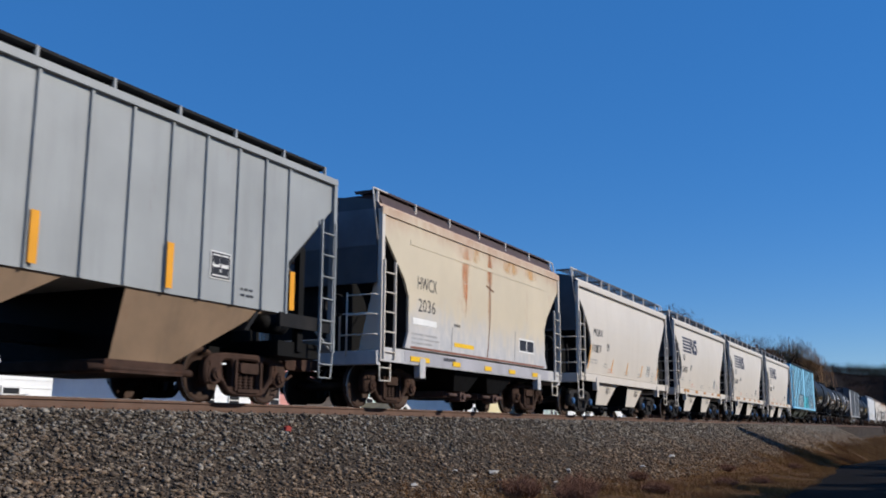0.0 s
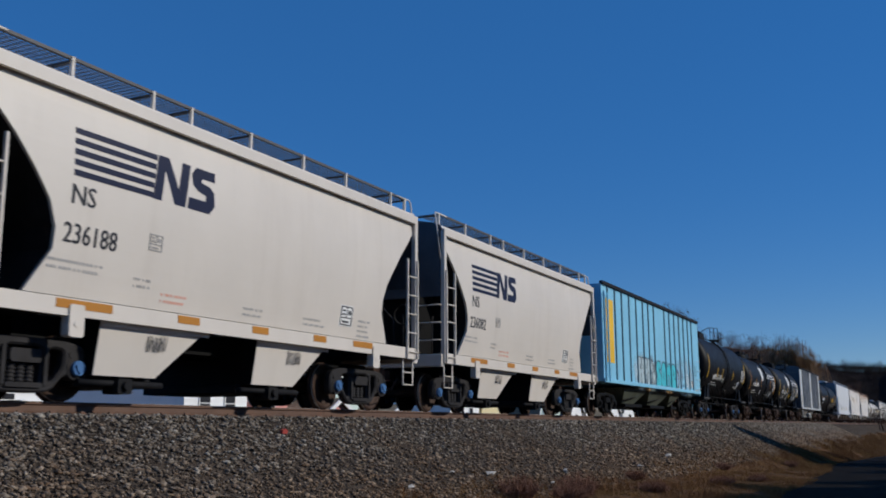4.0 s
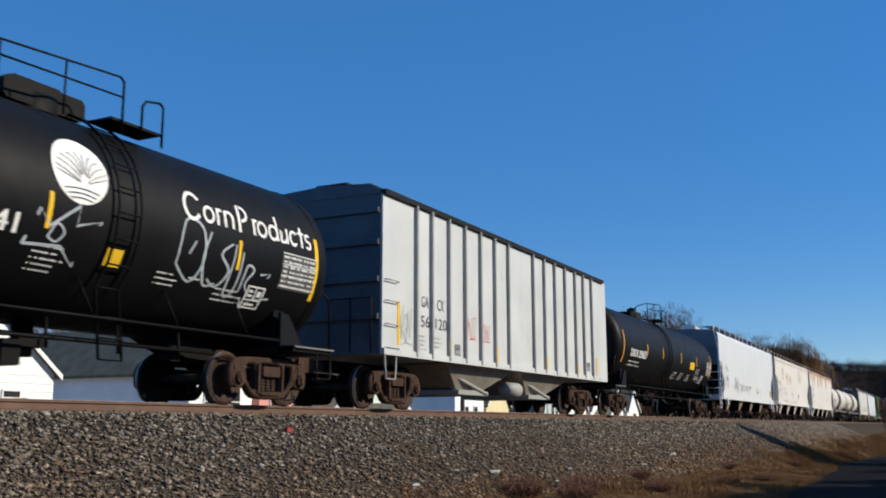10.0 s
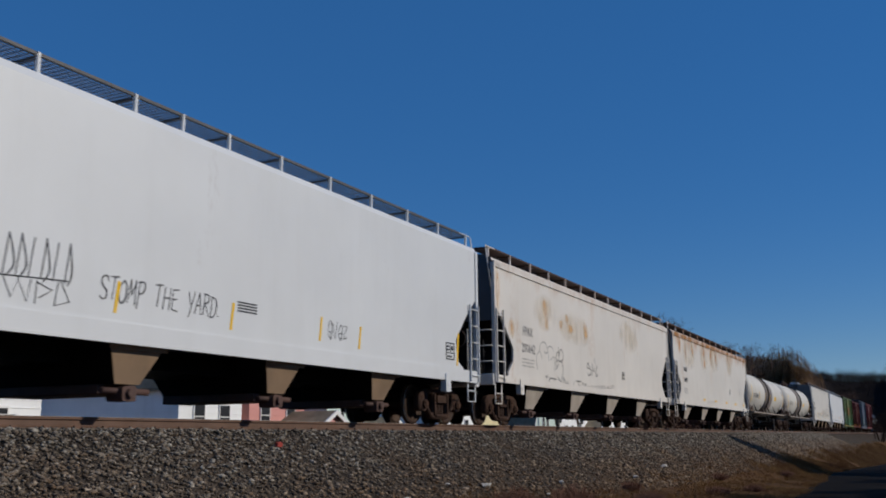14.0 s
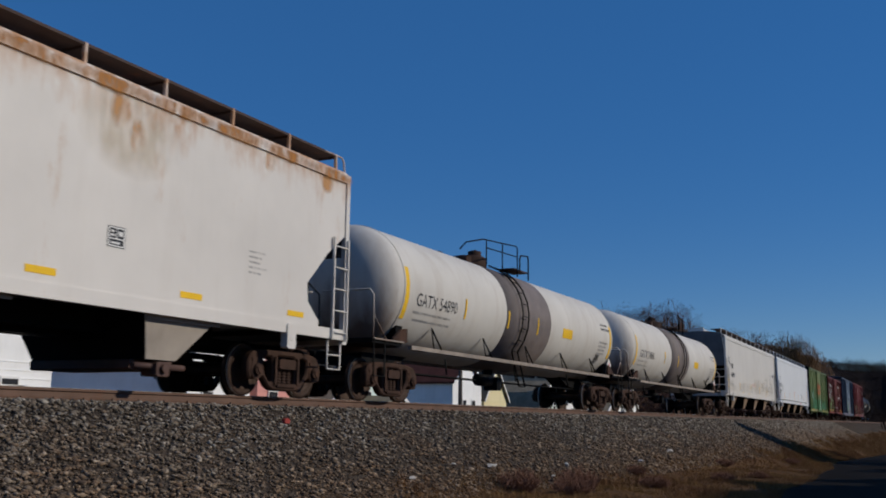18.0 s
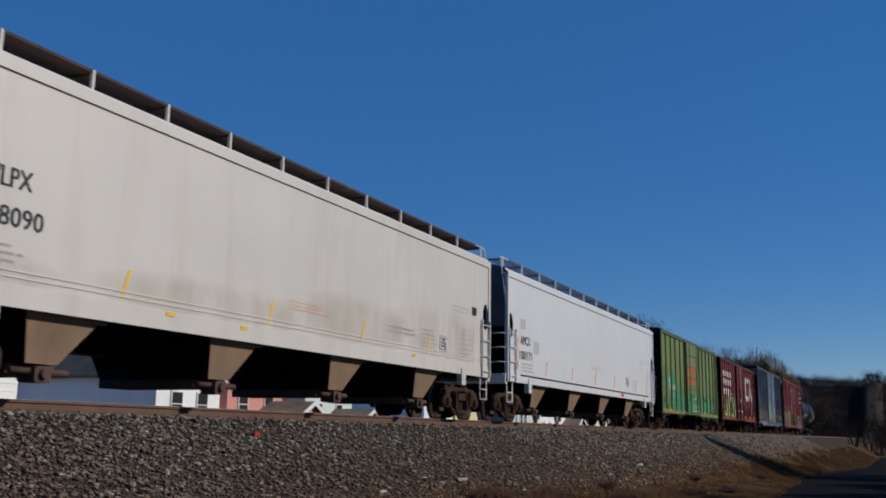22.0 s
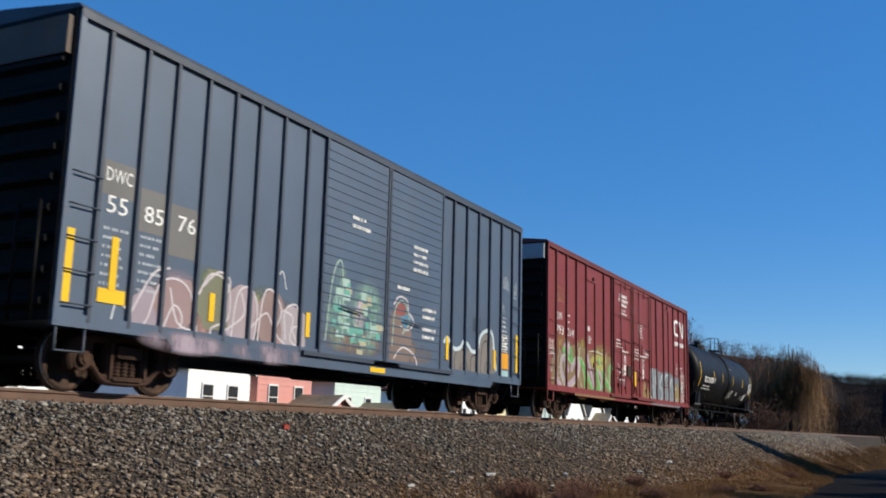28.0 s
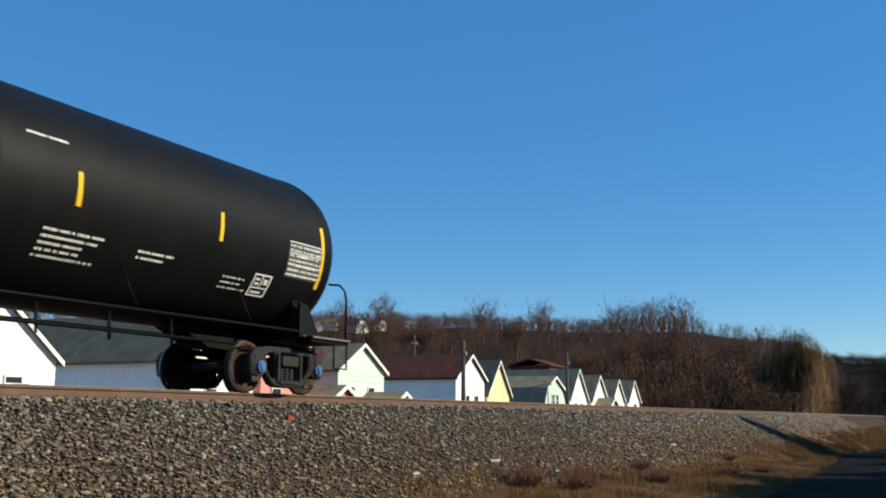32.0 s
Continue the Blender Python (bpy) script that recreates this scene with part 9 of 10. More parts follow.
for x in (-1.42, 1.42):
    part("door_stile", M().box(x - 0.07, x + 0.07, -1.61, -1.57, 0.95, 4.46, 0.015), MAROONP, car)
for x in (-0.78, 1.08):
    part("lock_rod", M().cyl((x, -1.64, 0.9), (x, -1.64, 4.5), 0.028), MAROONP, car)
    for z in (1.2, 2.0, 2.9, 3.8):
        part("rod_clamp", M().box(x - 0.07, x + 0.07, -1.67, -1.58, z - 0.05, z + 0.05, 0.01), MAROONP, car)
for z in (1.05, 1.2):
    part("door_track", M().box(-1.6, 1.7, -1.63, -1.57, z - 0.1, z - 0.05), MAROONP, car)
for x, z in ((338.6, 1.4), (339.5, 2.05), (340.0, 1.35)):
    patch(car, "notice", x - mid, x + 0.25 - mid, z, z + 0.2, WHITE, y=-1.584)
end_number(car, "CNA 405011", -h - 0.145, 4.3)

# slate blue box car
posts = [350.11, 350.86, 351.51, 352.25, 352.95, 353.61, 354.34, 355.1, 361.37, 362.12, 362.84, 363.56, 364.32, 365.08]
car, h, mid = box_car("box_car", "tall slate blue double-door boxcar with graffiti along its foot", 349.5, 365.7, (351.4, 364.1), SLATE, SLATEP, 5.23, 0.88, posts, [(355.75, 358.1), (358.25, 360.7)], RUST, sill=(351.6, 363.9, 0.66), roof_mat=SLATEP, ribbed_doors=True, door_y=-1.535, rods=())
longer_end(car, h, 0.1, 0.88, 5.23, SLATE)
word(car, "DWC", -7.35, 2.95, 0.5, 0.2, WHITE, y=-1.50)
for t, x in (("55", 350.3), ("85", 351.04), ("76", 351.76)):
    word(car, t, x - mid, 2.5, 0.4, 0.25, WHITE, y=-1.50)
for x in (350.28, 351.0):
    bars(car, x - mid, 2.25, 0.45, 7, PALETAG, 0.13, 0.055, seed=int(x), y=-1.497)
for x, z0, z1 in ((349.64, 1.15, 2.15), (350.45, 1.4, 2.17), (352.6, 1.2, 1.65), (355.3, 1.2, 1.65), (361.1, 1.2, 1.75), (363.9, 1.15, 1.65), (365.4, 1.14, 2.18)):
    patch(car, "reflector", x - mid, x + 0.13 - mid, z0, z1, YELLOW, y=-1.51)
patch(car, "yellow_panel", -7.34, -6.82, 1.22, 1.42, YELLOW, y=-1.505)
SPRAYS = [soft_paint(n_, c_, m_, g_) for n_, c_, m_, g_ in (("mauve_haze_spray", (0.36, 0.29, 0.34), 1.0, 1.6), ("olive_haze_spray", (0.19, 0.22, 0.14), 1.0, 2.0), ("rose_haze_spray", (0.46, 0.27, 0.25), 0.9, 2.0), ("brown_haze_paint", (0.24, 0.18, 0.14), 0.9, 1.5), ("mint_haze_spray", (0.30, 0.47, 0.40), 1.0, 2.4), ("lilac_haze_spray", (0.52, 0.44, 0.50), 1.0, 2.4))]
for i, (q, a, b, z0, z1) in enumerate(((3, -6.9, -4.6, 0.72, 1.75), (3, -5.0, -2.2, 0.72, 1.9), (0, -6.35, -5.1, 0.85, 1.95), (1, -5.5, -4.5, 1.2, 2.1), (0, -4.8, -3.7, 0.8, 1.9), (1, -4.0, -3.0, 1.3, 2.0), (2, -5.5, -4.9, 0.75, 1.3), (2, -3.7, -2.6, 0.75, 1.7), (5, -6.1, -5.5, 1.0, 1.6), (5, -4.7, -4.1, 0.9, 1.6), (5, -3.1, -2.4, 0.9, 1.6))):
    stain(car, SPRAYS[q], a, b, z0, z1, -1.4932 - 0.0002 * i, "graffiti_haze", "soft sprayed haze of mauve, olive and rose")
for i, (q, a, b, z0, z1) in enumerate(((3, -1.9, 0.6, 0.9, 1.6), (4, -1.75, -0.8, 1.0, 2.8), (4, -0.9, 0.5, 0.95, 2.6), (5, -0.7, -0.2, 1.4, 2.2), (2, 0.7, 1.7, 1.3, 2.3), (3, 0.7, 2.8, 0.9, 1.5))):
    stain(car, SPRAYS[q], a, b, z0, z1, -1.5358 - 0.0002 * i, "graffiti_haze", "soft sprayed haze on the doors")
for a, b in ((-6.6, -4.4), (-4.6, -2.2)):
    stain(car, SPRAYS[0], a, b, 0.6, 0.98, -1.5445, "graffiti_haze", "mauve overspray on the side sill")
for k, (x, z, a, b, col) in enumerate(((-6.3, 1.2, 0.42, 0.34, (0.33, 0.27, 0.31)), (-5.75, 1.38, 0.48, 0.42, (0.30, 0.21, 0.21)), (-4.85, 1.52, 0.46, 0.5, (0.19, 0.19, 0.13)), (-4.1, 1.38, 0.46, 0.5, (0.36, 0.29, 0.31)), (-3.35, 1.42, 0.44, 0.48, (0.27, 0.19, 0.18)), (-2.65, 1.3, 0.42, 0.44, (0.38, 0.33, 0.35)))):
    pts = [(x + a * math.cos(u * 0.57 + k) * (1 + 0.16 * math.sin(3 * u + k)), max(0.93, z + b * math.sin(u * 0.57 + k) * (1 + 0.12 * math.cos(2 * u)))) for u in range(11)]
    area(car, pts, plain("dusty_spray_%d" % k, col, 0.6), -1.4955 - 0.0001 * k)
PALELINE = plain("pale_pink_spray", (0.58, 0.53, 0.55), 0.6)
sprayed(car, [[(-6.9, 0.92), (-6.4, 1.0), (-6.15, 1.6), (-5.82, 1.76), (-5.45, 1.6), (-5.25, 1.0)], [(-6.0, 0.98), (-5.8, 1.35), (-5.6, 1.2), (-5.65, 0.98)], [(-5.25, 1.6), (-4.98, 1.96), (-4.55, 1.84), (-4.5, 1.3), (-4.9, 1.1), (-4.9, 0.95)],
             [(-4.4, 1.0), (-4.3, 1.7), (-4.0, 1.88), (-3.75, 1.6), (-3.8, 1.0)], [(-3.7, 1.0), (-3.6, 1.75), (-3.38, 1.92), (-3.05, 1.6), (-3.2, 1.2), (-2.9, 1.0)], [(-2.9, 1.1), (-2.95, 1.6), (-2.6, 1.74), (-2.5, 1.4), (-2.7, 1.3), (-2.5, 1.0)], [(-6.75, 1.0), (-6.3, 1.75), (-5.95, 1.9)], [(-5.9, 1.6), (-5.7, 1.1), (-5.3, 1.0)], [(-5.15, 1.75), (-4.8, 2.02), (-4.5, 1.9), (-4.62, 1.6)], [(-4.55, 1.1), (-4.1, 1.4), (-4.2, 1.75)], [(-3.9, 1.2), (-3.5, 1.5), (-3.3, 1.3)], [(-3.0, 1.6), (-2.7, 1.5), (-2.75, 1.1), (-2.4, 0.98)]], PALELINE, 0.035, -1.4985)
sprayed(car, [[(-7.05, 0.95), (-6.95, 1.3), (-6.7, 1.1)], [(-3.3, 1.95), (-3.1, 2.3), (-2.95, 2.0)]], WHITE, 0.02, -1.4985)
TEALSP = plain("teal_spray", (0.12, 0.215, 0.19), 0.6)
BLOCKS = [TEALSP, plain("pale_mint_spray", (0.36, 0.50, 0.44), 0.6), plain("sea_green_spray", (0.14, 0.36, 0.30), 0.6), plain("straw_spray", (0.42, 0.40, 0.28), 0.6)]
rb_ = random.Random(5)
for k in range(46):
    # blocky strokes piled up on the doors
    a = rb_.uniform(-1.7, 0.3)
    top_ = 2.75 - 0.9 * abs(a + 0.9) if a < -0.3 else 2.35 - 0.4 * a
    z0 = rb_.uniform(1.0, top_ - 0.2)
    patch(car, "graffiti_block", a, a + rb_.uniform(0.1, 0.32), z0, z0 + rb_.uniform(0.06, 0.2), BLOCKS[rb_.choice((0, 0, 1, 2, 2, 3))], y=-1.5385 - 0.0001 * k, lean=rb_.uniform(-0.04, 0.04))
sprayed(car, [[(-1.7, 1.2), (-1.5, 2.5), (-1.2, 2.7), (-1.1, 1.3)], [(0.85, 1.3), (0.95, 2.1), (1.3, 2.3), (1.6, 1.9), (1.3, 1.6)]], plain("pale_green_spray", (0.34, 0.44, 0.38), 0.6), 0.04, -1.5445)
area(car, [(0.75, 1.0), (0.8, 1.9), (1.3, 2.25), (1.7, 1.8), (1.6, 1.0)], plain("brown_haze_spray", (0.20, 0.15, 0.13), 0.6), -1.5375)
WORNGREY = plain("worn_grey_primer", (0.17, 0.165, 0.16), 0.6)
for x0, x1, z0, z1 in ((-7.4, -6.78, 2.75, 3.25), (-6.7, -6.12, 2.35, 3.0), (-6.06, -5.4, 2.1, 2.9)):
    patch(car, "repainted_panel", x0, x1, z0, z1, WORNGREY, y=-1.4925)
GREYBUB = plain("taupe_spray", (0.21, 0.19, 0.175), 0.6)
area(car, [(3.75, 0.95), (3.7, 1.3), (4.0, 1.5), (4.6, 1.58), (5.0, 1.45), (5.35, 1.5), (5.6, 1.95), (6.1, 2.02), (6.3, 1.6), (6.4, 1.05)], GREYBUB, -1.4935, label="taupe bubble shapes under a pale blue line")
sprayed(car, [[(4.0, 1.0), (4.05, 1.4), (4.5, 1.5), (4.75, 1.0)], [(4.9, 1.0), (4.95, 1.35), (5.3, 1.4), (5.35, 1.0)], [(5.5, 1.0), (5.6, 1.7), (5.95, 1.8), (6.15, 1.1)], [(4.3, 1.0), (4.35, 1.15)], [(5.75, 1.05), (5.85, 1.3)]], INK, 0.03, -1.496)
sprayed(car, [[(3.42, 1.62), (3.6, 1.72), (3.95, 1.5), (4.3, 1.55), (4.5, 1.72), (4.8, 1.62), (4.95, 1.52), (5.3, 1.55), (5.5, 1.95), (5.9, 2.12), (6.22, 2.05), (6.35, 1.6), (6.48, 1.15)]], plain("pale_blue_spray", (0.52, 0.60, 0.64), 0.6), 0.1, -1.4975)
scrawl(car, 6.9, 3.3, 0.4, 0.4, PALETAG, 71, y=-1.4975, loops=3, thick=0.03), scrawl(car, 7.45, 3.2, 0.4, 0.5, PALETAG, 72, y=-1.4975, loops=3, thick=0.03)
scrawl(car, 6.75, 2.65, 0.3, 0.35, PALETAG, 73, y=-1.4975, loops=2, thick=0.025), scrawl(car, 5.0, 2.0, 0.5, 0.4, INK, 74, y=-1.4975, loops=4, thick=0.02)
patch(car, "orange_panel", 6.7, 7.3, 1.2, 1.62, ORANGE, y=-1.5), inspection_label(car, 6.75, 1.66, 0.5, INK, WHITE, y=-1.5), bars(car, 6.8, 2.55, 0.45, 4, WHITE, 0.12, 0.05, y=-1.497)
patch(car, "pale_patch", 6.72, 7.3, 0.96, 1.16, plain("pale_teal_spray", (0.36, 0.52, 0.54), 0.6), y=-1.4955)
area(car, [(0.95, 2.0), (1.1, 2.25), (1.4, 2.2), (1.35, 2.0)], plain("dull_red_spray", (0.26, 0.09, 0.08), 0.6), -1.5385), area(car, [(1.2, 1.95), (1.55, 2.05), (1.75, 1.9), (1.4, 1.72)], plain("dull_blue_spray", (0.10, 0.22, 0.32), 0.6), -1.5385)
sprayed(car, [[(0.9, 2.2), (1.1, 2.38), (1.45, 2.35), (1.55, 2.1), (1.8, 1.9), (1.55, 1.7), (1.2, 1.75)], [(0.95, 1.05), (1.3, 1.3), (1.8, 1.2), (2.0, 0.98)]], PALELINE, 0.04, -1.5425)
for x, z, n in ((356.7, 3.7, 2), (359.3, 3.55, 4), (358.6, 2.55, 1), (359.8, 2.2, 2), (359.8, 1.75, 2)):
    bars(car, x - mid, z, 0.7, n, WHITE, 0.17, 0.09, seed=int(x * 3), y=-1.551)
patch(car, "reflector", 357.6 - mid, 358.2 - mid, 0.7, 0.8, YELLOW, y=-1.545)
RUSTTOP = paint("rust_worn_end", (0.10, 0.075, 0.06), 0.7, 0, 0.3, 1, 0.9)
part("end_top_panel", M().box(-h - 0.13, -h - 0.02, -1.45, 1.45, 4.55, 5.1), RUSTTOP, car)

# faded red box car
posts = [368.6, 369.55, 370.5, 371.5, 373.45, 374.36, 380.67, 381.88, 383.66, 384.67, 385.76]
car, h, mid = box_car("box_car", "tall faded red double-door boxcar with green and silver graffiti", 367.8, 386.4, (370.0, 384.2), REDBOX, REDPOST, 5.26, 0.86, posts, [(374.65, 376.9), (377.05, 379.5)], RUST, sill=(370.3, 384.0, 0.72), roof_mat=REDPOST, door_y=-1.53, rails=(5.0, 3.82, 2.5, 1.62), rods=(0.31, 0.9))
longer_end(car, h, 0.15, 0.86, 5.26, REDBOX)
word(car, "DW", -8.45, 2.98, 0.55, 0.27, WHITE, y=-1.5), word(car, "C", -7.45, 2.98, 0.25, 0.27, WHITE, y=-1.5)
word(car, "793", -8.42, 2.56, 0.64, 0.27, WHITE, y=-1.5), word(car, "014", -7.45, 2.56, 0.64, 0.27, WHITE, y=-1.5)
for a, b, top, low in ((-5.42, -4.68, 4.62, 1.65), (4.78, 5.62, 4.85, 1.55)):
    # small side hatch with a hinge and a hasp
    hatch = part("side_hatch", M().box(a, b, -1.4928, -1.48, low, top), REDBOX, car)
    part("hatch_edge", M().box(a, b, -1.52, -1.49, top, top + 0.04), REDPOST, hatch)
    part("hatch_edge", M().box(b, b + 0.045, -1.535, -1.49, 0.95, top), REDPOST, hatch)
    part("hatch_edge", M().box(a, b, -1.52, -1.49, low - 0.02, low + 0.02), REDPOST, hatch)
    part("hatch_hinge", M().box(b - 0.16, b - 0.04, -1.54, -1.49, top + 0.08, top + 0.2, 0.02), REDPOST, hatch)
    part("hatch_hasp", M().box(b - 0.14, b - 0.03, -1.54, -1.49, low + 0.1, low + 0.24, 0.02), REDPOST, hatch)
for x0, x1, z0, z1 in ((-0.9, -0.38, 1.66, 2.06),):
    part("route_board", M().box(x0, x1, -1.575, -1.53, z0, z1, 0.01), plain("weathered_brown_board", (0.055, 0.035, 0.03), 0.8), car)
rod = M()
for x in (-0.1, 2.5):
    rod.cyl((x, -1.58, 1.05), (x, -1.58, 5.1), 0.02)
for x in (-2.05, -1.15, 0.3, 1.75):
    rod.cyl((x, -1.57, 1.0), (x, -1.57, 1.62), 0.016).box(x - 0.05, x + 0.05, -1.585, -1.53, 1.2, 1.3)
for a, b, z in ((-2.25, -1.75, 1.9), (-2.25, -1.5, 1.35), (-1.6, -0.4, 2.98), (0.1, 0.65, 1.95), (1.45, 2.35, 1.7), (0.05, 0.7, 3.0), (1.6, 2.4, 2.85)):
    rod.cyl((a, -1.57, z), (b, -1.57, z - 0.02), 0.016)
for x, z0, z1 in ((-1.15, 4.85, 5.2), (1.45, 4.85, 5.2), (-1.2, 2.6, 3.0), (1.1, 2.6, 3.0)):
    rod.cyl((x, -1.57, z0), (x, -1.57, z1), 0.016)
part("lock_rods", rod, REDPOST, car)
for text, x, z, wd in (("CLOSE AND LOCK", -1.78, 4.55, 1.0), ("BOTH DOORS BEFORE", -1.9, 4.38, 1.2), ("MOVING CAR", -1.6, 4.21, 0.72)):
    word(car, text, x, z, wd, 0.115, WHITE, y=-1.534, bold=0.008)
bars(car, -1.5, 4.06, 0.55, 2, WHITE, 0.11, 0.05, seed=5, y=-1.534), bars(car, -1.7, 3.92, 0.9, 1, WHITE, 0.11, 0.06, seed=6, y=-1.534)
patch(car, "pale_patch", -5.36, -5.2, 2.92, 3.08, WHITE, y=-1.503), inspection_label(car, -5.34, 2.5, 0.3, WHITE, None, y=-1.503)
rg2 = random.Random(9)
TANSPRAY = plain("tan_spray", (0.23, 0.155, 0.085), 0.6)
top = [(-8.85 + 0.24 * k, min(2.6, 1.75 + 0.09 * min(k, 6)) + rg2.uniform(-0.13, 0.16)) for k in range(28)]
area(car, [(-8.85, 0.9)] + top + [(-2.2, 1.2), (-2.3, 0.9)], TANSPRAY, -1.4945, False, label="tan sprayed ground with a ragged upper edge")
GREENSP2 = plain("bright_green_spray", (0.13, 0.36, 0.10), 0.6)
OCHREHAZE = soft_paint("ochre_haze_spray", (0.36, 0.25, 0.11), 1.0, 1.8)
OLIVEHAZE = soft_paint("olive_yellow_spray", (0.34, 0.32, 0.10), 1.0, 2.2)
for i, (q, a, b, z0, z1) in enumerate(((OCHREHAZE, -8.9, -6.6, 0.7, 2.7), (OCHREHAZE, -7.4, -4.6, 0.6, 2.6), (OCHREHAZE, -5.4, -2.0, 0.6, 2.7), (OLIVEHAZE, -8.7, -7.7, 1.0, 2.0), (OLIVEHAZE, -6.4, -5.5, 1.0, 2.7), (OLIVEHAZE, -5.2, -3.4, 1.6, 2.5), (OLIVEHAZE, -4.0, -2.4, 0.8, 1.8), (SPRAYS[5], -7.9, -7.0, 1.7, 2.5), (SPRAYS[5], -5.6, -4.4, 1.2, 2.0))):
    stain(car, q, a, b, z0, z1, -1.4932 - 0.0002 * i, "graffiti_haze", "ochre and olive sprayed haze")
sprayed(car, [[(-7.35, 0.98), (-7.9, 1.35), (-7.95, 1.75), (-7.65, 1.85), (-7.35, 1.5)], [(-7.35, 0.98), (-6.45, 1.4), (-6.3, 1.75), (-6.6, 1.88), (-7.0, 1.55)]], MAUVE, 0.22, -1.4975)
sprayed(car, [[(-7.75, 2.1), (-7.2, 1.85), (-6.7, 1.8)], [(-6.1, 1.9), (-5.4, 1.4), (-4.9, 0.98)], [(-5.8, 1.7), (-5.6, 1.0)], [(-4.2, 2.05), (-3.7, 1.5), (-2.7, 0.98)], [(-4.5, 1.7), (-4.1, 1.0)], [(-3.1, 1.3), (-2.95, 1.85), (-2.15, 2.0)]], GREENSP2, 0.2, -1.4965, False)
sprayed(car, [[(-5.0, 1.95), (-4.3, 2.1), (-3.4, 2.05)], [(-4.9, 1.85), (-4.2, 1.75), (-3.5, 1.9)]], plain("yellow_green_spray", (0.36, 0.33, 0.09), 0.6), 0.2, -1.497, False)
sprayed(car, [[(-4.25, 1.7), (-3.9, 1.45), (-3.95, 1.05)], [(-5.4, 2.1), (-5.0, 1.5), (-4.6, 1.0)], [(-8.5, 1.9), (-8.35, 1.2), (-8.0, 1.0)]], MAUVE, 0.18, -1.4972)
sprayed(car, [[(-6.05, 1.98), (-5.35, 1.48), (-4.85, 1.05)], [(-4.15, 2.1), (-3.6, 1.55), (-2.6, 1.05)], [(-3.0, 1.35), (-2.88, 1.9), (-2.15, 2.05)], [(-3.65, 1.8), (-3.2, 1.35), (-2.8, 1.1)], [(-7.7, 1.7), (-7.4, 1.2)], [(-6.2, 2.4), (-6.3, 1.5), (-6.0, 1.0)], [(-6.45, 2.5), (-6.2, 1.9)], [(-8.05, 1.75), (-8.0, 1.3), (-7.4, 0.9), (-6.4, 1.3), (-6.18, 1.75), (-6.5, 2.0), (-7.0, 1.7), (-7.6, 1.98), (-8.05, 1.75)], [(-5.2, 2.25), (-4.4, 2.3), (-3.4, 2.2)], [(-5.95, 1.6), (-5.4, 1.0)], [(-4.4, 1.75), (-4.0, 1.05)], [(-2.15, 1.85), (-2.85, 1.72), (-3.0, 1.0)]], plain("pale_line_spray", (0.48, 0.52, 0.38), 0.6), 0.038, -1.499, False)
sprayed(car, [[(-7.2, 1.9), (-7.1, 2.25), (-6.95, 1.9)], [(-4.5, 1.0), (-4.0, 1.25), (-3.6, 1.0)]], GREENSP2, 0.1, -1.4968)
patch(car, "graffiti_fill", -6.8, -2.4, 0.74, 0.85, plain("ochre_spray", (0.24, 0.17, 0.08), 0.6), y=-1.538)
GREYSP = plain("grey_spray", (0.17, 0.195, 0.215), 0.5)
area(car, [(2.45, 0.9), (2.4, 2.1), (2.7, 2.22), (3.6, 2.2), (4.5, 2.1), (5.2, 2.2), (6.1, 2.18), (6.6, 2.0), (7.2, 2.1), (7.6, 2.0), (7.5, 0.9)], GREYSP, -1.4935, False, label="grey sprayed block with white strokes")
sprayed(car, [[(2.8, 1.0), (2.75, 1.9), (3.0, 2.1), (3.2, 1.1)], [(3.3, 1.1), (3.45, 2.1), (3.7, 2.0), (3.65, 1.1)], [(4.6, 2.0), (4.2, 1.6), (4.6, 1.3), (4.35, 0.98)], [(4.9, 1.0), (5.0, 1.9), (5.4, 2.0), (5.5, 1.1)], [(5.9, 1.0), (5.8, 1.6), (6.2, 1.9), (6.3, 1.0)], [(6.6, 1.9), (6.55, 1.0), (7.1, 1.1)], [(6.6, 1.5), (7.0, 1.55)]], SILVER, 0.13, -1.4965)
sprayed(car, [[(2.7, 1.0), (2.65, 1.95), (3.0, 2.2)], [(3.4, 1.0), (3.55, 2.15)], [(4.5, 2.05), (4.1, 1.6), (4.5, 1.3), (4.25, 0.95)], [(5.0, 1.0), (5.1, 1.95), (5.5, 2.05)], [(6.0, 1.0), (5.9, 1.65), (6.3, 1.95)], [(6.7, 1.9), (6.65, 1.05)], [(2.9, 1.6), (3.15, 1.0)], [(2.45, 0.92), (5.2, 0.92)]], WHITE, 0.03, -1.499)
area(car, [(6.5, 0.95), (6.6, 1.5), (7.0, 1.8), (7.6, 1.5), (7.5, 0.95)], plain("ochre_spot_spray", (0.30, 0.22, 0.10), 0.6), -1.495)
area(car, [(1.3, 1.0), (1.5, 1.6), (2.0, 1.4), (2.3, 1.0)], plain("ochre_door_spray", (0.28, 0.19, 0.09), 0.6), -1.5325)
patch(car, "graffiti_fill", 2.5, 7.5, 0.74, 0.85, GREYSP, y=-1.538)
scrawl(car, 368.1 - mid, 1.2, 1.4, 0.9, GREYINK, 86, y=-1.5, loops=4), scrawl(car, 7.75, 1.3, 0.8, 0.5, WHITE, 87, y=-1.5, loops=4, thick=0.025)
scrawl(car, -2.1, 1.5, 0.9, 0.55, WHITE, 88, y=-1.536, loops=5, thick=0.028), scrawl(car, -1.7, 1.25, 0.6, 0.3, MAUVE, 89, y=-1.536, loops=3, thick=0.03)
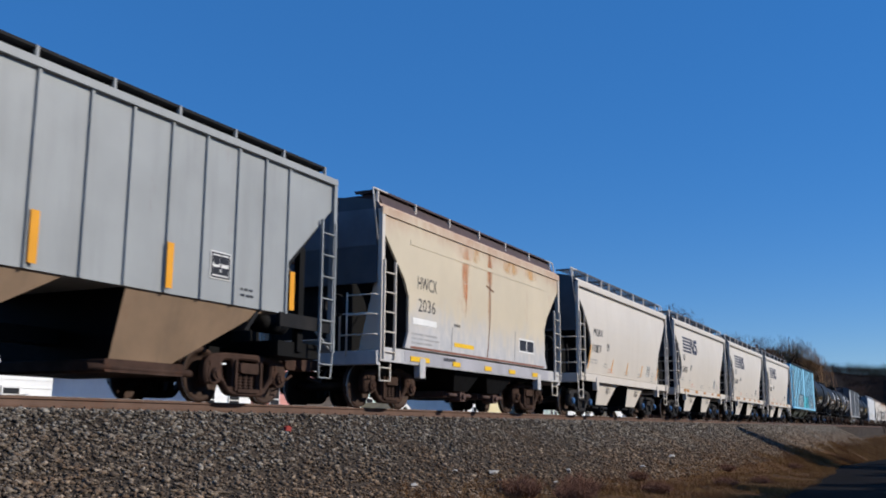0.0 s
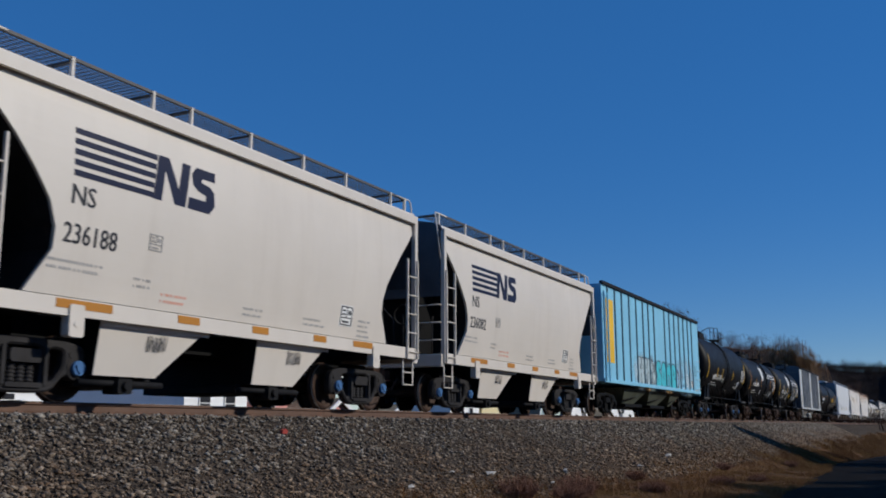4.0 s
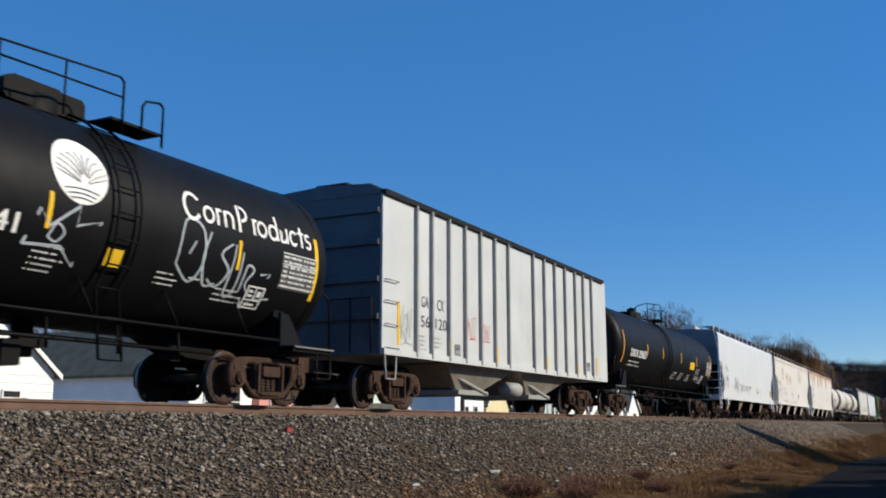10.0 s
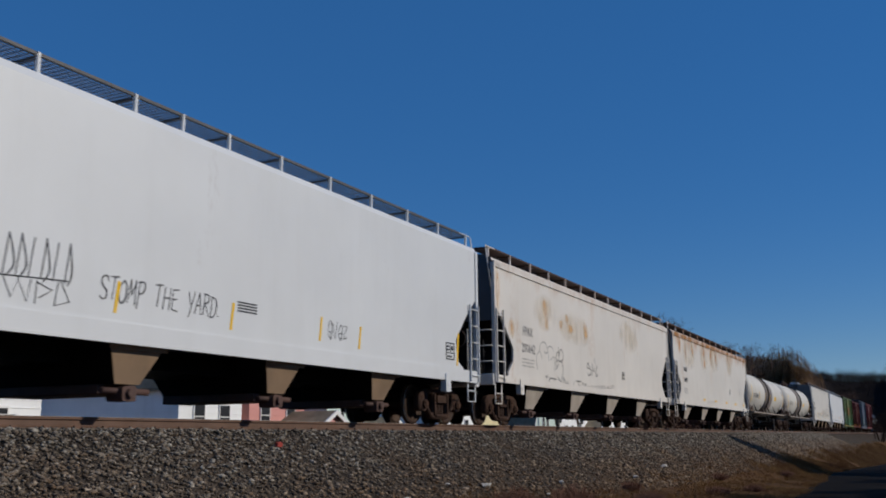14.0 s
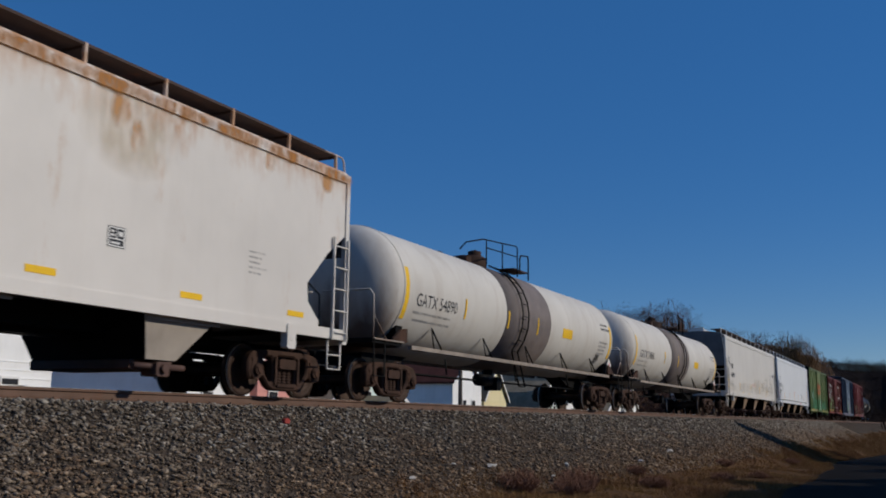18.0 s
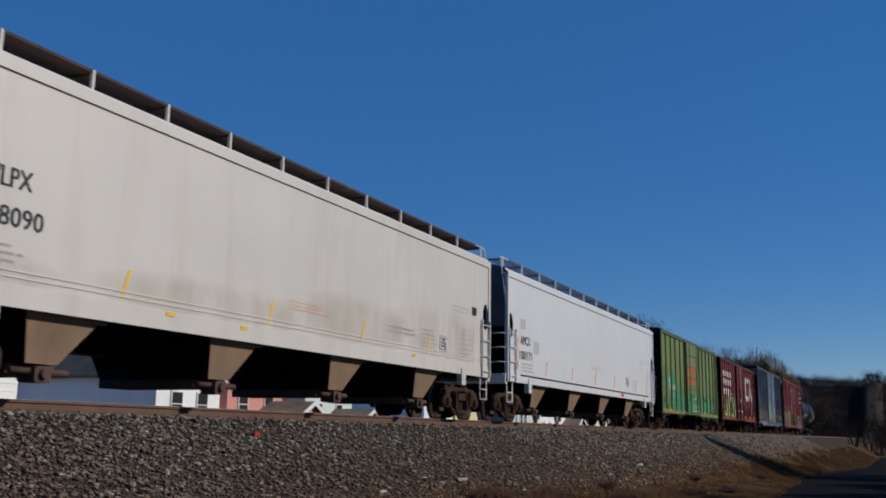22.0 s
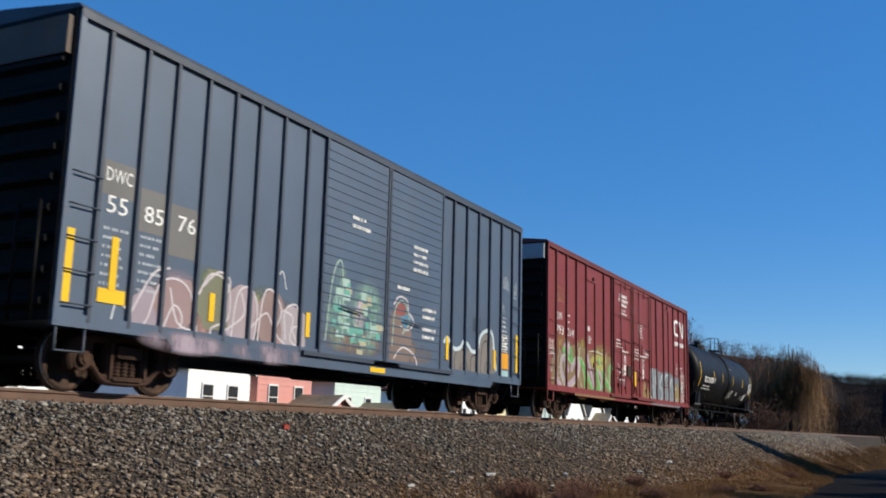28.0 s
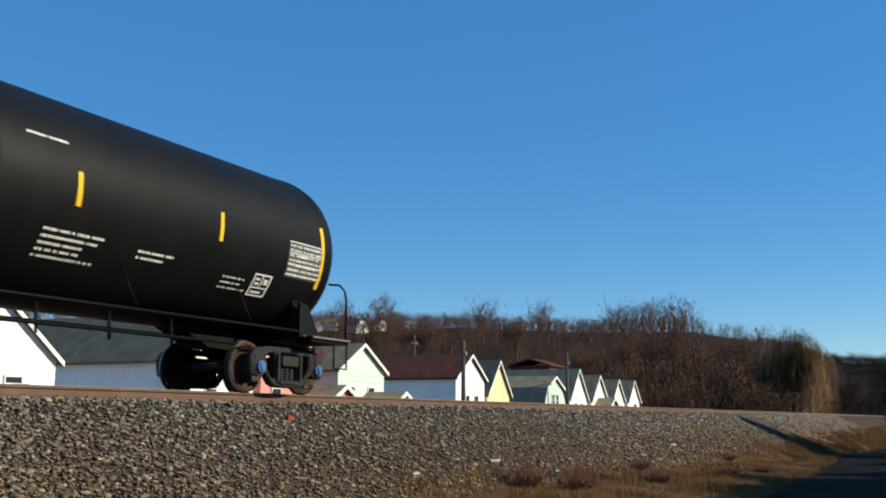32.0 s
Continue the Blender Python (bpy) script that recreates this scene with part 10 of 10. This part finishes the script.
for x in (-1.6, 0.95):
    bars(car, x, 2.52, 1.0, 1, WHITE, 0.1, 0.09, seed=int(x * 9) + 40, y=-1.534)
    bars(car, x + 0.34, 2.4, 0.32, 4, WHITE, 0.085, 0.06, seed=int(x * 9) + 50, y=-1.534)
    patch(car, "notice", x + 0.36, x + 0.56, 1.7, 2.08, WHITE, y=-1.534)
for x, z, n in ((0.75, 3.75, 5), (-2.25, 2.9, 3), (0.1, 2.75, 4), (1.5, 2.8, 3)):
    bars(car, x, z, 0.85, n, WHITE, 0.12, 0.055, seed=int(x * 5) + 60, y=-1.534)
for path, x, wd in ((LOOP_A, 6.86, 0.7), (LOOP_B, 7.72, 0.78)):
    em = rounded([(x + u * wd, 3.98 + v * 0.58) for u, v in path], 0.14).mesh("emblem", WHITE, False)
    part("emblem", em, None, car, "white looping stroke").location.y = -1.549
for x in (6.88, 7.08, 7.28, 7.48, 7.85, 8.02, 8.24, 8.4):
    patch(car, "brand_shape", x, x + 0.13, 3.48, 3.66, WHITE, y=-1.5, lean=0.03)
OCHRETAG = plain("ochre_tag_spray", (0.36, 0.2, 0.1), 0.6)
scrawl(car, 8.52, 3.3, 0.55, 0.35, OCHRETAG, 91, y=-1.5, thick=0.03), scrawl(car, 8.55, 2.85, 0.5, 0.3, OCHRETAG, 92, y=-1.5, thick=0.03)
scrawl(car, 7.75, 1.85, 0.85, 0.42, WHITE, 93, y=-1.5005, loops=5, thick=0.03), scrawl(car, 7.7, 0.98, 0.75, 0.3, WHITE, 94, y=-1.5005, loops=5, thick=0.03)
scrawl(car, 8.55, 1.6, 0.4, 0.3, WHITE, 95, y=-1.5005, loops=3, thick=0.03), scrawl(car, 7.7, 2.35, 0.3, 0.3, WHITE, 96, y=-1.5005, loops=2, thick=0.02)
inspection_label(car, 7.85, 1.42, 0.42, WHITE, INK, y=-1.502)
scrawl(car, -9.15, 1.9, 0.5, 0.5, WHITE, 97, y=-1.5, loops=4, thick=0.025), scrawl(car, -8.4, 3.6, 0.7, 0.5, OCHRETAG, 98, y=-1.5, loops=3, thick=0.03)
bars(car, 7.0, 2.6, 0.3, 5, WHITE, y=-1.5), bars(car, 8.05, 2.5, 0.3, 5, WHITE, y=-1.5)
patch(car, "yellow_panel", 377.1 - mid, 377.3 - mid, 1.35, 1.9, YELLOW, y=-1.585)

part("end_top_panel", M().box(-h - 0.13, -h - 0.02, -1.45, 1.45, 4.75, 5.2), plain("pale_end_paint", (0.34, 0.37, 0.40), 0.6), car)

# last: long black tank car
car, mid, w = tank_car("tank_car", "long glossy black tank car with yellow reflectors, last of the train", 396.5, (389.6, 403.4), 7.3, 1.58, 2.68, TANKBLK, GREYST, CAP, shift=-1.65, climb=1.12, gate=0.38, dome_at=0.42)
tank_marks(car, w, 7.3, YELLOW, True, 100)
word(car, "TILX 270658", -6.25, 2.2, 2.15, 0.3, WHITE, wrap=w, bold=0.01)
bars(car, -6.3, 1.98, 1.9, 2, WHITE, 0.15, 0.06, w, 101)
inspection_label(car, -3.9, 2.25, 0.28, WHITE, None, w)
for x in (-4.04, -1.7, 1.3, 4.28):
    patch(car, "reflector", x - 0.04, x + 0.04, 2.4, 2.88, YELLOW, w)
bars(car, 0.45, 3.25, 0.95, 1, WHITE, 0.1, 0.05, w, 102), bars(car, 0.85, 2.0, 1.05, 5, WHITE, 0.1, 0.05, w, 103)
bars(car, 2.6, 1.95, 0.8, 2, WHITE, 0.1, 0.05, w, 104)

for car, _ in CARS:
    if car.name.startswith(("box_car", "gondola_car")) or len([o for o in car.children if o.name.startswith("side_post")]) > 4:
        full_width(car)


# ---- what moves ----
def motions():
    for car, mid in CARS:
        walk(car, [(t, pose(mid - s, 11.85, 0.0)) for t, s in ROLLED])
    # the wheels turn as the cars roll; wheel pairs in the same seat of their truck share one turning
    stops = [1.0 * k / FPS for k in range(32 * FPS + 1)]
    seats = {}
    ts, ss = [t for t, _ in ROLLED], [s for _, s in ROLLED]
    for e, w in WHEELS:
        if e not in seats:
            walk(w, [(t, pose(e * 0.889, 0, 0.457, 0, -math.degrees(float(np.interp(t, ts, ss)) / 0.457) % 360, 0)) for t in stops])
            seats[e] = w
        else:
            w.rotation_mode = "QUATERNION"
            w.animation_data_create()
            w.animation_data.action = seats[e].animation_data.action
            w.animation_data.action_slot = seats[e].animation_data.action_slot


motions()
